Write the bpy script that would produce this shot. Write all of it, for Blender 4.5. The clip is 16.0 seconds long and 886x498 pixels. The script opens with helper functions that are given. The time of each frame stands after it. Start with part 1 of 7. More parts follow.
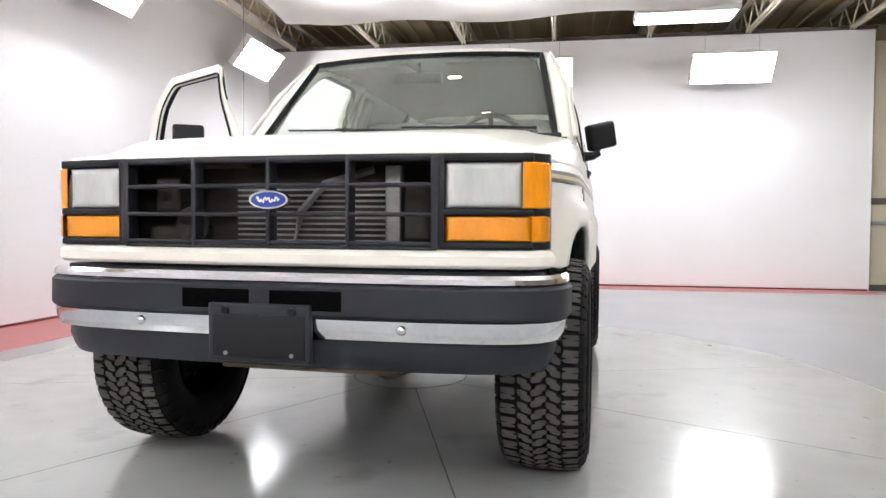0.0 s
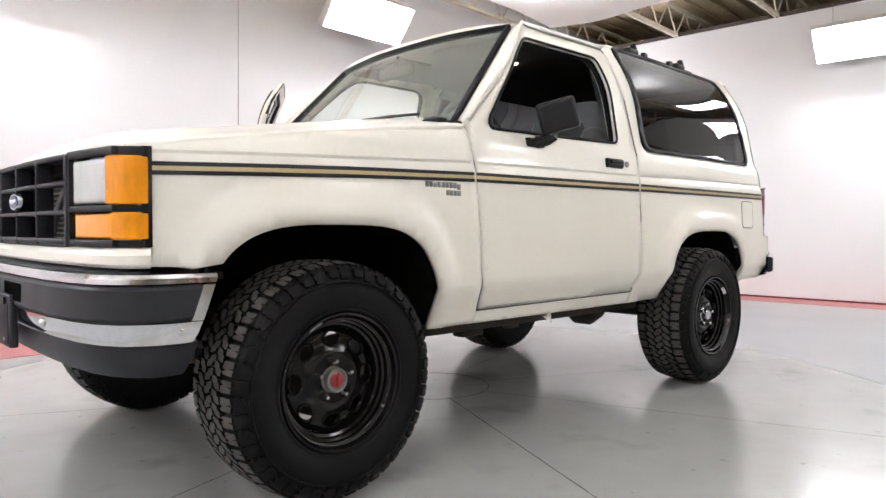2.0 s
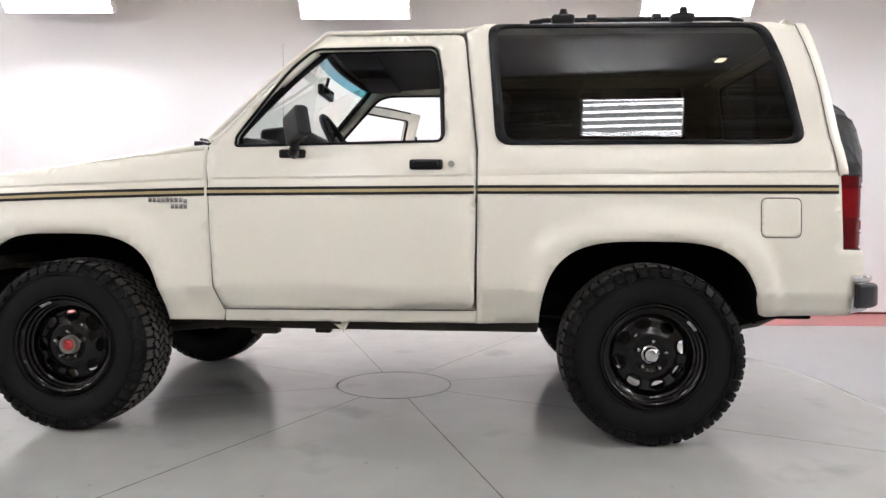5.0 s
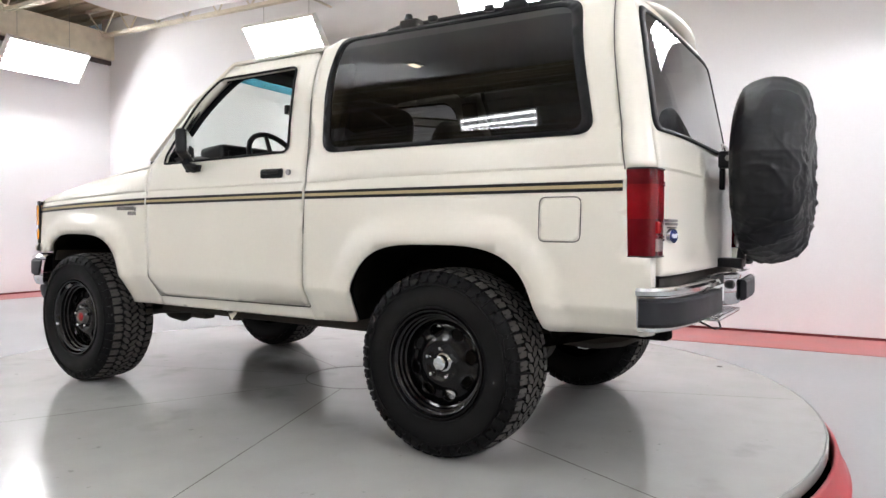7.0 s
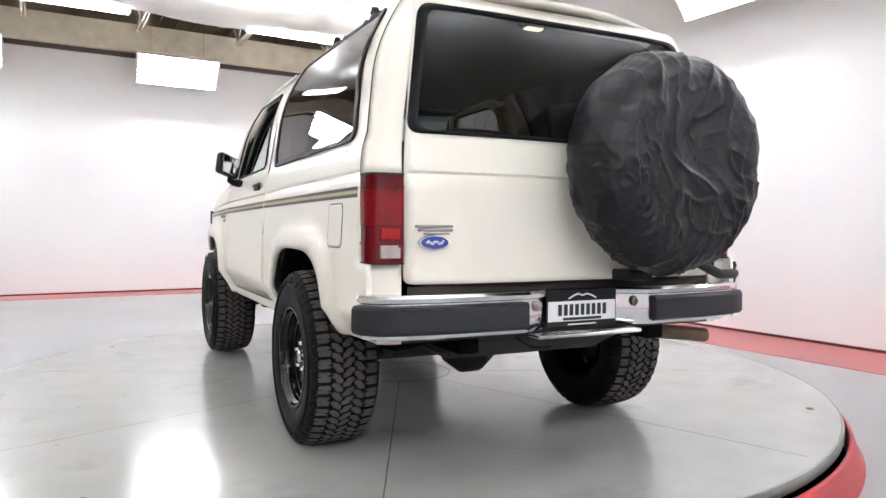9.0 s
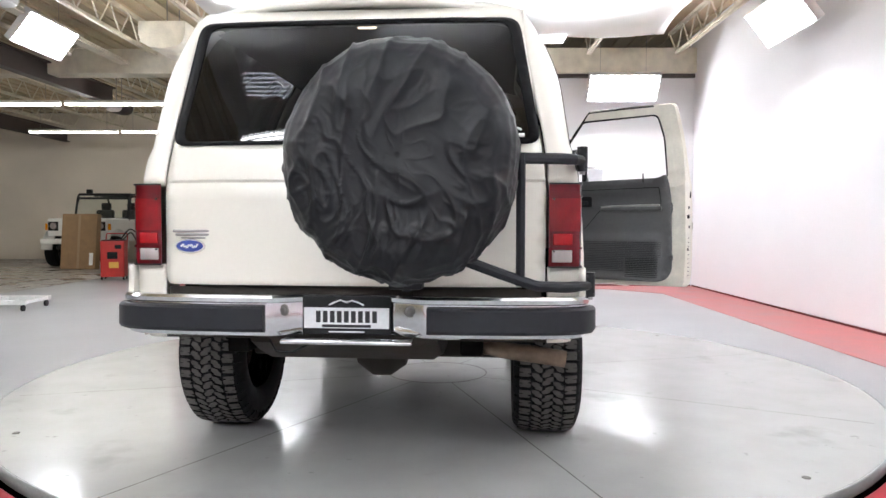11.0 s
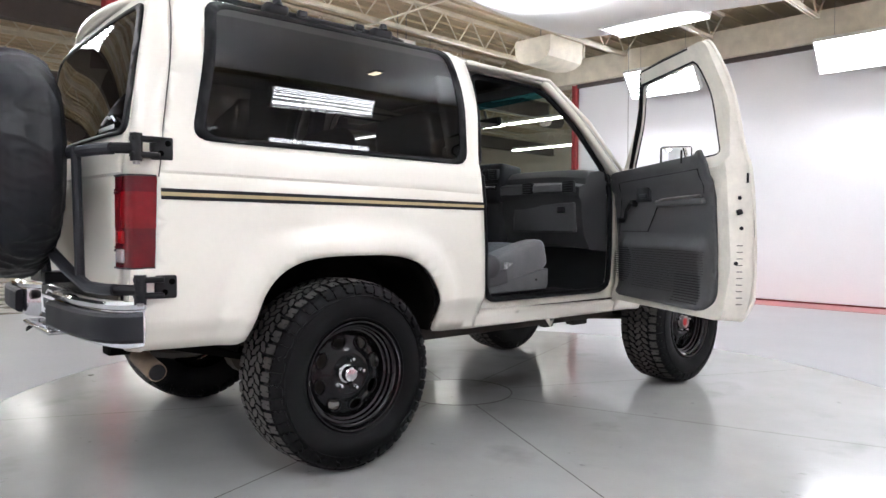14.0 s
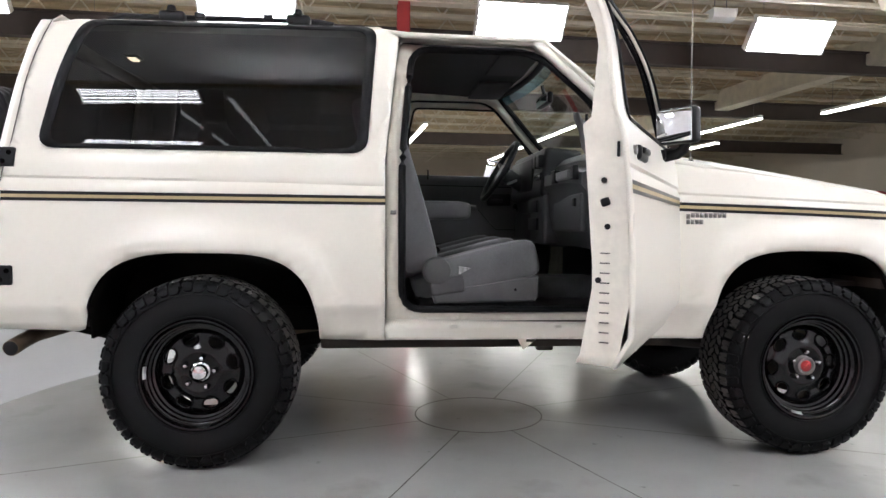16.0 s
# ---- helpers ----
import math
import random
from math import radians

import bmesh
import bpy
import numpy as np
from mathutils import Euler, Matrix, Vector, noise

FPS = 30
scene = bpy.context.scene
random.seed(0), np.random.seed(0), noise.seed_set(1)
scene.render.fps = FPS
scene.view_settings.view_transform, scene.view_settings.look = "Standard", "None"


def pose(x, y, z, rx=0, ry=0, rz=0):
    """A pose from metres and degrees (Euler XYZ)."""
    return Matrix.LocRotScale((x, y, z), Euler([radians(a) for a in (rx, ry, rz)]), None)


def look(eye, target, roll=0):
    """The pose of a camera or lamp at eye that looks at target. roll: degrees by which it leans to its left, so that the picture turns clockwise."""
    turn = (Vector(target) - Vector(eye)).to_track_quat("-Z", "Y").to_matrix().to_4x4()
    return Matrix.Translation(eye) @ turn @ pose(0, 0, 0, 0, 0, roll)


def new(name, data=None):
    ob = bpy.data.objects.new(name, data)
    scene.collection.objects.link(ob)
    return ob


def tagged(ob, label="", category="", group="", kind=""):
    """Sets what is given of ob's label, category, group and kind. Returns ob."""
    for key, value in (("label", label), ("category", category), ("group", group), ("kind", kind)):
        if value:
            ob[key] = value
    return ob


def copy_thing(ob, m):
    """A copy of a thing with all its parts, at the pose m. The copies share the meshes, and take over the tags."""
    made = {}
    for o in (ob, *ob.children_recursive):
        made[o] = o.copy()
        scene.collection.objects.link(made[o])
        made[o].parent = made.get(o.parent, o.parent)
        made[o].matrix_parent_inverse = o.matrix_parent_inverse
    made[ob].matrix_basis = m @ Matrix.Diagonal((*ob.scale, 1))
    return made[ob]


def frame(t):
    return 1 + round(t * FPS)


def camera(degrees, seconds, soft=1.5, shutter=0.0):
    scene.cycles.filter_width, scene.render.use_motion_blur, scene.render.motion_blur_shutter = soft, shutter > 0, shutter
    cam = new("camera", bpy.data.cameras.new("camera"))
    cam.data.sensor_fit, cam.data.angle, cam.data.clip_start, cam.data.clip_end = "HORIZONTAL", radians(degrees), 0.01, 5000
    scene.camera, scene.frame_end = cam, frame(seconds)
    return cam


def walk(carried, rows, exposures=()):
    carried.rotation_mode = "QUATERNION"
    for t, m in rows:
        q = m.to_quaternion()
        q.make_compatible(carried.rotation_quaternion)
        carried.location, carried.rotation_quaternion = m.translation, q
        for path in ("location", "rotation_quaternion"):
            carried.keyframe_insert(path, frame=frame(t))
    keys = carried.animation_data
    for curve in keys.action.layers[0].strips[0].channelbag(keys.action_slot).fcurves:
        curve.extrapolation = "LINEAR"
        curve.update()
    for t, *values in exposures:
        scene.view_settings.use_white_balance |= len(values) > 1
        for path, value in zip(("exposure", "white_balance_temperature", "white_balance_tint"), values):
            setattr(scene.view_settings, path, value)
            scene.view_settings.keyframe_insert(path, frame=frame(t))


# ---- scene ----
cam = camera(65.27, 16.0)
PATH = [
    (0, (0.687, -3.648, 0.864), (0.346, -1.678, 0.794), 0.32),
    (0.5, (1.139, -3.498, 0.865), (0.544, -1.590, 0.797), 0.28),
    (1, (1.585, -3.237, 0.850), (0.703, -1.442, 0.793), 0.14),
    (1.5, (2.002, -2.926, 0.846), (0.869, -1.279, 0.791), 0.08),
    (2, (2.377, -2.526, 0.847), (1.009, -1.068, 0.791), 0.17),
    (2.5, (2.708, -2.147, 0.863), (1.149, -0.896, 0.799), 0.32),
    (3, (3.025, -1.716, 0.879), (1.299, -0.708, 0.808), 0.45),
    (3.2, (3.122, -1.530, 0.888), (1.343, -0.619, 0.814), 0.57),
    (3.7, (3.343, -1.042, 0.896), (1.455, -0.384, 0.820), 0.48),
    (4.25, (3.507, -0.474, 0.908), (1.543, -0.103, 0.829), 0.44),
    (4.8, (3.586, 0.122, 0.915), (1.589, 0.207, 0.837), 0.37),
    (5.3, (3.585, 0.681, 0.913), (1.593, 0.511, 0.838), 0.22),
    (5.5, (3.563, 0.905, 0.915), (1.583, 0.637, 0.843), 0.21),
    (6, (3.477, 1.428, 0.922), (1.544, 0.916, 0.850), 0.27),
    (6.5, (3.339, 1.934, 0.913), (1.484, 1.190, 0.848), 0.30),
    (7, (3.157, 2.403, 0.907), (1.404, 1.442, 0.846), 0.36),
    (7.5, (2.876, 2.845, 0.910), (1.260, 1.667, 0.848), 0.43),
    (8, (2.580, 3.252, 0.917), (1.137, 1.869, 0.857), 0.38),
    (8.5, (2.217, 3.626, 0.917), (0.982, 2.054, 0.862), 0.46),
    (8.7, (2.056, 3.758, 0.921), (0.910, 2.120, 0.865), 0.44),
    (9.2, (1.608, 4.010, 0.938), (0.718, 2.221, 0.875), 0.33),
    (9.75, (1.079, 4.230, 0.948), (0.471, 2.326, 0.883), 0.26),
    (10.3, (0.515, 4.362, 0.956), (0.192, 2.390, 0.889), 0.19),
    (10.8, (-0.008, 4.401, 0.971), (-0.068, 2.403, 0.896), 0.02),
    (11, (-0.248, 4.384, 0.959), (-0.208, 2.386, 0.891), 0.15),
    (11.5, (-0.758, 4.303, 0.958), (-0.498, 2.321, 0.893), 0.12),
    (12, (-1.252, 4.198, 0.956), (-0.757, 2.261, 0.892), 0.15),
    (12.5, (-1.733, 3.954, 0.953), (-0.992, 2.097, 0.889), 0.13),
    (13, (-2.153, 3.608, 0.952), (-1.170, 1.868, 0.887), 0.19),
    (13.5, (-2.542, 3.277, 0.941), (-1.332, 1.686, 0.886), 0.18),
    (14, (-2.821, 2.810, 0.943), (-1.395, 1.409, 0.886), 0.35),
    (14.5, (-3.073, 2.330, 0.952), (-1.432, 1.189, 0.889), 0.44),
    (15, (-3.238, 1.808, 0.961), (-1.425, 0.969, 0.888), 0.42),
    (15.5, (-3.363, 1.274, 0.966), (-1.444, 0.718, 0.890), 0.39),
    (16, (-3.400, 0.745, 0.958), (-1.425, 0.434, 0.885), 0.46),
]
walk(cam, [(t, look(eye, target, roll)) for t, eye, target, roll in PATH],
     [(0, 0.92, 6350, 8), (3, 0.94, 6500, 10), (6, 0.90, 6450, 9), (8.5, 0.98, 6330, 8), (11, 1.02, 6240, 8.5), (12.5, 1.05, 6170, 8.5), (13.3, 1.01, 6140, 9), (14.5, 0.84, 6180, 8.5), (16, 0.75, 6240, 8.5)])

from mathutils.geometry import delaunay_2d_cdt

scene.view_settings.exposure = 0.8

# ---- world: the hall is closed, only a faint grey seeps in ----
world = bpy.data.worlds.new("world")
scene.world = world
world.use_nodes = True
world.node_tree.nodes["Background"].inputs[0].default_value = (0.9, 0.93, 1.0, 1)
world.node_tree.nodes["Background"].inputs[1].default_value = 0.05

LAMP_POWER = 37.3
STRIP_POWER = 15.0

# ---- materials ----


def nodes_of(name):
    m = bpy.data.materials.new(name)
    m.use_nodes = True
    nt = m.node_tree
    nt.nodes.clear()
    out = nt.nodes.new("ShaderNodeOutputMaterial")
    return m, nt, out


def surf(name, col, rough=0.5, metal=0.0, var=0.12, scale=3.0, fine=0.05, fscale=60.0, bump=0.0, bscale=120.0,
         coat=0.0, spec=0.5, rvar=0.1, stretch=(1, 1, 1), sheen=0.0, emit=None, power=0.0):
    """A principled surface with stains at one scale, grain at another and fine relief."""
    m, nt, out = nodes_of(name)
    b = nt.nodes.new("ShaderNodeBsdfPrincipled")
    nt.links.new(b.outputs[0], out.inputs[0])
    tc = nt.nodes.new("ShaderNodeTexCoord")
    mp = nt.nodes.new("ShaderNodeMapping")
    mp.inputs["Scale"].default_value = stretch
    nt.links.new(tc.outputs["Object"], mp.inputs[0])
    n1 = nt.nodes.new("ShaderNodeTexNoise")
    n1.inputs["Scale"].default_value, n1.inputs["Detail"].default_value = scale, 5
    n2 = nt.nodes.new("ShaderNodeTexNoise")
    n2.inputs["Scale"].default_value, n2.inputs["Detail"].default_value = fscale, 3
    for n in (n1, n2):
        nt.links.new(mp.outputs[0], n.inputs["Vector"])
    r1 = nt.nodes.new("ShaderNodeMapRange")
    r1.inputs[1].default_value, r1.inputs[2].default_value = 0.3, 0.7
    r1.inputs[3].default_value, r1.inputs[4].default_value = 1 - var, 1 + var * 0.35
    r2 = nt.nodes.new("ShaderNodeMapRange")
    r2.inputs[1].default_value, r2.inputs[2].default_value = 0.3, 0.7
    r2.inputs[3].default_value, r2.inputs[4].default_value = 1 - fine, 1 + fine
    nt.links.new(n1.outputs[0], r1.inputs[0])
    nt.links.new(n2.outputs[0], r2.inputs[0])
    mul = nt.nodes.new("ShaderNodeMath")
    mul.operation = "MULTIPLY"
    nt.links.new(r1.outputs[0], mul.inputs[0])
    nt.links.new(r2.outputs[0], mul.inputs[1])
    hue = nt.nodes.new("ShaderNodeVectorMath")
    hue.operation = "SCALE"
    hue.inputs[0].default_value = col
    nt.links.new(mul.outputs[0], hue.inputs["Scale"])
    nt.links.new(hue.outputs[0], b.inputs["Base Color"])
    rr = nt.nodes.new("ShaderNodeMapRange")
    rr.inputs[1].default_value, rr.inputs[2].default_value = 0.3, 0.7
    rr.inputs[3].default_value, rr.inputs[4].default_value = max(0.02, rough - rvar * rough), min(1, rough + rvar * rough * 1.5)
    nt.links.new(n1.outputs[0], rr.inputs[0])
    nt.links.new(rr.outputs[0], b.inputs["Roughness"])
    b.inputs["Metallic"].default_value = metal
    b.inputs["Specular IOR Level"].default_value = spec
    b.inputs["Coat Weight"].default_value = coat
    b.inputs["Coat Roughness"].default_value = 0.06
    b.inputs["Sheen Weight"].default_value = sheen
    if emit:
        b.inputs["Emission Color"].default_value = (*emit, 1)
        b.inputs["Emission Strength"].default_value = power
    if bump:
        n3 = nt.nodes.new("ShaderNodeTexNoise")
        n3.inputs["Scale"].default_value, n3.inputs["Detail"].default_value = bscale, 4
        nt.links.new(mp.outputs[0], n3.inputs["Vector"])
        bp = nt.nodes.new("ShaderNodeBump")
        bp.inputs["Strength"].default_value, bp.inputs["Distance"].default_value = bump, 0.004
        nt.links.new(n3.outputs[0], bp.inputs["Height"])
        nt.links.new(bp.outputs[0], b.inputs["Normal"])
    return m


def pane(name, tint, rough=0.01, ior=1.5, faces=1.0, haze=0.0):
    """Thin glass: tinted see-through with a Fresnel gloss, and if asked a pale film painted in for reflected haze."""
    m, nt, out = nodes_of(name)
    mix = nt.nodes.new("ShaderNodeMixShader")
    lw = nt.nodes.new("ShaderNodeLayerWeight")
    lw.inputs[0].default_value = 0.5
    pw = nt.nodes.new("ShaderNodeMath")
    pw.operation = "POWER"
    pw.inputs[1].default_value = 4.0
    nt.links.new(lw.outputs["Facing"], pw.inputs[0])
    f = nt.nodes.new("ShaderNodeMath")
    f.operation = "MULTIPLY_ADD"
    r0 = faces * ((ior - 1) / (ior + 1)) ** 2
    f.inputs[1].default_value, f.inputs[2].default_value = 1 - r0, r0
    nt.links.new(pw.outputs[0], f.inputs[0])
    t = nt.nodes.new("ShaderNodeBsdfTransparent")
    t.inputs[0].default_value = (*tint, 1)
    g = nt.nodes.new("ShaderNodeBsdfGlossy")
    g.inputs["Roughness"].default_value = rough
    nt.links.new(f.outputs[0], mix.inputs[0])
    nt.links.new(t.outputs[0], mix.inputs[1])
    nt.links.new(g.outputs[0], mix.inputs[2])
    last = mix.outputs[0]
    # pale green-grey diffuse film stands for the bright haze reflected in the glass
    if haze:
        d = nt.nodes.new("ShaderNodeBsdfDiffuse")
        d.inputs[0].default_value = (0.64, 0.68, 0.56, 1)
        film = nt.nodes.new("ShaderNodeMixShader")
        film.inputs[0].default_value = haze
        nt.links.new(last, film.inputs[1])
        nt.links.new(d.outputs[0], film.inputs[2])
        last = film.outputs[0]
    nt.links.new(last, out.inputs[0])
    return m


def glow(name, col, power):
    m, nt, out = nodes_of(name)
    e = nt.nodes.new("ShaderNodeEmission")
    e.inputs[0].default_value, e.inputs[1].default_value = (*col, 1), power
    nt.links.new(e.outputs[0], out.inputs[0])
    return m


def floor_paint(name, col, rough, dirt=0.25, scuff=0.5, rlow=0.6, stain=0.0):
    """Worn epoxy on concrete: broad stains, scuffs, fine specks, uneven gloss and slight waviness."""
    m, nt, out = nodes_of(name)
    b = nt.nodes.new("ShaderNodeBsdfPrincipled")
    nt.links.new(b.outputs[0], out.inputs[0])
    tc = nt.nodes.new("ShaderNodeTexCoord")

    def noise_at(scale, detail, lo, hi, a, z):
        n = nt.nodes.new("ShaderNodeTexNoise")
        n.inputs["Scale"].default_value, n.inputs["Detail"].default_value = scale, detail
        nt.links.new(tc.outputs["Object"], n.inputs["Vector"])
        r = nt.nodes.new("ShaderNodeMapRange")
        r.inputs[1].default_value, r.inputs[2].default_value, r.inputs[3].default_value, r.inputs[4].default_value = lo, hi, a, z
        nt.links.new(n.outputs[0], r.inputs[0])
        return n, r
    n1, broad = noise_at(0.7, 6, 0.35, 0.65, 1 - dirt * 0.5, 1.04)
    n2, mid = noise_at(5, 8, 0.3, 0.62, 1 - dirt, 1.0)
    n3, speck = noise_at(90, 2, 0.68, 0.78, 1.0, 1 - dirt * 1.2)
    n6, smear = noise_at(2.6, 9, 0.60, 0.72, 1.0, 1 - stain)
    n7, spots = noise_at(17, 4, 0.70, 0.76, 1.0, 1 - stain * 1.3)
    prod = None
    for r in (broad, mid, speck, smear, spots):
        if prod is None:
            prod = r.outputs[0]
        else:
            k = nt.nodes.new("ShaderNodeMath")
            k.operation = "MULTIPLY"
            nt.links.new(prod, k.inputs[0])
            nt.links.new(r.outputs[0], k.inputs[1])
            prod = k.outputs[0]
    hue = nt.nodes.new("ShaderNodeVectorMath")
    hue.operation = "SCALE"
    hue.inputs[0].default_value = col
    nt.links.new(prod, hue.inputs["Scale"])
    nt.links.new(hue.outputs[0], b.inputs["Base Color"])
    n4, gl = noise_at(2.2, 7, 0.3, 0.7, rough * rlow, rough * (1 + scuff))
    nt.links.new(gl.outputs[0], b.inputs["Roughness"])
    b.inputs["Specular IOR Level"].default_value = 0.85
    n5 = nt.nodes.new("ShaderNodeTexNoise")
    n5.inputs["Scale"].default_value, n5.inputs["Detail"].default_value = 7, 5
    nt.links.new(tc.outputs["Object"], n5.inputs["Vector"])
    bp = nt.nodes.new("ShaderNodeBump")
    bp.inputs["Strength"].default_value, bp.inputs["Distance"].default_value = 0.06, 0.01
    nt.links.new(n5.outputs[0], bp.inputs["Height"])
    nt.links.new(bp.outputs[0], b.inputs["Normal"])
    return m


PAINT = surf("cream_paint", (0.80, 0.771, 0.686), 0.34, var=0.03, scale=1.5, fine=0.01, coat=0.38, bump=0.008, bscale=300)
PAINT_JAMB = surf("cream_jamb_paint", (0.78, 0.75, 0.66), 0.45, var=0.14, scale=9, fine=0.04, coat=0.2)
BLACK = surf("black_plastic", (0.010, 0.010, 0.0115), 0.42, var=0.15, spec=0.25, bump=0.08, bscale=500)
GREYBLACK = surf("weathered_plastic", (0.020, 0.021, 0.026), 0.48, spec=0.3, var=0.25, scale=6, bump=0.06, bscale=400)
SEAL = surf("rubber_seal", (0.007, 0.007, 0.008), 0.5, var=0.2, spec=0.15)
CHROME = surf("chrome", (0.72, 0.73, 0.75), 0.10, metal=1.0, var=0.08, scale=8, rvar=0.5)
STEEL = surf("dull_steel", (0.32, 0.31, 0.30), 0.45, metal=0.9, var=0.3, scale=10)
RUST = surf("rusty_steel", (0.19, 0.135, 0.092), 0.75, metal=0.25, var=0.5, scale=14, bump=0.3)
UNDER = surf("grimy_chassis", (0.035, 0.028, 0.022), 0.75, var=0.5, scale=9, bump=0.3)
UNDERCOAT = surf("black_undercoat", (0.006, 0.0055, 0.005), 0.85, var=0.5, scale=12, spec=0.04, bump=0.3)
RUBBER = surf("tyre_rubber", (0.007, 0.007, 0.0075), 0.6, spec=0.14, var=0.3, scale=12, bump=0.12, bscale=160)
TREADMAT = surf("dusty_tread", (0.072, 0.067, 0.061), 0.8, var=0.35, scale=25, bump=0.2, bscale=150)
WHEELBLK = surf("gloss_black_steel", (0.005, 0.005, 0.0055), 0.12, var=0.2, scale=18, spec=0.35, rvar=0.4)
REDCAP = surf("red_enamel", (0.36, 0.022, 0.024), 0.35, var=0.25, scale=50)
WORN_WHITE = surf("worn_white_rubber", (0.42, 0.42, 0.41), 0.7, var=0.5, scale=60)
AMBER = surf("amber_lens", (0.80, 0.285, 0.008), 0.16, var=0.12, scale=14, fine=0.06, fscale=90, coat=0.4, bump=0.10, bscale=90, stretch=(1, 1, 0.3))
REDLENS = surf("red_lens", (0.115, 0.002, 0.006), 0.12, var=0.25, scale=12, coat=0.0, spec=0.4, bump=0.06, bscale=160)
REDLENS2 = surf("bright_red_lens", (0.33, 0.004, 0.007), 0.12, var=0.25, scale=16, coat=0.0, spec=0.4, bump=0.06, bscale=160)
REDLENS3 = surf("red_brake_lens", (0.20, 0.003, 0.007), 0.14, var=0.3, scale=12, spec=0.4, bump=0.06, bscale=160)
CLEARLENS = surf("hazy_clear_lens", (0.40, 0.34, 0.33), 0.22, var=0.25, scale=10, coat=0.6, bump=0.3, bscale=160, stretch=(1, 1, 0.2))
HEADLENS = surf("clouded_headlamp_lens", (0.54, 0.555, 0.53), 0.2, var=0.16, scale=7, fine=0.04, fscale=60, coat=0.7, bump=0.10, bscale=60, stretch=(1.5, 1, 0.5))
GOLD = surf("gold_stripe", (0.45, 0.36, 0.19), 0.45, var=0.06)
STRIPEBLK = surf("black_stripe", (0.006, 0.006, 0.008), 0.32, var=0.1, spec=0.3)
TINT = pane("privacy_glass", (0.065, 0.067, 0.070))
REARTINT = pane("rear_privacy_glass", (0.08, 0.083, 0.087))
CLEARGLASS = pane("clear_glass", (0.88, 0.93, 0.90), faces=1.9)
# the diffuse share paints in the reflection of the silk overhead
WINDSHIELD = pane("hazed_windshield_glass", (0.80, 0.86, 0.82), faces=2.1, haze=0.12)
SHADEBAND = pane("blue_shade_band", (0.10, 0.45, 0.60))
MIRROR = surf("mirror_glass", (0.85, 0.87, 0.88), 0.03, metal=1.0, var=0.01)
VINYLGREY = surf("grey_trim_plastic", (0.078, 0.079, 0.081), 0.55, var=0.12, bump=0.15, bscale=350)
DASHGREY = surf("dark_dash_vinyl", (0.050, 0.051, 0.053), 0.5, var=0.12, bump=0.15, bscale=350)
DARKGREY = surf("dark_grey_plastic", (0.032, 0.034, 0.036), 0.55, var=0.15, bump=0.15, bscale=350)
FABRIC = surf("grey_seat_fabric", (0.145, 0.146, 0.150), 0.9, var=0.18, scale=12, fine=0.12, fscale=260, bump=0.25, bscale=420, sheen=0.3)
FABRICDK = surf("dark_seat_fabric", (0.055, 0.056, 0.06), 0.95, var=0.2, scale=14, fine=0.15, fscale=300, bump=0.3, bscale=420, sheen=0.3)
CARPET = surf("dark_carpet", (0.06, 0.06, 0.062), 0.95, var=0.3, scale=20, bump=0.4, bscale=300)
HEADLINER = surf("grey_headliner", (0.032, 0.032, 0.034), 0.95, var=0.12, bump=0.15)
NYLON = surf("black_nylon", (0.0095, 0.010, 0.0125), 0.40, var=0.2, scale=5, bump=0.08, bscale=700, spec=0.3)
BADGEBLUE = surf("blue_enamel", (0.02, 0.045, 0.28), 0.25, var=0.1, coat=0.6)
WHITEINK = surf("white_print", (0.80, 0.81, 0.82), 0.5, var=0.05)
DARKINK = surf("dark_print", (0.02, 0.02, 0.024), 0.5, var=0.05)

WALLWHITE = surf("white_wall_paint", (0.80, 0.80, 0.815), 0.75, var=0.035, scale=0.8, fine=0.012, bump=0.05, bscale=40)
BEIGE = surf("beige_wall_paint", (0.52, 0.47, 0.36), 0.75, var=0.12, scale=1.5, bump=0.08, bscale=30)
DECK = surf("beige_roof_deck", (0.58, 0.475, 0.32), 0.75, var=0.22, scale=1.2)
JOISTMAT = surf("cream_joist_paint", (0.72, 0.665, 0.54), 0.6, var=0.18, scale=5)
DARKBEAM = surf("dark_beam_paint", (0.085, 0.066, 0.058), 0.6, var=0.2, scale=4)
HALLWALL = surf("hall_wall_paint", (0.74, 0.67, 0.58), 0.8, var=0.12, scale=0.6)
REDPAINT = surf("red_floor_paint", (0.45, 0.14, 0.135), 0.4, var=0.25, scale=3, fine=0.08)
REDSKIRT = surf("red_skirt_paint", (0.36, 0.018, 0.026), 0.4, var=0.2, scale=4)
REDPOST = surf("red_post_paint", (0.40, 0.03, 0.035), 0.45, var=0.15, scale=6)
TABLE_TOP = floor_paint("pale_grey_epoxy", (0.390, 0.390, 0.381), 0.17, dirt=0.07, scuff=0.2, rlow=0.8, stain=0.22)
OUTFLOOR = surf("mid_grey_epoxy", (0.335, 0.34, 0.35), 0.36, var=0.07, scale=0.8, fine=0.02, fscale=30, rvar=0.15)
HALLFLOOR = floor_paint("bare_concrete_floor", (0.33, 0.30, 0.265), 0.3, dirt=0.25)
EDGEGREY = surf("grey_steel_edge", (0.26, 0.265, 0.26), 0.5, metal=0.3, var=0.15, scale=8)
WALLFOOT = surf("dark_red_wall_foot", (0.14, 0.012, 0.014), 0.6, var=0.35, scale=4)
SEAMDARK = surf("joint_dirt", (0.10, 0.095, 0.085), 0.8, var=0.3, scale=20)
CLOTH, nt, out = nodes_of("white_silk")
mix = nt.nodes.new("ShaderNodeMixShader")
mix.inputs[0].default_value = 0.6
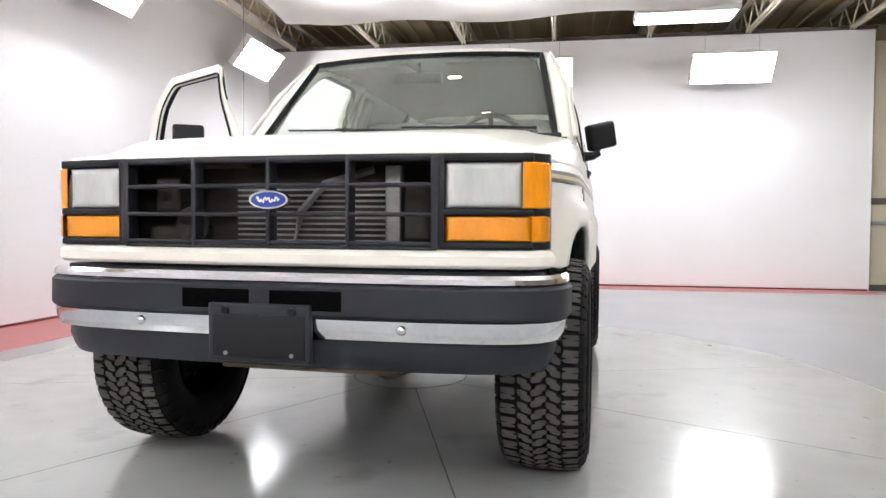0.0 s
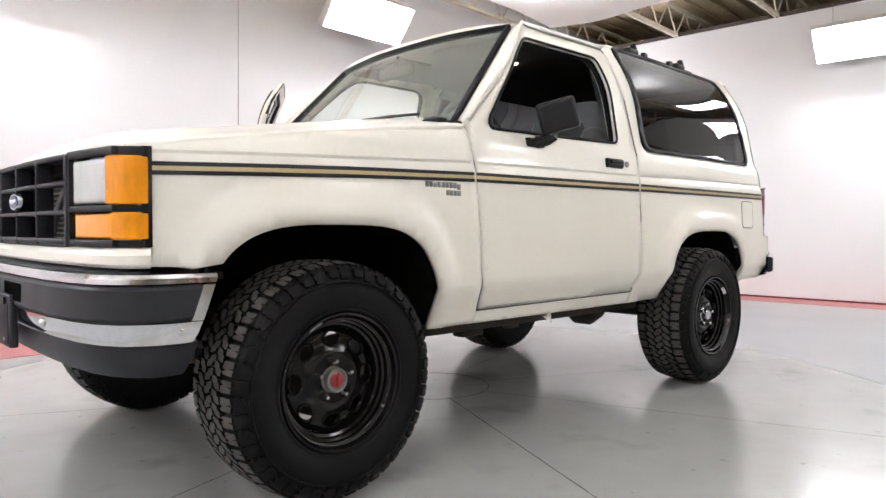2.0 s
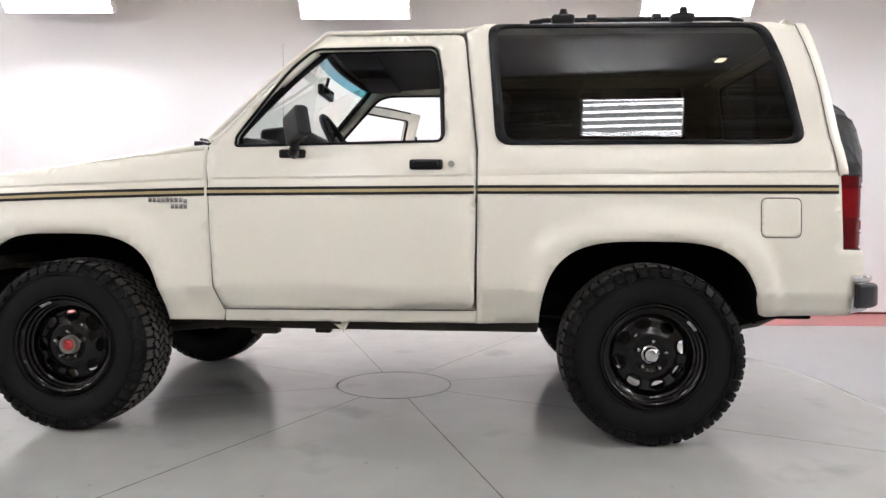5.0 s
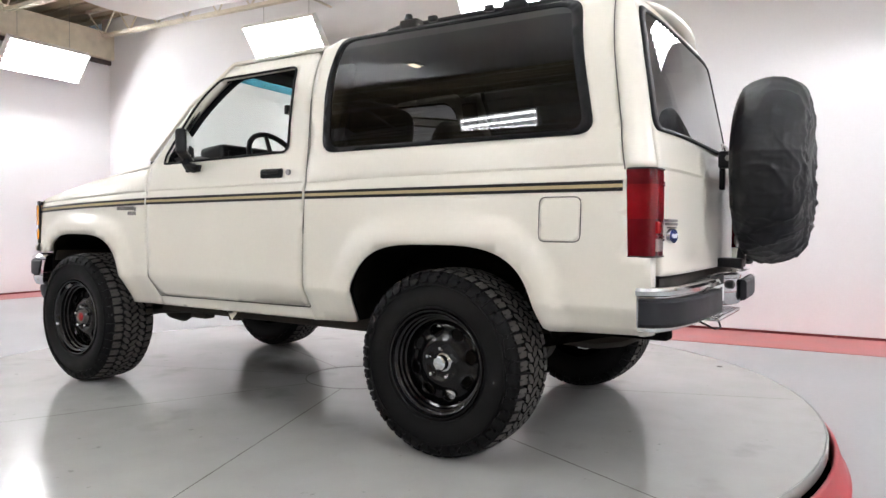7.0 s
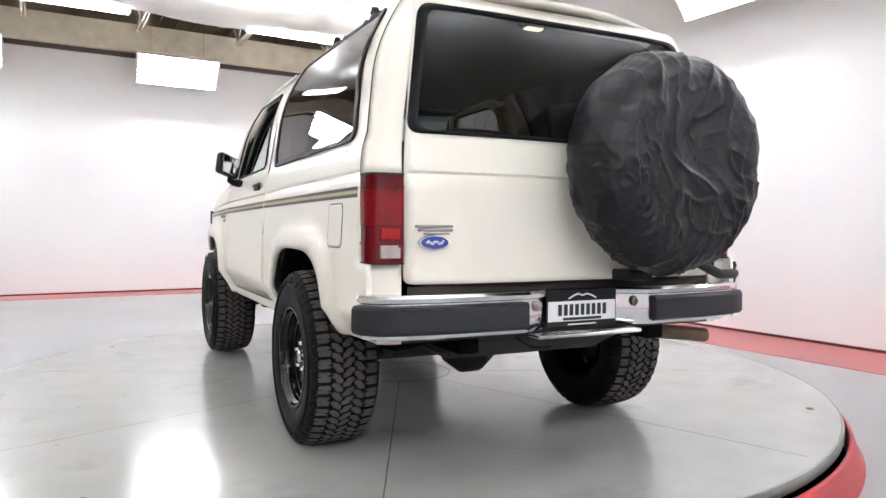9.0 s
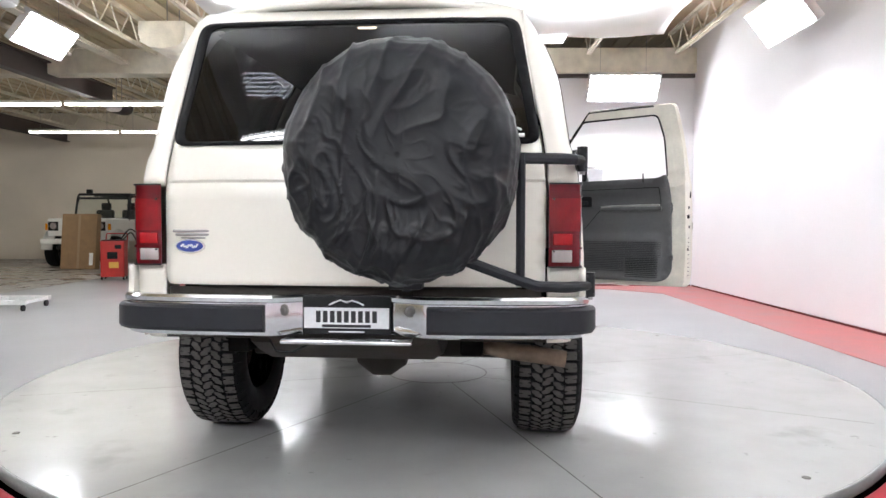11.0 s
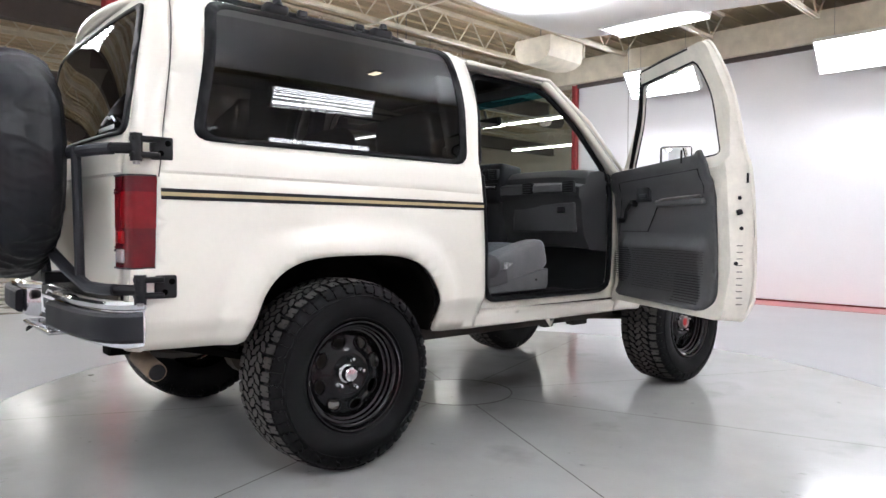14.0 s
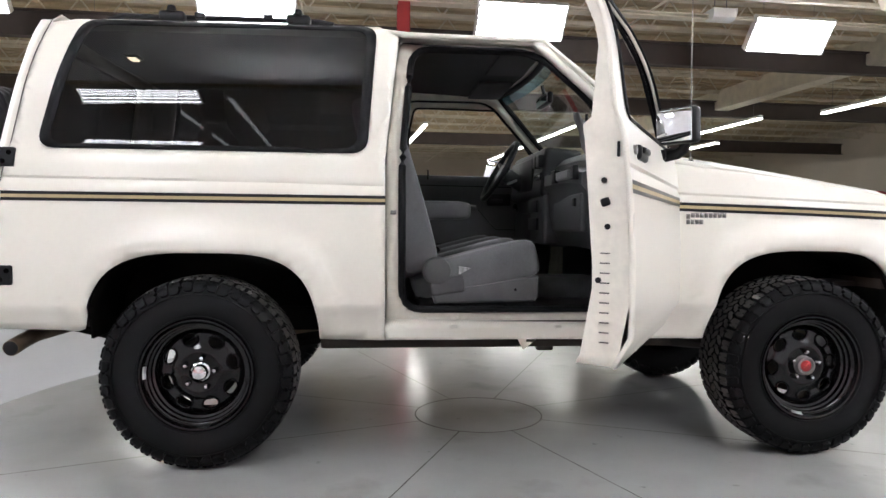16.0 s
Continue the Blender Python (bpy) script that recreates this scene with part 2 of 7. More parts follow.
for i, kind in ((1, "ShaderNodeBsdfDiffuse"), (2, "ShaderNodeBsdfTranslucent")):
    b = nt.nodes.new(kind)
    b.inputs["Color"].default_value = (0.86, 0.86, 0.86, 1)
    nt.links.new(b.outputs[0], mix.inputs[i])
nt.links.new(mix.outputs[0], out.inputs[0])
TRAY = surf("grey_lamp_tray", (0.30, 0.30, 0.30), 0.5, var=0.05)
# near-black colour that paints in the shade of gaps, slots and holes
HOLE_SHADE = surf("hole_shade_black", (0.003, 0.003, 0.003), 0.9, var=0.1, spec=0.0)
LAMPHOUSE = surf("white_enamel_housing", (0.78, 0.78, 0.77), 0.4, var=0.05)
TUBE = glow("lamp_tube", (0.985, 0.972, 1.0), LAMP_POWER)
STRIP = glow("fluorescent_strip", (1.0, 0.96, 0.88), STRIP_POWER)
CARDBOARD = surf("brown_cardboard", (0.30, 0.19, 0.10), 0.85, var=0.15, scale=6, bump=0.1)
REDTANK = surf("red_equipment_paint", (0.52, 0.03, 0.025), 0.4, var=0.15, scale=8)
WHITECAR = surf("white_car_paint", (0.72, 0.72, 0.70), 0.35, var=0.05, coat=0.4)
DARKCAR = surf("dark_car_paint", (0.02, 0.022, 0.026), 0.3, var=0.1, coat=0.5)
ALU = surf("aluminium", (0.62, 0.62, 0.60), 0.4, metal=0.8, var=0.15)
BULB = glow("dome_bulb", (1.0, 0.78, 0.52), 10.0)

# ---- mesh helpers ----


def empty(name, loc=(0, 0, 0), rz=0.0):
    ob = new(name)
    ob.matrix_basis = pose(*loc, 0, 0, rz)
    return ob


def part(name, bm, material, parent=None, label="", smooth=True, solid=0.0, flat_angle=35):
    """Links a bmesh as one mesh object under a thing or a part."""
    if flat_angle and smooth:
        lim = radians(flat_angle)
        for e in bm.edges:
            if len(e.link_faces) == 2 and e.calc_face_angle(0) > lim:
                e.smooth = False
    for f in bm.faces:
        f.smooth = smooth
    me = bpy.data.meshes.new(name)
    bm.to_mesh(me)
    bm.free()
    me.materials.append(material)
    ob = new(name, me)
    if parent:
        ob.parent = parent
    if label:
        ob["label"] = label
    if solid:
        md = ob.modifiers.new("thickness", "SOLIDIFY")
        md.thickness, md.offset, md.use_even_offset = solid, -1, False
    return ob


def thing(name, bm, material, label, category, group="", kind="", **k):
    return tagged(part(name, bm, material, None, **k), label, category, group, kind)


def add(bm, verts, faces):
    vs = [bm.verts.new(v) for v in verts]
    for f in faces:
        try:
            bm.faces.new([vs[i] for i in f])
        except ValueError:
            pass
    return vs


def box(bm, lo, hi, m=None, bev=0.0, seg=2):
    """A box from corner to corner, its edges rounded by bev."""
    cs = [Vector((x, y, z)) for x in (lo[0], hi[0]) for y in (lo[1], hi[1]) for z in (lo[2], hi[2])]
    if bev:
        t = bmesh.new()
        vs = [t.verts.new(c) for c in cs]
        for f in ((0, 1, 3, 2), (4, 6, 7, 5), (0, 4, 5, 1), (2, 3, 7, 6), (0, 2, 6, 4), (1, 5, 7, 3)):
            t.faces.new([vs[i] for i in f])
        bmesh.ops.recalc_face_normals(t, faces=t.faces)
        bmesh.ops.bevel(t, geom=t.edges[:], offset=bev, segments=seg, profile=0.6, affect="EDGES")
        t.verts.index_update()
        verts = [v.co.copy() for v in t.verts]
        faces = [[v.index for v in f.verts] for f in t.faces]
        t.free()
    else:
        verts = cs
        faces = [(0, 1, 3, 2), (4, 6, 7, 5), (0, 4, 5, 1), (2, 3, 7, 6), (0, 2, 6, 4), (1, 5, 7, 3)]
    if m is not None:
        verts = [m @ v for v in verts]
    add(bm, verts, faces)


def one_box(lo, hi, m=None, bev=0.0, seg=2):
    bm = bmesh.new()
    box(bm, lo, hi, m, bev, seg)
    return bm


def tube(bm, pts, r, seg=10, cap=True):
    """A round bar swept along points."""
    pts = [Vector(p) for p in pts]
    rings = []
    up = Vector((0, 0, 1))
    for i, p in enumerate(pts):
        d = (pts[min(i + 1, len(pts) - 1)] - pts[max(i - 1, 0)]).normalized()
        a = d.cross(up if abs(d.z) < 0.95 else Vector((1, 0, 0))).normalized()
        b = d.cross(a)
        rr = r[i] if isinstance(r, (list, tuple)) else r
        rings.append([bm.verts.new(p + rr * (math.cos(q) * a + math.sin(q) * b)) for q in [2 * math.pi * k / seg for k in range(seg)]])
    for a, b in zip(rings, rings[1:]):
        for k in range(seg):
            bm.faces.new((a[k], a[(k + 1) % seg], b[(k + 1) % seg], b[k]))
    if cap:
        bm.faces.new(rings[0][::-1])
        bm.faces.new(rings[-1])


def one_tube(pts, r, seg=10):
    bm = bmesh.new()
    tube(bm, pts, r, seg)
    bmesh.ops.recalc_face_normals(bm, faces=bm.faces)
    return bm


def rounded(path, r=0.05, n=5, closed=True):
    """The polyline with its corners rounded."""
    out = []
    k = len(path)
    for i, p in enumerate(path):
        p = Vector(p)
        if not closed and i in (0, k - 1):
            out.append(p)
            continue
        a, b = Vector(path[i - 1]) - p, Vector(path[(i + 1) % k]) - p
        ra = min(r, a.length * 0.45, b.length * 0.45)
        a, b = p + a.normalized() * ra, p + b.normalized() * ra
        for j in range(n + 1):
            t = j / n
            out.append((1 - t) ** 2 * a + 2 * t * (1 - t) * p + t * t * b)
    return out


def lathe(bm, prof, seg=48, m=None, closed=False):
    """Turns (radius, along) pairs round the x axis."""
    rings = []
    for r, a in prof:
        rings.append([Vector((a, r * math.cos(2 * math.pi * k / seg), r * math.sin(2 * math.pi * k / seg))) for k in range(seg)])
    if m is not None:
        rings = [[m @ v for v in ring] for ring in rings]
    rings = [[bm.verts.new(v) for v in ring] for ring in rings]
    pairs = list(zip(rings, rings[1:] + rings[:1])) if closed else list(zip(rings, rings[1:]))
    for a, b in pairs:
        for k in range(seg):
            bm.faces.new((a[k], a[(k + 1) % seg], b[(k + 1) % seg], b[k]))
    return rings


def one_lathe(prof, seg=48, m=None, closed=False, cap=False):
    bm = bmesh.new()
    rings = lathe(bm, prof, seg, m, closed)
    if cap:
        bm.faces.new(rings[0])
        bm.faces.new(rings[-1])
    bmesh.ops.recalc_face_normals(bm, faces=bm.faces)
    return bm


def grid(bm, fn, nu, nv, flip=False):
    vs = [[bm.verts.new(fn(i / nu, j / nv)) for j in range(nv + 1)] for i in range(nu + 1)]
    for i in range(nu):
        for j in range(nv):
            f = (vs[i][j], vs[i + 1][j], vs[i + 1][j + 1], vs[i][j + 1])
            bm.faces.new(f[::-1] if flip else f)
    return vs


def inside(poly, x, y):
    hit = False
    k = len(poly) - 1
    for i in range(len(poly)):
        (x1, y1), (x2, y2) = poly[i], poly[k]
        if (y1 > y) != (y2 > y) and x < (x2 - x1) * (y - y1) / (y2 - y1) + x1:
            hit = not hit
        k = i
    return hit


def dense(poly, step):
    out = []
    for i, p in enumerate(poly):
        q = poly[(i + 1) % len(poly)]
        n = max(1, int(math.ceil(math.hypot(q[0] - p[0], q[1] - p[1]) / step)))
        out += [(p[0] + (q[0] - p[0]) * j / n, p[1] + (q[1] - p[1]) * j / n) for j in range(n)]
    return out


def sheet(outline, holes, lift, step=0.035, flip=False, extra=(), creases=()):
    """A curved panel: a flat outline with holes, filled with triangles and lifted into space; creases are lines its edges follow."""
    loops = [dense([tuple(p)[:2] for p in lp], step) for lp in (outline, *holes)]
    pts, edges = [], []
    for lp in loops:
        n = len(pts)
        pts += lp
        edges += [(n + i, n + (i + 1) % len(lp)) for i in range(len(lp))]
    xs, ys = [p[0] for p in loops[0]], [p[1] for p in loops[0]]
    y = min(ys) + step * 0.5
    row = 0
    rows = []
    while y < max(ys):
        rows.append(y)
        y += step
    rows += list(extra)
    for line in creases:
        last = None
        x = min(xs) + 0.004
        while x < max(xs):
            y = line(x)
            if inside(loops[0], x, y) and not any(inside(h, x, y) for h in loops[1:]) and min((px - x) ** 2 + (py - y) ** 2 for lp in loops for px, py in lp) > 3e-5:
                pts.append((x, y))
                if last is not None:
                    edges.append((last, len(pts) - 1))
                last = len(pts) - 1
            else:
                last = None
            x += step * 0.6
    for y in rows:
        x = min(xs) + step * (0.5 if row % 2 else 0.25)
        row += 1
        while x < max(xs):
            if inside(loops[0], x, y) and not any(inside(h, x, y) for h in loops[1:]):
                if any(abs(line(x) - y) < 0.007 for line in creases):
                    pass
                elif min((px - x) ** 2 + (py - y) ** 2 for lp in loops for px, py in lp) > (0.4 * step) ** 2:
                    pts.append((x, y))
            x += step
    vs, _, fs, *_ = delaunay_2d_cdt([Vector(p) for p in pts], edges, [], 0, 1e-6)
    bm = bmesh.new()
    bv = [bm.verts.new(lift(v.x, v.y)) for v in vs]
    for f in fs:
        cx, cy = sum(vs[i].x for i in f) / len(f), sum(vs[i].y for i in f) / len(f)
        if inside(loops[0], cx, cy) and not any(inside(h, cx, cy) for h in loops[1:]):
            tri = [bv[i] for i in f]
            bm.faces.new(tri[::-1] if flip else tri)
    bmesh.ops.delete(bm, geom=[v for v in bm.verts if not v.link_faces], context="VERTS")
    return bm


def sweep(bm, path, prof, closed=False, flip=False):
    """Carries a profile of (out, z) along a path in plan; out is to the right of the way along the path."""
    path = [Vector(p).to_2d() for p in path]
    rings = []
    n = len(path)
    for i, p in enumerate(path):
        d = (path[(i + 1) % n] - path[i - 1]) if closed else (path[min(i + 1, n - 1)] - path[max(i - 1, 0)])
        d.normalize()
        o = Vector((d.y, -d.x))
        rings.append([bm.verts.new((p.x + o.x * a, p.y + o.y * a, z)) for a, z in prof])
    for a, b in zip(rings, rings[1:] + (rings[:1] if closed else [])):
        for k in range(len(prof) - 1):
            f = (a[k], b[k], b[k + 1], a[k + 1])
            bm.faces.new(f[::-1] if flip else f)
    return rings


def ring_bar(path3, w, d, bm=None):
    """A rectangular bead that follows a closed loop in space, w wide and d proud."""
    bm = bm or bmesh.new()
    tube(bm, list(path3) + [path3[0]], (w + d) / 2, 8, cap=False)
    return bm


def smooth01(t):
    t = max(0.0, min(1.0, t))
    return t * t * (3 - 2 * t)


# ---- the hall: floor, turntable, studio walls, roof ----
FZ, DZ = -0.14, 0.035
WL, WR, WB = -4.54, 8.15, -8.34
ROOF = 4.45
EAST, FAR, BACK = 30.0, -17.2, 20.0

floor = thing("floor", one_box((WL - 0.2, FAR, FZ - 0.1), (EAST, BACK, FZ)), OUTFLOOR, "smooth grey epoxy-painted concrete floor", "floor", kind="structure", smooth=False)

# far part of the floor is bare, browner concrete
bm = one_box((7.0, FAR, FZ), (EAST, BACK, FZ + 0.004))
thing("hall_floor", bm, HALLFLOOR, "bare brownish concrete floor of the workshop", "floor", kind="structure", smooth=False)

# red painted bands at the foot of the three studio walls
bands = (("red_band_left", (WL, WB, FZ), (WL + 0.94, WR, FZ + 0.004)),
         ("red_band_front", (WL + 0.94, WB, FZ), (4.84, WB + 0.68, FZ + 0.004)),
         ("red_band_rear", (WL + 0.94, WR - 0.60, FZ), (5.42, WR, FZ + 0.004)))
for name, lo, hi in bands:
    thing(name, one_box(lo, hi), REDPAINT, "worn red painted band on the floor along the wall", "floor marking", kind="structure", smooth=False)

for name, cx, cy, sy in (("red_corner_front", WL + 0.94, WB + 0.68, 1), ("red_corner_rear", WL + 0.94, WR - 0.60, -1)):
    bm = bmesh.new()
    vs = add(bm, [(cx, cy, FZ + 0.004), (cx + 0.75, cy, FZ + 0.004), (cx, cy + sy * 0.75, FZ + 0.004)], [(0, 1, 2) if sy > 0 else (0, 2, 1)])
    ex = bmesh.ops.extrude_face_region(bm, geom=bm.faces[:])
    for v in vs:
        v.co.z = FZ
    bmesh.ops.recalc_face_normals(bm, faces=bm.faces)
    thing(name, bm, REDPAINT, "red painted corner piece of the floor band", "floor marking", kind="structure", smooth=False)

# studio walls
thing("wall_left", one_box((WL - 0.2, WB - 0.2, FZ), (WL, WR + 1.7, ROOF)), WALLWHITE, "plain white painted studio wall", "wall", kind="structure", smooth=False)
thing("wall_front", one_box((WL, WB - 0.2, FZ + 0.006), (4.85, WB, 3.64)), WALLWHITE, "plain white painted studio wall panel", "wall", kind="structure", smooth=False)
thing("wall_rear", one_box((WL, WR, FZ + 0.006), (5.42, WR + 0.15, 3.93)), WALLWHITE, "plain white painted studio wall panel", "wall", kind="structure", smooth=False)
for name, lo, hi in (("shadow_gap_left", (WL, WB + 0.02, FZ + 0.004), (WL + 0.006, WR, FZ + 0.03)),
                     ("shadow_gap_front", (WL + 0.02, WB, FZ + 0.004), (4.83, WB + 0.006, FZ + 0.03)),
                     ("shadow_gap_rear", (WL + 0.02, WR - 0.006, FZ + 0.004), (5.4, WR, FZ + 0.03))):
    thing(name, one_box(lo, hi), WALLFOOT, "dark red painted line at the foot of the wall", "trim", kind="structure", smooth=False)
thing("trim_front", one_box((WL, WB, 3.64), (4.88, WB + 0.05, 3.71)), DARKBEAM, "dark trim along the top of the white wall", "trim", kind="structure", smooth=False)
thing("trim_rear", one_box((WL, WR - 0.03, 3.93), (5.45, WR + 0.12, 3.98)), DARKBEAM, "dark trim along the top of the white wall", "trim", kind="structure", smooth=False)
thing("beam_front", one_box((WL, WB - 0.25, 3.71), (EAST, WB + 0.14, 4.16), bev=0.02), JOISTMAT, "deep cream-painted steel beam over the wall", "beam", kind="structure", smooth=False)
thing("wall_rear_upper", one_box((WL - 0.2, WR + 1.7, FZ), (EAST, WR + 1.9, ROOF)), BEIGE, "beige rear wall of the hall", "wall", kind="structure", smooth=False)
thing("wall_rear_beyond", one_box((5.5, WR + 0.35, FZ), (EAST, WR + 0.55, 3.3)), BEIGE, "beige block wall beyond the studio panel", "wall", kind="structure", smooth=False)
thing("wall_far", one_box((4.7, FAR - 0.2, FZ), (EAST, FAR, ROOF)), HALLWALL, "beige far wall of the workshop", "wall", kind="structure", smooth=False)
thing("wall_behind", one_box((WL, FAR - 0.2, FZ), (4.7, FAR, ROOF)), HALLWALL, "beige far wall of the workshop", "wall", kind="structure", smooth=False)
thing("wall_east", one_box((EAST, FAR, FZ), (EAST + 0.2, BACK, ROOF)), HALLWALL, "beige end wall of the workshop", "wall", kind="structure", smooth=False)

# roof deck with ribs
bm = bmesh.new()
box(bm, (WL - 0.2, FAR, ROOF + 0.02), (EAST, BACK, ROOF + 0.12))
x = WL
while x < EAST:
    box(bm, (x, FAR, ROOF - 0.018), (x + 0.09, BACK, ROOF + 0.021))
    x += 0.30
thing("ceiling", bm, DECK, "ribbed beige steel roof deck", "ceiling", kind="structure", smooth=False)

# pale piece at the end of the rear wall: door frame with a latch
frame_ob = empty("door_frame", (5.47, WR + 0.1, FZ))
tagged(frame_ob, "beige steel door frame with dark hardware beside the white wall", "door frame", kind="structure")
part("post", one_box((0, 0, 0), (0.45, 0.16, 3.92), bev=0.01), BEIGE, frame_ob, smooth=False)
part("hinge", one_box((-0.02, -0.035, 1.36), (0.2, 0, 1.46), bev=0.008), DARKBEAM, frame_ob)
part("latch", one_box((-0.01, -0.06, 1.04), (0.2, 0, 1.1), bev=0.01), STEEL, frame_ob)
part("plinth", one_box((-0.04, -0.03, 0), (0.48, 0, 0.1), bev=0.005), DARKBEAM, frame_ob)

# open-web joists
def joist(x, y0, y1, zb, zt, pitch=0.62):
    ob = tagged(empty("roof_joist", (x, 0, 0)), "cream-painted open-web steel roof joist", "roof joist", "roof joists", "structure")
    bm = bmesh.new()
    for s in (-0.035, 0.012):
        box(bm, (s, y0, zt - 0.05), (s + 0.023, y1, zt))
        box(bm, (s, y0 + 0.4, zb), (s + 0.023, y1 - 0.4, zb + 0.05))
    part("chord", bm, JOISTMAT, ob, smooth=False)
    bm = bmesh.new()
    n = max(2, int((y1 - y0 - 0.8) / pitch))
    for k in range(n):
        a = y0 + 0.4 + (y1 - y0 - 0.8) * k / n
        c = y0 + 0.4 + (y1 - y0 - 0.8) * (k + 1) / n
        b = (a + c) / 2
        tube(bm, [(0, a, zb + 0.03), (0, b, zt - 0.03)], 0.013, 5, False)
        tube(bm, [(0, b, zt - 0.03), (0, c, zb + 0.03)], 0.013, 5, False)
    tube(bm, [(0, y0, zt - 0.03), (0, y0 + 0.4, zb + 0.03)], 0.013, 5, False)
    tube(bm, [(0, y1, zt - 0.03), (0, y1 - 0.4, zb + 0.03)], 0.013, 5, False)
    part("web", bm, JOISTMAT, ob, smooth=False)
    return ob


x = -4.05
first = joist(0, WB + 0.14, WR + 1.65, 3.93, 4.41)
first.matrix_basis = pose(x, 0, 0)
while x < 27:
    x += 1.52
    copy_thing(first, pose(x, 0, 0))
x = 7.0
far = joist(0, FAR, WB - 0.26, 3.93, 4.41)
far.matrix_basis = pose(x, 0, 0)
while x < 27:
    x += 1.52
    copy_thing(far, pose(x, 0, 0))
# girders and bridging
for i, (y, z) in enumerate(((1.2, 3.86), (-3.6, 3.86))):
    bm = bmesh.new()
    tube(bm, [(WL, y, z + 0.08), (EAST, y, z + 0.08)], 0.016, 6)
    thing("bridging_pipe", bm, JOISTMAT, "thin cream pipe across the joists", "pipe", kind="structure")
for x, y0, y1, mat in ((5.8, WB - 0.2, WR + 0.15, JOISTMAT), (7.25, -10.6, WR + 0.15, DARKBEAM), (12.0, FAR, WR + 0.15, DARKBEAM), (19.0, FAR, WR + 0.15, DARKBEAM)):
    g = tagged(empty("girder", (x, 0, 0)), "steel girder under the joists", "girder", kind="structure")
    zb = 3.55 if x > 6 else 3.86
    bm = bmesh.new()
    box(bm, (-0.09, y0, zb), (0.09, y1, zb + 0.025))
    box(bm, (-0.09, y0, 3.90), (0.09, y1, 3.925))
    part("flange", bm, mat, g, smooth=False)
    part("web", one_box((-0.012, y0, zb + 0.025), (0.012, y1, 3.90)), mat, g, smooth=False)
for x, y, top in ((4.91, WB + 0.02, 3.70), (5.8, -0.15, 3.86), (15.6, -16.95, 3.8), (19.0, -0.6, 3.55), (12.0, 3.4, 3.55)):
    c = tagged(empty("column", (x, y, FZ)), "red-painted steel column", "column", "steel columns", "structure")
    top -= FZ
    hw = 0.045 if x < 5.5 else 0.08
    for q in (-1, 1):
        part("flange", one_box((q * hw - 0.008, -hw, 0), (q * hw + 0.008, hw, top)), REDPOST, c, smooth=False)
    part("web", one_box((-hw + 0.008, -0.006, 0), (hw - 0.008, 0.006, top)), REDPOST, c, smooth=False)
    part("base_plate", one_box((-0.15, -0.15, 0), (0.15, 0.15, 0.02), bev=0.004), REDPOST, c)

# hanging silk above the turntable
def silk(u, v):
    x = -3.1 + 5.9 * u
    y = -5.35 + 10.8 * v
    sag = 0.36 * (math.sin(math.pi * u) ** 0.6) * (math.sin(math.pi * v) ** 0.35)
    fold = 0.018 * math.sin(9 * v + 3 * u) * math.sin(17 * u + 2 * v) + 0.010 * math.sin(31 * v + 4 * u)
    return Vector((x + 0.10 * math.sin(math.pi * v * 5) * (2 * u - 1) * (2 * u - 1), y + 0.12 * math.sin(5 * u * math.pi) * (2 * v - 1), 3.62 - sag + fold * min(1, 6 * min(u, 1 - u, v, 1 - v) + 0.2)))


bm = bmesh.new()
grid(bm, silk, 44, 70)
cloth = thing("hanging_silk", bm, CLOTH, "sagging white fabric sheet hung below the joists", "fabric sheet", solid=0.004)
for u, v in [(k / 4, e) for k in range(5) for e in (0, 1)] + [(e, k / 6) for k in range(1, 6) for e in (0, 1)]:
    p = silk(u, v)
    part("cord", one_tube([p - Vector((0, 0, 0.01)), Vector((p.x, p.y, 4.46))], 0.004, 5), WHITEINK, cloth)


# hanging lamp panels: six bare tubes in a white tray, tipped towards the car
def lamp_panel(x, y, z, rz, tilt=52, label="white six-tube lamp fixture tilted towards the car"):
    ob = tagged(empty("lamp_panel", (x, y, z), rz), label, "lamp fixture", "studio lamps")
    T = pose(0, 0, 0, -tilt, 0, 0)
    part("housing", one_box((-0.61, -0.255, 0.016), (0.61, 0.255, 0.07), m=T, bev=0.012), LAMPHOUSE, ob)
    part("reflector", one_box((-0.595, -0.243, 0.008), (0.595, 0.243, 0.017), m=T), TRAY, ob, smooth=False)
    # added lips that keep the tubes' light off the wall behind
    for s in (-1, 1):
        part("light_baffle", one_box((-0.605, s * 0.252 - 0.004, -0.05), (0.605, s * 0.252 + 0.004, 0.03), m=T), LAMPHOUSE, ob, smooth=False)
    for s in (-1, 1):
        part("end_cap", one_box((s * 0.612 - 0.011, -0.255, -0.03), (s * 0.612 + 0.011, 0.255, 0.07), m=T, bev=0.004), LAMPHOUSE, ob)
    for k in range(6):
        q = -0.21 + 0.084 * k
        part("tube", one_tube([T @ Vector((-0.59, q, -0.012)), T @ Vector((0.59, q, -0.012))], 0.0135, 8), TUBE, ob)
    for s in (-0.4, 0.4):
        part("hanger", one_tube([T @ Vector((s, 0, 0.06)), (s, 0.03, 0.13), (s, 0.03, ROOF + 0.03 - z)], 0.003, 5), STEEL, ob)
    return ob


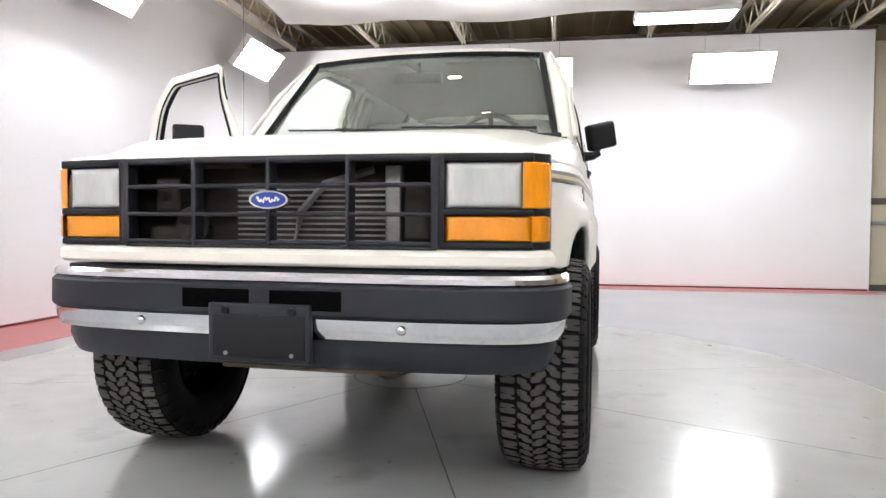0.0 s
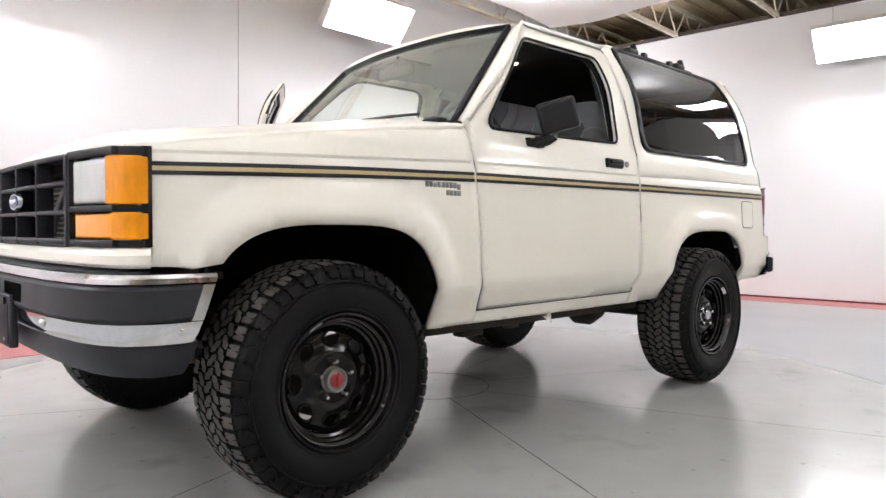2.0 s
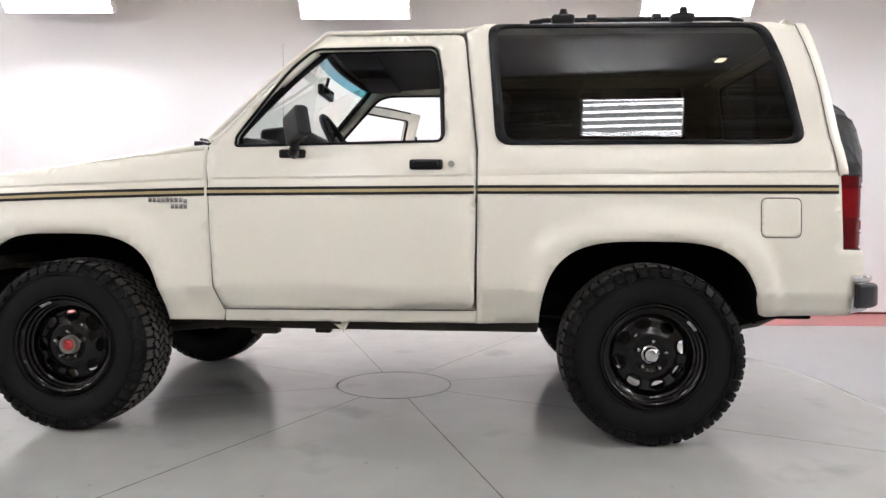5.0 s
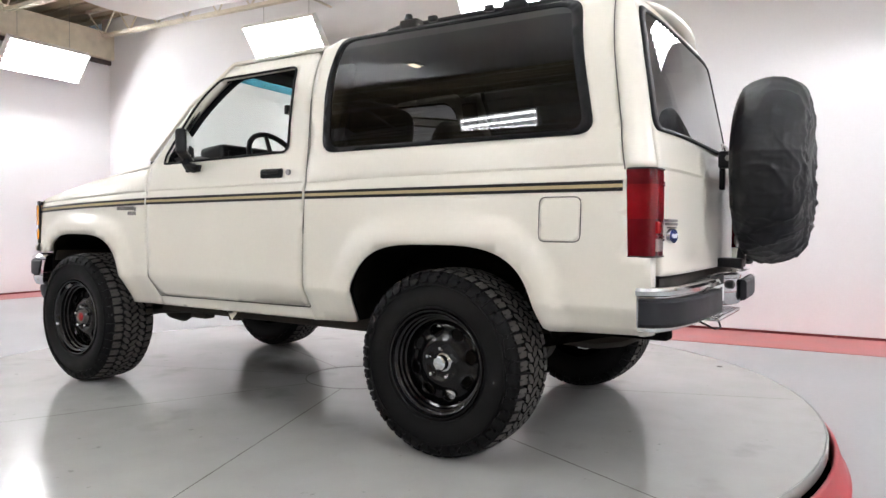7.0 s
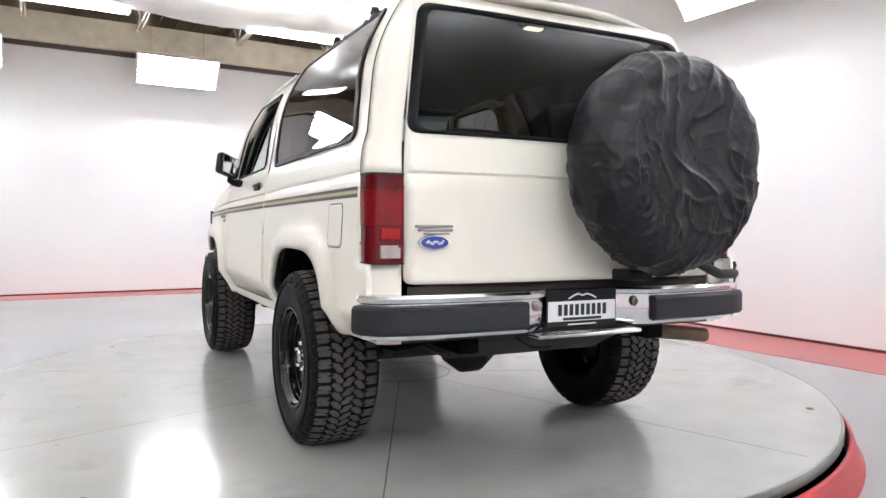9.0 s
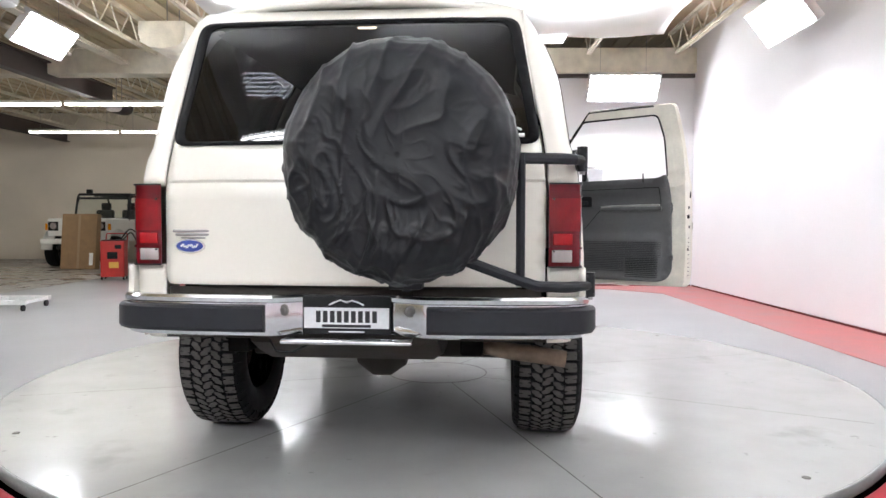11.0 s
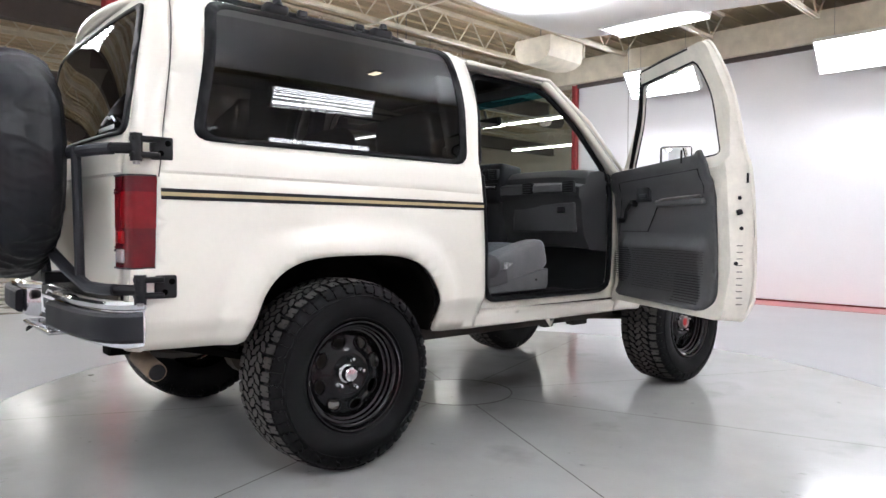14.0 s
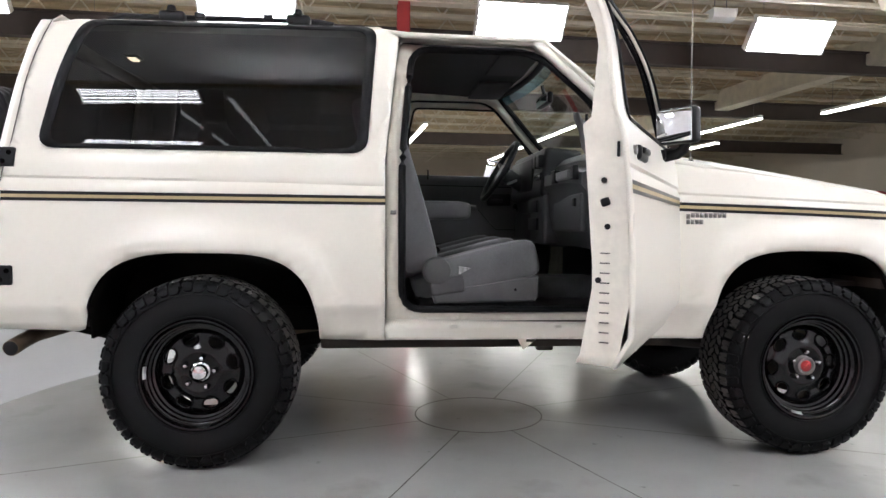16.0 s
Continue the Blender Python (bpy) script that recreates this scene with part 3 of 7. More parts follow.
for x, y, z, rz in ((3.24, WR - 0.40, 3.33, 0), (0.20, WR - 0.40, 3.34, 0),
                    (WL + 0.45, 6.75, 3.46, 90), (WL + 0.44, 3.06, 3.44, 90), (WL + 0.44, -0.72, 3.40, 90), (WL + 0.44, -4.05, 3.46, 90),
                    (-3.16, WB + 0.44, 3.39, 180), (-0.08, WB + 0.44, 3.42, 180), (2.92, WB + 0.44, 3.45, 180),
                    (5.8, -1.75, 3.72, 270), (5.8, -5.75, 3.72, 270), (5.8, 1.85, 3.72, 270), (5.8, 5.3, 3.72, 270)):
    lamp_panel(x, y, z, rz)
# more of them lie flat above the silk and shine down through it
flat = [(1.5, -5.02, 3.52), (-1.1, -5.02, 3.52), (2.2, 5.70, 3.58)] + [(x, y, 3.70) for x in (-1.9, 0.0, 1.9) for y in (-3.3, -1.0, 1.3, 3.6)]
for x, y, z in flat:
    lamp_panel(x, y, z, 0, 0, "white six-tube lamp fixture hung flat over the silk")

# rows of fluorescent strips in the workshop
strip = tagged(empty("strip_light"), "long white fluorescent strip light", "strip light", "strip lights")
part("housing", one_box((-1.2, -0.05, 0.02), (1.2, 0.05, 0.08), bev=0.01), LAMPHOUSE, strip)
for q in (-0.03, 0.03):
    part("tube", one_tube([(-1.18, q, 0), (1.18, q, 0)], 0.019, 8), STRIP, strip)
for q in (-0.9, 0.9):
    part("hanger", one_tube([(q, 0, 0.075), (q, 0, 1.08)], 0.004, 5), STEEL, strip)
spots = []
for y, x0, n in ((-9.75, 6.6, 2), (-14.0, 7.5, 2), (-8.9, 12.4, 4), (-10.5, 16.9, 1), (-5.2, 14.5, 4), (4.15, 8.2, 6), (2.8, 12.2, 4), (-1.5, 15.0, 4)):
    spots += [(x0 + 2.5 * k, y, 3.42) for k in range(n)]
for i, p in enumerate(spots):
    if i:
        copy_thing(strip, pose(*p))
    else:
        strip.matrix_basis = pose(*p)


# heater boxes below the roof: a body rounded towards its underside
def ceiling_unit(loc, s, mat, label):
    ob = tagged(empty("ceiling_unit", loc), label, "ceiling unit")
    bm = bmesh.new()
    ring = [(-0.30, 0.17), (-0.30, 0.0), (-0.26, -0.10), (-0.16, -0.155), (0, -0.17), (0.16, -0.155), (0.26, -0.10), (0.30, 0.0), (0.30, 0.17)]
    ends = [[bm.verts.new((x * s, y * s, z * s)) for x, z in ring] for y in (-0.38, 0.38)]
    for k in range(len(ring)):
        j = (k + 1) % len(ring)
        bm.faces.new((ends[0][k], ends[0][j], ends[1][j], ends[1][k]))
    bm.faces.new(ends[0])
    bm.faces.new(ends[1][::-1])
    bmesh.ops.recalc_face_normals(bm, faces=bm.faces)
    part("body", bm, mat, ob)
    part("front_flange", one_box((-0.32 * s, -0.40 * s, -0.02 * s), (0.32 * s, -0.36 * s, 0.19 * s), bev=0.01), mat, ob)
    for q in (-0.2, 0.2):
        part("hanger", one_tube([(0, q * s, 0.16 * s), (0, q * s, ROOF + 0.03 - loc[2])], 0.008, 5), STEEL, ob)
    return ob


ceiling_unit((5.7, -4.6, 3.9), 0.45, LAMPHOUSE, "small white box hanging from the joists")
ceiling_unit((4.25, -6.6, 3.85), 1.2, JOISTMAT, "large cream heater box hanging from the joists")
ceiling_unit((6.95, -10.3, 3.42), 0.6, DARKBEAM, "small grey box hanging at the end of a girder")

# ---- turntable ----
TX, TY, TR = -0.145, 0.0, 2.445
tt = tagged(empty("turntable", (TX, TY, 0)), "pale grey round car turntable with a red skirt", "turntable")
N = 160
def disc(r, z0, z1):
    bm = bmesh.new()
    top = [bm.verts.new((r * math.cos(2 * math.pi * k / N), r * math.sin(2 * math.pi * k / N), z1)) for k in range(N)]
    bot = [bm.verts.new((v.co.x, v.co.y, z0)) for v in top]
    bm.faces.new(top)
    bm.faces.new(bot[::-1])
    for k in range(N):
        bm.faces.new((bot[k], bot[(k + 1) % N], top[(k + 1) % N], top[k]))
    return bm


part("deck", disc(TR - 0.012, DZ - 0.045, DZ), TABLE_TOP, tt, smooth=False)
bm = bmesh.new()
prof = [(TR - 0.012, DZ - 0.05), (TR - 0.012, DZ - 0.001), (TR - 0.004, DZ + 0.0015), (TR, DZ - 0.004), (TR, DZ - 0.044), (TR - 0.03, DZ - 0.048)]
lathe(bm, [(r, z) for r, z in prof], N, m=Matrix(((0, 1, 0, 0), (0, 0, 1, 0), (1, 0, 0, 0), (0, 0, 0, 1))))
part("steel_edge", bm, EDGEGREY, tt, "grey steel rim of the deck")
AXLE = Matrix(((0, 1, 0, 0), (0, 0, 1, 0), (1, 0, 0, 0), (0, 0, 0, 1)))
# flat black drum and ring paint the shade in the gap below the deck
part("drum", disc(TR - 0.09, FZ, DZ - 0.04), HOLE_SHADE, tt, "flat black drum standing for the shade under the deck", smooth=False)
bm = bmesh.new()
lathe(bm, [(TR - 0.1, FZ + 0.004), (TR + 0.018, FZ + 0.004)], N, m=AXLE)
part("recess_shade", bm, HOLE_SHADE, tt, smooth=False)
bm = bmesh.new()
lathe(bm, [(TR + 0.016, FZ + 0.02), (TR + 0.018, FZ + 0.122), (TR + 0.024, FZ + 0.127), (TR + 0.038, FZ + 0.119), (TR + 0.072, FZ + 0.014), (TR + 0.086, FZ + 0.001)], N, m=AXLE)
part("skirt", bm, REDSKIRT, tt, "red painted skirt ring")
bm = bmesh.new()
lathe(bm, [(0.303, DZ + 0.0005), (0.303, DZ + 0.0015), (0.309, DZ + 0.0015), (0.309, DZ + 0.0005)], 64, m=Matrix.Translation((0.015, 0.05, 0)) @ AXLE)
part("centre_ring", bm, SEAMDARK, tt, "dark joint round the centre plate")
# joints between the deck plates, each a slightly uneven dirty line
rng = random.Random(11)
for a in (-27.5, 17, 62, 107, 152.5, 197, 242, 287):
    bm = bmesh.new()
    n = 40
    rows = []
    for k in range(n + 1):
        r = 0.306 + (2.34 - 0.306) * k / n
        w = 0.0022 + 0.0016 * rng.random()
        c = 0.0015 * (rng.random() - 0.5)
        rows.append([bm.verts.new(pose(0.015, 0.05, 0, 0, 0, a) @ Vector((r, c + q * w, DZ + 0.0012))) for q in (-1, 1)])
    for p, q in zip(rows, rows[1:]):
        bm.faces.new((p[0], q[0], q[1], p[1]))
    part("plate_joint", bm, SEAMDARK, tt, smooth=False)
for a in (37, 127, 219, 311):
    p = pose(0, 0, 0, 0, 0, a) @ Vector((2.31, 0, 0))
    part("bolt", one_tube([(p.x, p.y, DZ), (p.x, p.y, DZ + 0.003)], 0.016, 10), SEAMDARK, tt)


# ---- the car: a lifted two-door off-roader, front towards -y, its left side towards +x ----
car = tagged(empty("car", (0, 0, 0), -3.5), "cream two-door off-road car with black wheels and an open passenger door", "car")

PROF_Z = [0.49, 0.55, 0.60, 0.645, 0.68, 0.85, 1.00, 1.085, 1.10, 1.112, 1.16, 1.205, 1.235, 1.45, 1.69, 1.73, 1.76]
PROF_X = [0.746, 0.764, 0.790, 0.8185, 0.820, 0.820, 0.812, 0.807, 0.805, 0.802, 0.797, 0.788, 0.773, 0.705, 0.637, 0.612, 0.587]
WY = 1.194
WZ = 0.395
ARCHES = ((-WY, 0.413, 0.461, 3.4), (1.176, 0.424, 0.444, 3.4))


def belt_z(y):
    return float(np.interp(y, [-1.74, -1.1, -0.6, 0.5, 0.9, 1.89], [1.044, 1.066, 1.087, 1.101, 1.110, 1.117]))


BELT = (lambda y: belt_z(y) + 0.005, lambda y: belt_z(y) - 0.004, lambda y: belt_z(y) - 0.030)


def arch_f(y, z, a):
    cy, w, h, n = a
    return ((abs(y - cy) / w) ** n + (max(0.0, z - 0.40) / h) ** n) ** (1 / n)


def arch_line(a, zend, side=1, t0=None):
    """The wheel opening's edge, from its front foot over the top to its rear foot."""
    cy, w, h, n = a
    pts = []
    for k in range(37):
        q = math.pi * (1 - k / 36)
        c, s = math.cos(q), math.sin(q)
        y = cy + w * math.copysign(abs(c) ** (2 / n), c)
        z = 0.40 + h * abs(s) ** (2 / n)
        if z >= zend:
            pts.append((y, z))
    f0 = cy - w * (1 - ((zend - 0.40) / h) ** n) ** (1 / n)
    f1 = cy + w * (1 - ((zend - 0.40) / h) ** n) ** (1 / n)
    return [(f0, zend)] + pts + [(f1, zend)]


def side_x(y, z, flare=True):
    x = float(np.interp(z, PROF_Z, PROF_X))
    if 1.235 < z < 1.69:
        x = 0.772 - 0.15 * (z - 1.235) - 0.95 * max(0.0, z - 1.425) ** 2
    db = z - belt_z(y)
    if -0.030 < db < 0.005:
        x -= 0.0065 * min((0.005 - db) / 0.009, (db + 0.030) / 0.026)
    if y > 1.1:
        x -= 0.014 * (y - 1.1) ** 2
    if y < -1.0:
        x -= 0.128 * (-1.0 - y) ** 2
    if y < -0.6:
        top = 1.232 - 0.145 * (-0.6 - y)
        x -= 0.026 * max(0, (z - (top - 0.11)) / 0.11) ** 2
    if flare:
        for a in ARCHES:
            d = (arch_f(y, z, a) - 1) * 0.42
            k = 1 - smooth01((d - 0.058) / 0.044)
            x += 0.026 * k * (1 - 0.5 * smooth01((0.60 - z) / 0.1))
            if d < 0.02:
                x -= 0.006 * (1 - d / 0.02)
    return x


def side_lift(s, out=0.0):
    return lambda y, z: (s * (side_x(y, z) + out), y, z)


def both(fn):
    for s in (1, -1):
        fn(s)


FENDER_TOP = [(-1.765, 1.062), (-1.5, 1.102), (-1.2, 1.145), (-0.9, 1.189), (-0.612, 1.228)]
A_F, A_R = ARCHES


def fender(s):
    arch = arch_line(A_F, 0.502)
    rear = [p for p in arch if p[0] > -1.55]
    out = [(-0.552, 0.502), (-0.545, 0.535), (-0.573, 0.648), (-0.600, 1.085), (-0.612, 1.228)]
    out += FENDER_TOP[::-1][1:] + [(-1.752, 1.04), (-1.735, 0.80), (-1.745, 0.752), (-1.60, 0.748)]
    start = [p for p in arch if p[1] > 0.745 or p[0] > -WY]
    out += [p for p in start]
    part("fender", sheet(out, [], side_lift(s), 0.034, flip=s < 0, extra=(0.60, 0.68), creases=BELT + (lambda y: 0.645,)), PAINT, car, solid=0.02)


both(fender)

DOOR_OUT = [(-0.540, 0.553), (0.492, 0.562), (0.496, 0.80), (0.497, 1.20), (0.470, 1.45), (0.442, 1.698), (-0.125, 1.698), (-0.33, 1.49),
            (-0.565, 1.252), (-0.606, 1.222), (-0.594, 1.085), (-0.567, 0.648)]
DOOR_WIN = [(-0.482, 1.224), (-0.480, 1.262), (-0.262, 1.545), (-0.178, 1.630), (0.325, 1.636), (0.352, 1.5), (0.362, 1.243)]
WIN_R = rounded([(y, z, 0) for y, z in DOOR_WIN], 0.035)
WIN_R = [(p.x, p.y) for p in WIN_R]
DOOR_R = [(p.x, p.y) for p in rounded([(y, z, 0) for y, z in DOOR_OUT], 0.03, 3)]


def shrink(loop, d):
    cy, cz = sum(p[0] for p in loop) / len(loop), sum(p[1] for p in loop) / len(loop)
    out = []
    for y, z in loop:
        v = Vector((y - cy, z - cz))
        v -= v.normalized() * d
        out.append((cy + v.x, cz + v.y))
    return out


def beads(name, loop, lift, r, mat, parent, label=""):
    bm = bmesh.new()
    tube(bm, [lift(*p) for p in dense(loop, 0.05)] + [lift(*loop[0])], r, 8, cap=False)
    bmesh.ops.recalc_face_normals(bm, faces=bm.faces)
    return part(name, bm, mat, parent, label)


def door(s, hinge_turn):
    d = part("door", sheet(DOOR_R, [WIN_R], side_lift(s), 0.034, flip=s < 0, extra=(0.60, 0.68), creases=BELT + (lambda y: 0.645,)), PAINT, car, solid=0.012)
    # inner shell of the door, painted, with its edge flange
    def inner(off):
        return lambda y, z: (s * (side_x(y, z, False) - off * (1 - 0.70 * smooth01((z - 1.2) / 0.06))), y, z)
    bm = sheet(shrink(DOOR_R, 0.012), [shrink(WIN_R, -0.004)], inner(0.110), 0.05, flip=s > 0)
    part("inner_shell", bm, PAINT_JAMB, d, "cream painted inner door metal with small holes")
    la, lb = side_lift(s, -0.006), inner(0.110)
    for lp, k, name, mat in ((DOOR_R, 0.006, "edge_flange", PAINT_JAMB), (WIN_R, -0.002, "window_channel", SEAL)):
        bm = bmesh.new()
        ring_a = [bm.verts.new(la(*p)) for p in shrink(lp, k)]
        ring_b = [bm.verts.new(lb(*p)) for p in shrink(lp, 0.012 if k > 0 else -0.004)]
        for i in range(len(lp)):
            j = (i + 1) % len(lp)
            bm.faces.new((ring_a[i], ring_a[j], ring_b[j], ring_b[i]))
        part(name, bm, mat, d)
    beads("window_seal", shrink(WIN_R, -0.006), side_lift(s, 0.002), 0.006, SEAL, d, "black rubber window seal")
    beads("inner_window_seal", shrink(WIN_R, 0.002), lambda y, z: inner(0.098)(y, z), 0.006, SEAL, d)
    # trim panel
    TRIM = [(p.x, p.y) for p in rounded([(-0.50, 0.60, 0), (0.36, 0.60, 0), (0.405, 0.66, 0), (0.40, 1.19, 0), (0.385, 1.268, 0), (0.33, 1.240, 0), (-0.49, 1.228, 0), (-0.54, 1.16, 0)], 0.035, 4)]
    def trim_lift(y, z):
        off = 0.124 + 0.022 * smooth01((0.90 - z) / 0.04) * smooth01((y + 0.46) / 0.05) * smooth01((0.36 - y) / 0.05) + 0.018 * smooth01((z - 1.12) / 0.04)
        return (s * (side_x(y, z, False) - off), y, z)
    t = part("trim_panel", sheet(TRIM, [], trim_lift, 0.028, flip=s > 0), VINYLGREY, d, "moulded dark grey door trim panel", solid=0.012)
    def on_trim(y, z, o=0.0):
        x, yy, zz = trim_lift(y, z)
        return Vector((x - s * o, yy, zz))
    # grab ledge, moulded lines, release, crank, speaker slots
    def on_line(pts, r, o=0.0):
        return one_tube([on_trim(y, z, o) for y, z in dense(pts, 0.03)[:-max(1, int(math.ceil(math.hypot(pts[-1][0] - pts[0][0], pts[-1][1] - pts[0][1]) / 0.03))) + 1]], r, 6)
    bm = bmesh.new()
    p = on_trim(0.13, 1.06)
    box(bm, (p.x - 0.020, -0.055, 1.040), (p.x + 0.020, 0.345, 1.072), bev=0.012, seg=3)
    part("grab_ledge", bm, VINYLGREY, t)
    # pale steel tube paints the highlight on the ledge's upward face
    part("ledge_highlight", one_tube([(p.x - s * 0.016, -0.05, 1.064), (p.x - s * 0.021, 0.02, 1.071), (p.x - s * 0.021, 0.20, 1.075), (p.x - s * 0.018, 0.335, 1.076)], 0.0065, 8), STEEL, t, "pale strip painted as the highlight on the grab ledge")
    # black tubes paint the shade along the panel's moulded creases
    part("crease_shade", on_line([(-0.42, 1.176), (0.335, 1.186), (0.340, 1.085)], 0.0035), BLACK, t)
    part("crease_shade", on_line([(-0.475, 0.925), (-0.175, 0.925), (-0.065, 1.045)], 0.0028), BLACK, t)
    part("crease_shade", on_line([(-0.50, 0.90), (-0.475, 1.00), (-0.42, 1.176)], 0.0022), BLACK, t)
    p = on_trim(-0.19, 1.11)
    part("release_bezel", one_box((p.x - 0.012, -0.262, 1.068), (p.x + 0.012, -0.118, 1.156), bev=0.01), BLACK, t, "black door release bezel")
    part("release_handle", one_box((p.x - s * 0.012 - 0.006, -0.215, 1.085), (p.x - s * 0.012 + 0.006, -0.140, 1.108), bev=0.005), GREYBLACK, t)
    p = on_trim(-0.32, 1.02)
    part("crank_hub", one_tube([(p.x, -0.292, 1.066), (p.x - s * 0.03, -0.292, 1.066)], [0.020, 0.016], 12), BLACK, t)
    part("window_crank", one_tube([(p.x - s * 0.03, -0.292, 1.066), (p.x - s * 0.042, -0.315, 1.03), (p.x - s * 0.042, -0.335, 0.985)], [0.012, 0.010, 0.009], 8), BLACK, t, "black window crank")
    part("crank_knob", one_tube([(p.x - s * 0.042, -0.337, 0.982), (p.x - s * 0.075, -0.340, 0.978)], [0.013, 0.016], 10), BLACK, t)
    def slot(y0, y1, z, h):
        q = on_trim((y0 + y1) / 2, z)
        part("speaker_slot", one_box((q.x - 0.0025, y0, z), (q.x + 0.0025, y1, z + h)), BLACK, t, smooth=False)
    for k in range(17):
        z = 0.655 + 0.0115 * k
        hw = 0.098 * math.sqrt(max(0.0, 1 - ((z - 0.762) / 0.098) ** 2))
        if hw > 0.02:
            slot(-0.415 - hw, -0.415 + hw, z, 0.0042)
        slot(-0.30, 0.10 if z < 0.745 else 0.345, z, 0.0022)
    for k in range(11):
        slot(0.115, 0.325, 0.620 + 0.0115 * k, 0.0042)
    part("lock_button", one_tube([on_trim(0.24, 1.236) - Vector((0, 0, 0.02)), on_trim(0.24, 1.236) + Vector((0, 0, 0.038))], 0.0045, 6), BLACK, t)
    # weatherstrip along the top of the window frame
    part("weatherstrip", one_tube([(inner(0.075)(y, z)[0] - s * 0.004, y, z) for y, z in ((-0.33, 1.472), (-0.24, 1.562), (-0.135, 1.668), (-0.115, 1.682), (0.10, 1.686), (0.31, 1.686))], 0.0075, 6), SEAL, d, "black rubber weatherstrip")
    # rear edge: latch, holes, slots
    e = 0.492
    xm = side_x(e, 1.0, False) - 0.072
    part("latch", one_box((s * xm - 0.016, e - 0.02, 0.992), (s * xm + 0.008, e + 0.006, 1.014), m=Matrix.Translation((s * xm, e, 1.0)) @ pose(0, 0, 0, 0, 18, 0) @ Matrix.Translation((-s * xm, -e, -1.0)), bev=0.006), BLACK, d, "dark steel door latch")
    for z, o in ((1.06, 0.0), (0.94, 0.01), (0.80, -0.012)):
        part("plug_hole", one_tube([(s * (xm + o), e, z), (s * (xm + o), e + 0.005, z)], 0.008, 8), BLACK, d)
    for k in range(10):
        z = 0.635 + 0.026 * k
        part("drain_slot", one_box((s * xm - 0.017, e, z), (s * xm + 0.008, e + 0.003, z + 0.0032)), SEAMDARK, d, smooth=False)
    part("striker_plate", one_box((s * (xm + 0.035) - 0.004, e - 0.004, 1.12), (s * (xm + 0.035) + 0.004, e + 0.004, 1.16), bev=0.003), BLACK, d)
    # outside handle and lock
    h = part("handle", one_box((s * 0.800 - 0.012, 0.232, 1.123), (s * 0.800 + 0.012, 0.366, 1.165), bev=0.012, seg=3), BLACK, d, "black flush door handle")
    part("paddle", one_box((s * 0.812 - 0.008, 0.250, 1.141), (s * 0.812 + 0.008, 0.348, 1.159), bev=0.006), BLACK, h)
    part("lock", one_tube([(s * 0.795, 0.400, 1.146), (s * 0.806, 0.400, 1.146)], 0.013, 12), STEEL, d, "round steel door lock")
    # mirror
    T = Matrix.Translation((s * 0.872, -0.205, 1.290) if s > 0 else (s * 0.842, -0.188, 1.284)) @ pose(0, 0, 0, 4 if s > 0 else -2, -14 if s > 0 else 0, 38 if s > 0 else -27)
    m = part("mirror", one_box((-0.076, -0.028, -0.062), (0.076, 0.024, 0.062), m=T, bev=0.020, seg=4), BLACK, d, "black door mirror housing")
    part("mirror_glass", one_box((-0.068, 0.021, -0.054), (0.068, 0.0265, 0.054), m=T, bev=0.003), MIRROR, m)
    part("mirror_arm", one_tube([(s * 0.866, -0.208, 1.240), (s * 0.860, -0.215, 1.208), (s * 0.838, -0.228, 1.194), (s * 0.795, -0.240, 1.190)], [0.018, 0.019, 0.020, 0.024], 10), BLACK, m)
    part("mirror_foot", one_box((s * 0.790 - 0.012, -0.300, 1.170), (s * 0.790 + 0.012, -0.190, 1.206), bev=0.011, seg=3), BLACK, m)
    # stripes on the door
    stripes(d, s, -0.596, 0.492)
    if hinge_turn:
        hx, hy = s * 0.738, -0.607
        d.matrix_basis = Matrix.Translation((hx, hy, 0)) @ pose(0, 0, 0, 0, 0, -s * hinge_turn) @ Matrix.Translation((-hx, -hy, 0.014))
    return d


def stripe_z(y):
    return float(np.interp(y, [-1.74, -1.1, -0.6, 0.5, 1.89], [1.000, 1.021, 1.034, 1.044, 1.048]))


def stripes(parent, s, y0, y1):
    """Black, gold, black tape along the flank."""
    n = max(2, int((y1 - y0) / 0.04))
    for name, a, b, mat in (("black_stripe", 0.006, 0.0175, STRIPEBLK), ("gold_stripe", -0.006, 0.006, GOLD), ("black_stripe", -0.0175, -0.006, STRIPEBLK)):
        bm = bmesh.new()
        def f(u, v):
            y = y0 + (y1 - y0) * u
            z = stripe_z(y) + a + (b - a) * v
            return (s * (side_x(y, z) + 0.0022), y, z)
        grid(bm, f, n, 1, flip=s < 0)
        part(name, bm, mat, parent)


door(1, 0)
door(-1, 59.5)
both(lambda s: stripes(car, s, -1.735, -0.606))
both(lambda s: stripes(car, s, 0.505, 1.888))

Q_OUT = [(0.505, 0.502)] + [p for p in arch_line(A_R, 0.512) if p[0] < 1.3 or p[1] > 0.575] + [(1.606, 0.560), (1.63, 0.551), (1.965, 0.56), (1.985, 0.725), (1.978, 0.815), (1.905, 0.817), (1.897, 1.104), (1.888, 1.120),
        (1.79, 1.722), (1.70, 1.742), (0.53, 1.752), (0.452, 1.708), (0.480, 1.45), (0.507, 1.20), (0.505, 0.80)]
Q_WIN = [(p.x, p.y) for p in rounded([(0.555, 1.742, 0), (1.655, 1.732, 0), (1.762, 1.235, 0), (0.592, 1.232, 0)], 0.06, 5)]


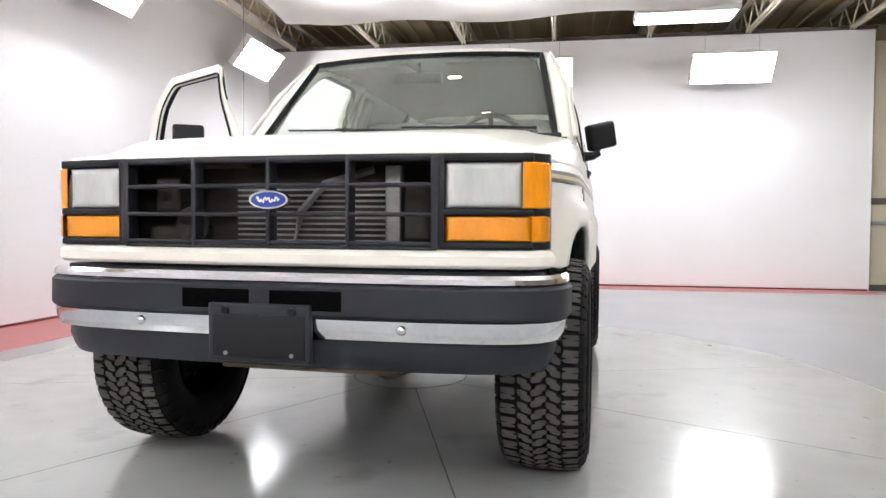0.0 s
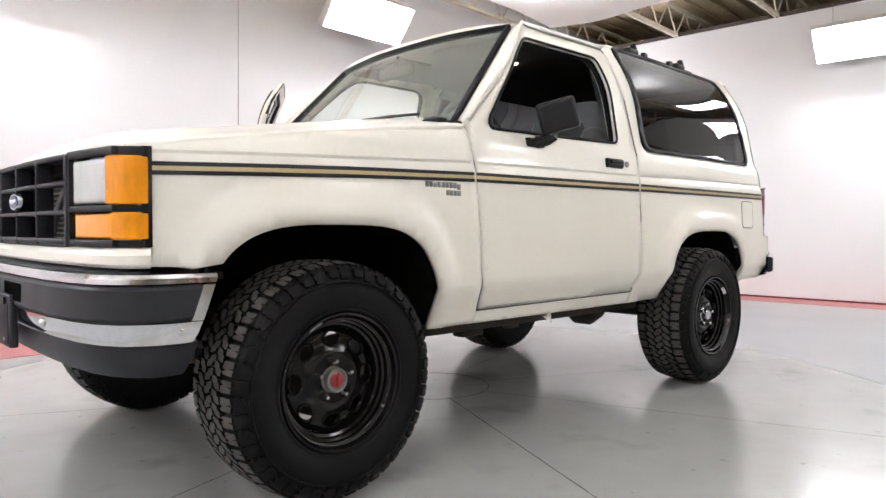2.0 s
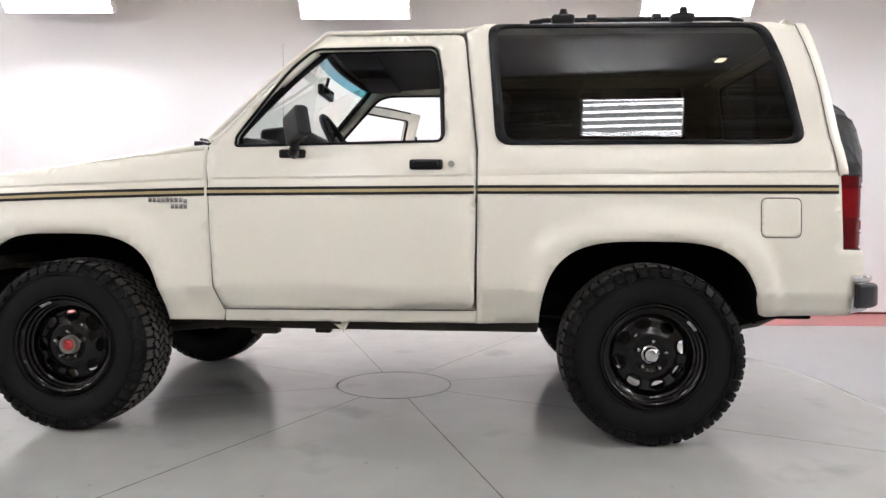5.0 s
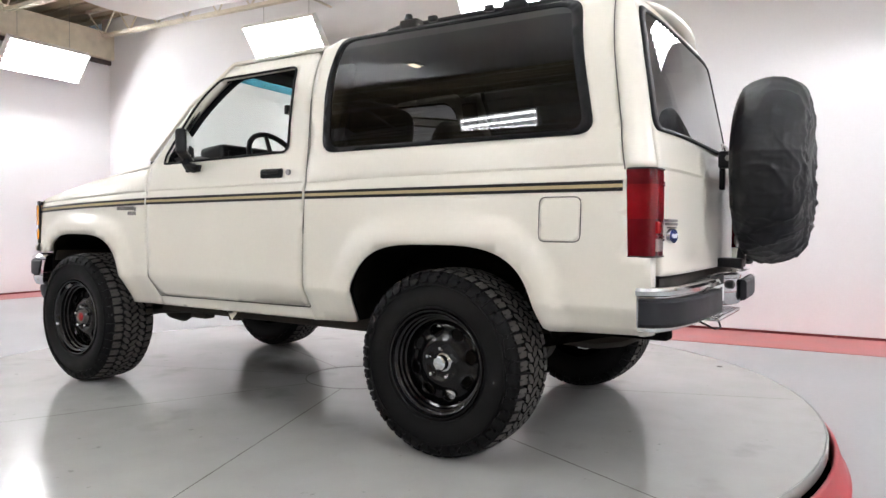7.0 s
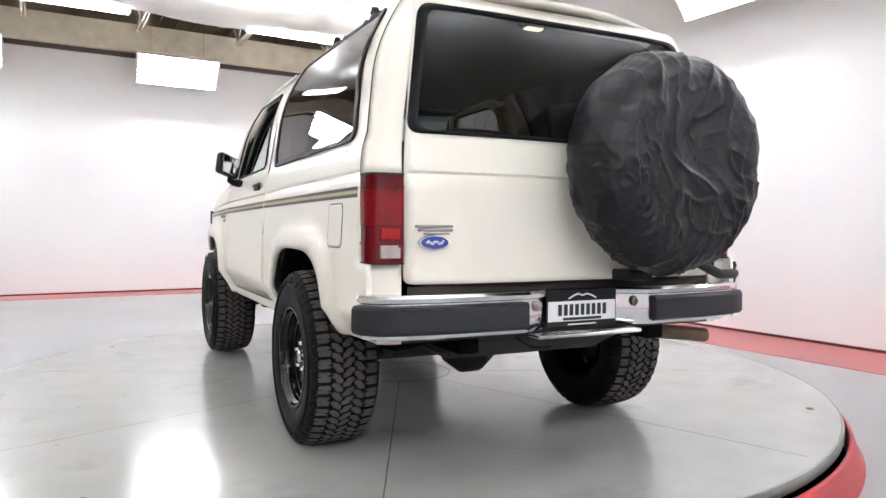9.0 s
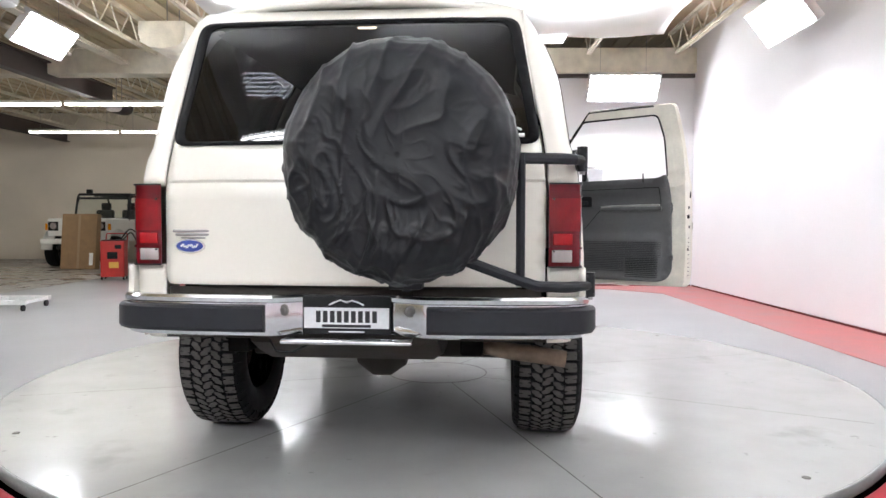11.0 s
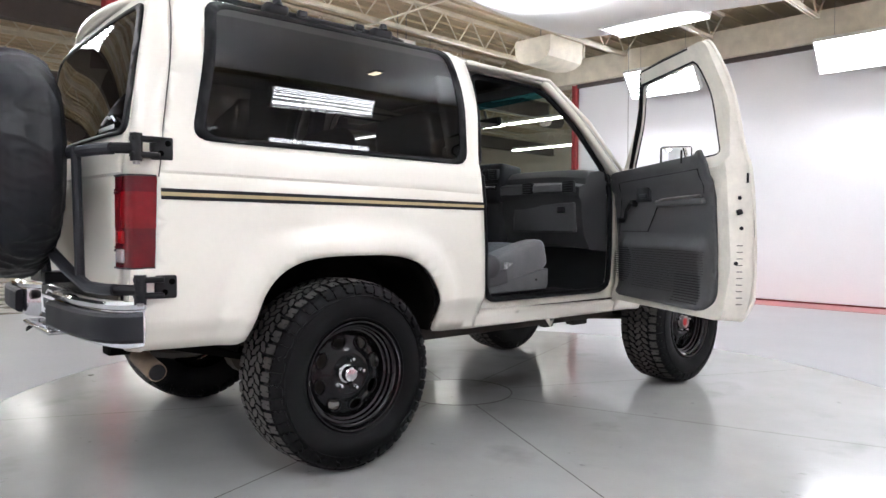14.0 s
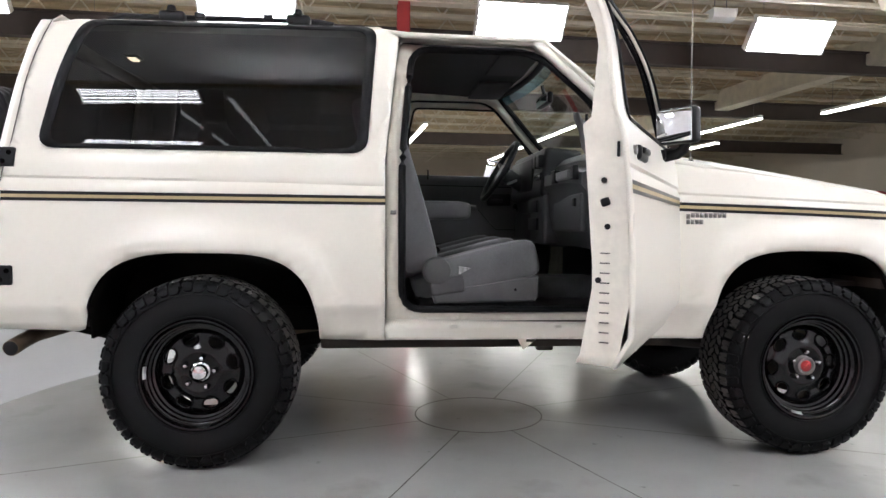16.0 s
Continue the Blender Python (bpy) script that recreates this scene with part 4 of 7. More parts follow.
def quarter(s):
    part("quarter_panel", sheet(Q_OUT, [Q_WIN], side_lift(s), 0.034, flip=s < 0, extra=(0.60, 0.68), creases=BELT + (lambda y: 0.645,)), PAINT, car, solid=0.02)
    w = part("quarter_window", sheet(shrink(Q_WIN, -0.004), [], side_lift(s, 0.003), 0.03, flip=s < 0), TINT, car, "dark privacy glass in a black frame")
    bm = sheet(shrink(Q_WIN, -0.018), [shrink(Q_WIN, 0.022)], side_lift(s, 0.0065), 0.05, flip=s < 0)
    part("window_frame", bm, SEAL, w, solid=0.008)
    # fuel door on the left only
    if s > 0:
        fd = [(p.x, p.y) for p in rounded([(1.598, 0.862, 0), (1.748, 0.862, 0), (1.748, 1.014, 0), (1.598, 1.014, 0)], 0.025, 4)]
        beads("fuel_flap_joint", fd, side_lift(s, -0.0006), 0.0022, SEAMDARK, car)
        part("fuel_flap", sheet(shrink(fd, 0.003), [], side_lift(s, 0.0015), 0.012), PAINT, car, solid=0.0008)


both(quarter)


def rocker(s):
    out = [(-0.545, 0.500), (0.505, 0.503), (0.503, 0.5655), (-0.538, 0.5565)]
    part("rocker_panel", sheet(out, [], side_lift(s, -0.004), 0.03, flip=s < 0), PAINT, car, solid=0.05)
    if s > 0:
        door_gaps(s)
    # drip rail over the door
    bm = bmesh.new()
    pts = [(-0.60, 1.245), (-0.345, 1.505), (-0.137, 1.712), (0.44, 1.716)]
    tube(bm, [(s * (side_x(y, min(z, 1.74), False) + 0.004), y, z) for y, z in pts], 0.010, 6)
    part("drip_rail", bm, PAINT, car)


def door_gaps(s):
    bm = bmesh.new()
    tube(bm, [(s * side_x(y, z) - s * 0.001, y, z) for y, z in ((0.501, 0.56), (0.502, 0.9), (0.502, 1.2), (0.475, 1.45), (0.447, 1.70))], 0.0026, 6)
    part("door_gap", bm, SEAMDARK, car)
    bm = bmesh.new()
    tube(bm, [(s * side_x(y, z) - s * 0.001, y, z) for y, z in ((-0.609, 1.22), (-0.597, 1.085), (-0.570, 0.648), (-0.543, 0.55), (0.495, 0.558))], 0.0026, 6)
    part("door_gap", bm, SEAMDARK, car)


both(rocker)

# hood
def hood_pt(u, v):
    a = abs(2 * u - 1)
    y = -1.808 + 0.08 * a ** 3 + (1.808 - 0.655 - 0.08 * a ** 3 + 0.03 * a ** 2) * v
    x = (2 * u - 1) * (0.775 - 0.10 * max(0.0, -1.0 - y) ** 2)
    edge = float(np.interp(y, [p[0] for p in FENDER_TOP], [p[1] for p in FENDER_TOP]))
    crown = 0.046 * (1 - a ** 4.5)
    bulge = 0.012 * (smooth01((0.62 - abs(x)) / 0.06) - 0.0)
    z = edge + crown + bulge - 0.003
    fall = max(0, (0.10 - v) / 0.10)
    z -= max(0.0, z - 1.050) * fall ** 2.0
    return (x, y, z)


bm = bmesh.new()
grid(bm, hood_pt, 44, 30)
part("hood", bm, PAINT, car, solid=0.02)
bm = bmesh.new()
tube(bm, [hood_pt(u, 0) for u in [k / 24 for k in range(25)]], 0.007, 6)
part("hood_edge_seal", bm, BLACK, car)
# cowl with wiper
bm = bmesh.new()
grid(bm, lambda u, v: (-0.74 + 1.48 * u, -0.71 + 0.06 * abs(2 * u - 1) ** 2 + 0.10 * v, 1.235 + 0.03 * (1 - (2 * u - 1) ** 2) + 0.012 * v), 24, 3)
part("cowl", bm, BLACK, car, solid=0.01)
for x0, x1 in ((0.03, 0.50), (-0.50, -0.05)):
    w = part("wiper", one_tube([(x1, -0.715, 1.273), ((x0 + x1) / 2, -0.70, 1.281), (x0, -0.695, 1.286)], 0.005, 6), BLACK, car)
    part("wiper_arm", one_tube([(x1 + 0.12, -0.70, 1.268), (x1 - 0.02, -0.705, 1.276), ((x0 + x1) / 2, -0.69, 1.286)], 0.006, 6), BLACK, w)

for s in (1, -1):
    part("cowl_end", one_box((s * 0.67 - 0.05, -0.69, 1.230), (s * 0.67 + 0.05, -0.65, 1.250), bev=0.008, seg=3), BLACK, car)

# whip aerial on the open side's fender
aerial = part("aerial", one_tube([(-0.70, -0.742, 1.20), (-0.70, -0.742, 1.235), (-0.70, -0.741, 1.24), (-0.698, -0.738, 2.02)], [0.011, 0.008, 0.0022, 0.0014], 8), STEEL, car, "thin steel whip aerial")
part("aerial_base", one_lathe([(0.001, 0.022), (0.011, 0.021), (0.017, 0.010), (0.022, 0.0), (0.022, -0.012)], 16, m=Matrix.Translation((-0.70, -0.742, 1.205)) @ Matrix(((0, 1, 0, 0), (0, 0, 1, 0), (1, 0, 0, 0), (0, 0, 0, 1)))), BLACK, aerial)

# windshield
def ws_pt(u, v):
    x = (-1 + 2 * u) * (0.69 - 0.105 * v)
    b = 1 - (2 * u - 1) ** 2
    return (x, -0.60 + 0.43 * v - 0.10 * b * (1 - 0.35 * v), 1.235 + 0.46 * v + 0.01 * b)


bm = bmesh.new()
grid(bm, ws_pt, 24, 12)
ws = part("windshield", bm, WINDSHIELD, car, "clear raked windshield in a black seal")
bm = bmesh.new()
grid(bm, lambda u, v: Vector(ws_pt(0.02 + 0.96 * u, 0.905 + 0.075 * v)) + Vector((0, 0.004, -0.002)), 24, 2)
part("shade_band", bm, SHADEBAND, ws, "blue-green sun shade band")
loop = [ws_pt(k / 20, 0) for k in range(21)] + [ws_pt(1, k / 8) for k in range(1, 9)] + [ws_pt(1 - k / 20, 1) for k in range(1, 21)] + [ws_pt(0, 1 - k / 8) for k in range(1, 8)]
bm = bmesh.new()
tube(bm, loop + [loop[0]], 0.016, 8, cap=False)
bmesh.ops.recalc_face_normals(bm, faces=bm.faces)
part("windshield_seal", bm, SEAL, ws)

# A pillars
def pillar(s):
    bm = bmesh.new()
    def f(u, v):
        y, z = -0.605 + 0.485 * v, 1.228 + 0.482 * v
        xo = side_x(y + 0.02, z, False) - 0.004
        wx = 0.692 - 0.106 * v
        a = Vector((s * xo, y + 0.03, z))
        b = Vector((s * (wx + 0.012), -0.592 + 0.43 * v, 1.238 + 0.46 * v))
        p = a.lerp(b, u)
        p += Vector((s * 0.014, -0.018, 0.004)) * math.sin(math.pi * u)
        return p
    grid(bm, f, 8, 14, flip=s > 0)
    part("windshield_pillar", bm, PAINT, car, solid=0.03)


both(pillar)

# roof
def roof_pt(u, v):
    a = abs(2 * u - 1)
    y = -0.165 - 0.085 * (1 - a ** 2) * (1 - v) + (1.965 + 0.085 * (1 - a ** 2)) * v
    half = 0.588 + 0.032 * (1 - smooth01((y - 0.35) / 0.2)) - 0.02 * smooth01((y - 1.6) / 0.2)
    ze = float(np.interp(y, [-0.3, -0.1, 0.40, 0.55, 1.6, 1.80], [1.690, 1.712, 1.722, 1.752, 1.748, 1.730]))
    zc = float(np.interp(y, [-0.3, -0.15, 0.1, 0.5, 1.2, 1.6, 1.80], [1.712, 1.752, 1.790, 1.808, 1.806, 1.790, 1.772]))
    return ((2 * u - 1) * half, y, zc - (zc - ze) * a ** 3.2)


bm = bmesh.new()
grid(bm, roof_pt, 36, 44)
part("roof", bm, PAINT, car, solid=0.02)
bm = bmesh.new()
grid(bm, lambda u, v: Vector(roof_pt(u, 0.03 + 0.94 * v)) - Vector((0, 0, 0.045)), 16, 20, flip=True)
part("headliner", bm, HEADLINER, car, "grey cloth roof lining")
# luggage rack
for s in (1, -1):
    r = part("roof_rack_rail", one_tube([(s * 0.50, 0.72, 1.780), (s * 0.50, 0.78, 1.790), (s * 0.50, 1.56, 1.788), (s * 0.50, 1.62, 1.772)], 0.011, 8), BLACK, car)
    for y in (0.86, 1.36):
        f = part("rack_foot", one_box((s * 0.525 - 0.03, y - 0.05, 1.765), (s * 0.525 + 0.03, y + 0.05, 1.804), bev=0.018, seg=3), BLACK, r)
        part("rack_knob", one_tube([(s * 0.545, y, 1.797), (s * 0.545, y, 1.822)], [0.022, 0.014], 10), BLACK, r)
    for y in (0.98, 1.25):
        part("rack_bolt", one_box((s * 0.54 - 0.012, y - 0.02, 1.775), (s * 0.54 + 0.012, y + 0.02, 1.80), bev=0.006), BLACK, r)
for y in (0.86, 1.36):
    part("rack_crossbar", one_tube([(-0.5, y, 1.806), (0, y, 1.818), (0.5, y, 1.806)], 0.012, 8), BLACK, car)

# ---- front face ----
def arc_y(x, y0=-1.838, k=0.062):
    return y0 + k * (abs(x) / 0.76) ** 2.6


FRONT = [(-0.757, -1.718), (-0.746, -1.757)] + [(x / 100, arc_y(x / 100)) for x in range(-72, 73, 4)] + [(0.746, -1.757), (0.757, -1.718)]
bm = bmesh.new()
sweep(bm, FRONT, [(-0.03, 0.745), (0.004, 0.748), (0.016, 0.757), (0.018, 0.780), (0.006, 0.797), (-0.03, 0.803)])
bmesh.ops.recalc_face_normals(bm, faces=bm.faces)
part("lower_front_panel", bm, PAINT, car)
bm = bmesh.new()
sweep(bm, FRONT, [(-0.10, 0.70), (-0.02, 0.70), (-0.01, 0.738), (-0.10, 0.74)])
part("bumper_filler", bm, GREYBLACK, car)


def face_box(x0, x1, z0, z1, out, depth, bev=0.004):
    """A bar on the curved front face between x0 and x1."""
    xm = (x0 + x1) / 2
    bm = bmesh.new()
    n = max(1, int((x1 - x0) / 0.06))
    ring = []
    for k in range(n + 1):
        x = x0 + (x1 - x0) * k / n
        y = arc_y(x)
        ring.append([bm.verts.new(p) for p in ((x, y - out + 0.002, z0), (x, y - out, z0 + 0.003), (x, y - out, z1 - 0.003), (x, y - out + 0.002, z1), (x, y - out + depth, z1), (x, y - out + depth, z0))])
    for a, b in zip(ring, ring[1:]):
        for i in range(6):
            bm.faces.new((a[i], b[i], b[(i + 1) % 6], a[(i + 1) % 6]))
    bm.faces.new(ring[0])
    bm.faces.new(ring[-1][::-1])
    bmesh.ops.recalc_face_normals(bm, faces=bm.faces)
    return bm


grille = part("grille", face_box(-0.485, 0.485, 1.034, 1.048, 0.016, 0.05), GREYBLACK, car, "dark grey plastic egg-crate grille")
for z in (0.813, 0.891, 0.970):
    part("grille_bar", face_box(-0.47, 0.47, z - 0.0055, z + 0.0055, 0.016, 0.045), GREYBLACK, grille)
for x in (-0.468, -0.234, -0.002, 0.230, 0.468):
    w = 0.012 if abs(x) > 0.4 else 0.0065
    part("grille_bar", one_box((x - w, arc_y(x) - 0.017, 0.80), (x + w, arc_y(x) + 0.03, 1.045), bev=0.004), GREYBLACK, grille)
part("lower_lip", face_box(-0.47, 0.47, 0.796, 0.806, 0.012, 0.05), GREYBLACK, grille)


def oval(bm, cx, cz, w, h, y0, y1, n=40):
    a = [bm.verts.new((cx + w * math.cos(2 * math.pi * k / n), y0, cz + h * math.sin(2 * math.pi * k / n))) for k in range(n)]
    b = [bm.verts.new((cx + w * 0.94 * math.cos(2 * math.pi * k / n), y1, cz + h * 0.92 * math.sin(2 * math.pi * k / n))) for k in range(n)]
    bm.faces.new(b)
    for k in range(n):
        bm.faces.new((a[k], a[(k + 1) % n], b[(k + 1) % n], b[k]))
    bmesh.ops.recalc_face_normals(bm, faces=bm.faces)


def badge(parent, cx, cz, w, h, y, s):
    """A plain blue oval badge with a bright rim and a pale squiggle."""
    bm = bmesh.new()
    oval(bm, cx, cz, w, h, y, y + s * 0.012)
    rim = part("badge", bm, CHROME, parent, "blue oval badge with a bright rim")
    bm = bmesh.new()
    oval(bm, cx, cz, w * 0.87, h * 0.82, y + s * 0.010, y + s * 0.0135)
    part("badge_field", bm, BADGEBLUE, rim)
    bm = bmesh.new()
    pts = [(cx + w * (-0.55 + 1.1 * k / 20), y + s * 0.0145, cz + h * (0.20 * math.sin(k * 1.9) + 0.16 * math.cos(k * 0.7))) for k in range(21)]
    tube(bm, pts, h * 0.10, 5)
    part("badge_mark", bm, WHITEINK, rim)


badge(grille, 0.004, 0.930, 0.062, 0.027, -1.850, -1)

# engine bay seen through the grille
bay = part("radiator_support", one_box((-0.74, -1.60, 0.70), (0.74, -1.56, 1.04)), UNDER, car, smooth=False)
rad = part("radiator", one_box((-0.17, -1.72, 0.72), (0.33, -1.68, 1.0)), UNDER, car, "dark radiator core behind the grille", smooth=False)
for k in range(16):
    part("radiator_fin", one_box((-0.165, -1.727, 0.73 + 0.0165 * k), (0.325, -1.719, 0.736 + 0.0165 * k)), STEEL, rad, smooth=False)
part("fan_shroud_post", one_box((0.30, -1.74, 0.70), (0.345, -1.70, 1.03), bev=0.004), STEEL, car)
part("hood_latch_brace", one_tube([(0.02, -1.76, 0.75), (0.05, -1.75, 0.9), (0.12, -1.74, 0.98), (0.26, -1.72, 1.02)], 0.012, 6), STEEL, car)
part("horn", one_tube([(-0.28, -1.74, 0.86), (-0.28, -1.785, 0.86)], [0.03, 0.055], 14), UNDER, car)
for x0, x1, z0, z1 in ((-0.44, -0.26, 0.79, 0.86), (0.36, 0.44, 0.82, 0.98), (-0.42, -0.34, 0.90, 1.0)):
    part("bay_bracket", one_box((x0, -1.76, z0), (x1, -1.70, z1), bev=0.01), UNDER, car)
part("bay_floor", one_box((-0.60, -1.78, 0.70), (0.60, -1.45, 0.72)), UNDER, car, smooth=False)


def head_cluster(s):
    bz = bmesh.new()
    # black bezel frame
    for x0, x1, z0, z1 in ((0.474, 0.492, 0.80, 1.05), (0.478, 0.775, 1.030, 1.052), (0.478, 0.778, 0.889, 0.906), (0.478, 0.778, 0.80, 0.818)):
        b = face_box(x0, min(x1, 0.722), z0, z1, 0.014, 0.05)
        me = bpy.data.meshes.new("tmp")
        b.to_mesh(me)
        b.free()
        n = len(bz.verts)
        bz.from_mesh(me)
        bpy.data.meshes.remove(me)
    for v in bz.verts:
        v.co.x *= s
    if s < 0:
        bmesh.ops.reverse_faces(bz, faces=bz.faces)
    cl = part("headlight_bezel", bz, BLACK, car)
    # side wrap of the bezel
    for z0, z1 in ((1.030, 1.052), (0.889, 0.906), (0.80, 0.818)):
        bm = bmesh.new()
        sweep(bm, [(s * 0.716, -1.785), (s * 0.748, -1.757), (s * 0.757, -1.735), (s * 0.752, -1.720)][::s], [(-0.02, z0), (0.003, z0), (0.003, z1), (-0.02, z1)])
        bmesh.ops.recalc_face_normals(bm, faces=bm.faces)
        part("bezel_wrap", bm, BLACK, cl)
    bm = bmesh.new()
    sweep(bm, [(s * 0.755, -1.738), (s * 0.759, -1.714)][::s], [(0.003, 0.80), (0.003, 1.054)])
    part("bezel_edge", bm, BLACK, cl, solid=0.01)

    def lens(name, x0, x1, z0, z1, mat, out, label):
        bm = bmesh.new()
        def f(u, v):
            x = x0 + (x1 - x0) * u
            rim = min(1, 8 * min(u, 1 - u, v, 1 - v) + 0.35)
            return (s * x, arc_y(x) - out * rim + 0.004, z0 + (z1 - z0) * v)
        grid(bm, f, 20, 12, flip=s < 0)
        return part(name, bm, mat, cl, label, solid=0.012)
    lens("headlight", 0.493, 0.693, 0.907, 1.029, HEADLENS, 0.015, "clouded clear headlamp lens")
    lens("turn_signal", 0.493, 0.718, 0.819, 0.888, AMBER, 0.012, "amber turn signal lens")

    def wrap(name, z0, z1, x0):
        bm = bmesh.new()
        path = [(x0, arc_y(x0) - 0.012), (0.724, -1.791), (0.741, -1.776), (0.752, -1.757), (0.757, -1.733), (0.756, -1.719)]
        path = [(s * x, y) for x, y in path][::s]
        sweep(bm, path, [(0.0, z0), (0.004, z0 + 0.004), (0.004, z1 - 0.004), (0.0, z1)])
        bmesh.ops.recalc_face_normals(bm, faces=bm.faces)
        part(name, bm, AMBER, cl, "amber corner lens")
    wrap("corner_marker", 0.907, 1.029, 0.694)
    wrap("corner_signal", 0.819, 0.888, 0.716)


both(head_cluster)

# front bumper
HALF = [(0.0, -1.881), (0.25, -1.880), (0.45, -1.872), (0.60, -1.855), (0.69, -1.830), (0.75, -1.793), (0.784, -1.745), (0.798, -1.69), (0.802, -1.60), (0.800, -1.555)]
HALF[-1] = (0.800, -1.566)
BUMP = [(-x, y) for x, y in HALF[::-1]] + HALF[1:]


def slant(bm):
    """Cuts the bumper's ends on a slope: the foot stands further forward than the top."""
    for v in bm.verts:
        v.co.y -= 0.35 * (0.715 - v.co.z) * smooth01((v.co.y + 1.74) / 0.14)
    bmesh.ops.recalc_face_normals(bm, faces=bm.faces)
    return bm


bm = bmesh.new()
sweep(bm, BUMP, [(-0.10, 0.727), (-0.03, 0.733), (-0.006, 0.732), (0.005, 0.722), (0.006, 0.709), (-0.012, 0.704)])
bump = part("front_bumper", slant(bm), CHROME, car, "chrome front bumper with a black rubber band")
bm = bmesh.new()
sweep(bm, BUMP[1:-1], [(-0.012, 0.7035), (0.004, 0.703), (0.012, 0.694), (0.013, 0.622), (0.006, 0.613), (-0.012, 0.612)])
part("rubber_band", slant(bm), GREYBLACK, bump)
for path in (BUMP[:2], BUMP[-2:]):
    bm = bmesh.new()
    sweep(bm, path, [(-0.02, 0.7038), (0.006, 0.7038), (0.007, 0.66), (0.005, 0.6112), (-0.02, 0.6112)])
    part("bumper_end", slant(bm), CHROME, bump)
bm = bmesh.new()
sweep(bm, BUMP, [(-0.012, 0.6115), (0.003, 0.609), (0.000, 0.580), (-0.014, 0.554), (-0.030, 0.548), (-0.07, 0.552)])
part("lower_chrome", slant(bm), CHROME, bump)
VAL = [(x * 0.965, y * 0.985 - 0.002) for x, y in BUMP]
bm = bmesh.new()
sweep(bm, VAL, [(-0.05, 0.560), (-0.004, 0.553), (0.0, 0.525), (-0.014, 0.485), (-0.026, 0.466), (-0.06, 0.464)])
part("air_dam", slant(bm), GREYBLACK, bump, "black plastic air dam")
# solid near-black blocks paint in the shade of the open slots
for x0, x1 in ((-0.243, -0.038), (0.022, 0.230)):
    part("bumper_slot", one_box((x0, -1.8955, 0.632), (x1, -1.865, 0.686), bev=0.004), HOLE_SHADE, bump)
for x in (-0.389, 0.389):
    y = float(np.interp(abs(x), [p[0] for p in HALF], [p[1] for p in HALF]))
    part("bumper_bolt", one_lathe([(0.0005, 0.0), (0.009, 0.002), (0.014, 0.008), (0.0155, 0.014)], 16, m=Matrix.Translation((x, y - 0.010, 0.588)) @ pose(0, 0, 0, 0, 0, 90)), CHROME, bump)
for x in (-0.79, 0.79):
    part("bumper_bolt", one_lathe([(0.0005, 0.0), (0.006, 0.002), (0.009, 0.008)], 12, m=Matrix.Translation((x * 1.019, -1.66, 0.585)) @ pose(0, 0, 0, 0, 0, 180 if x > 0 else 0)), CHROME, bump)
pl = part("plate_holder", one_box((-0.155, -1.906, 0.488), (0.146, -1.882, 0.648), m=Matrix(), bev=0.006), GREYBLACK, bump, "empty dark plastic licence plate holder")
part("plate_recess", one_box((-0.142, -1.9085, 0.500), (0.133, -1.904, 0.618), bev=0.003), BLACK, pl)
for x in (-0.10, 0.095):
    part("plate_screw", one_tube([(x, -1.904, 0.629), (x, -1.913, 0.629)], 0.011, 10), BLACK, pl)
    part("plate_clip", one_tube([(x, -1.904, 0.512), (x, -1.912, 0.512)], 0.006, 8), STEEL, pl)

# ---- rear face ----
def tail_y(x, z):
    """The rear face: upright below the belt, raked above it, rounded in plan."""
    a = abs(x) / 0.76
    y = 2.003 - 0.055 * a ** 4
    if z > 1.10:
        y -= (z - 1.10) * 0.21
    db = z - 1.112
    if -0.030 < db < 0.005:
        y -= 0.009 * min((0.005 - db) / 0.009, (db + 0.030) / 0.026)
    if z > 1.68:
        y -= 0.5 * (z - 1.68) ** 1.2
    return y


GATE = [(p.x, p.y) for p in rounded([(-0.674, 0.748, 0), (0.674, 0.748, 0), (0.674, 1.10, 0), (0.668, 1.16, 0), (0.588, 1.742, 0), (-0.588, 1.742, 0), (-0.668, 1.16, 0), (-0.674, 1.10, 0)], 0.03, 3)]
RWIN = [(p.x, p.y) for p in rounded([(-0.646, 1.247, 0), (0.646, 1.247, 0), (0.568, 1.694, 0), (-0.568, 1.694, 0)], 0.05, 5)]
gate = part("tailgate", sheet(GATE, [shrink(RWIN, 0.008)], lambda x, z: (x, tail_y(x, z), z), 0.035, flip=True, creases=(lambda x: 1.117, lambda x: 1.108, lambda x: 1.082)), PAINT, car, solid=0.025)
rw = part("rear_window", sheet(RWIN, [], lambda x, z: (x, tail_y(x, z) + 0.002, z), 0.04, flip=True), REARTINT, gate, "dark rear window glass in a black seal")
bm = sheet(shrink(RWIN, -0.014), [shrink(RWIN, 0.024)], lambda x, z: (x, tail_y(x, z) + 0.006, z), 0.05, flip=True)
part("rear_window_seal", bm, SEAL, rw, solid=0.01)
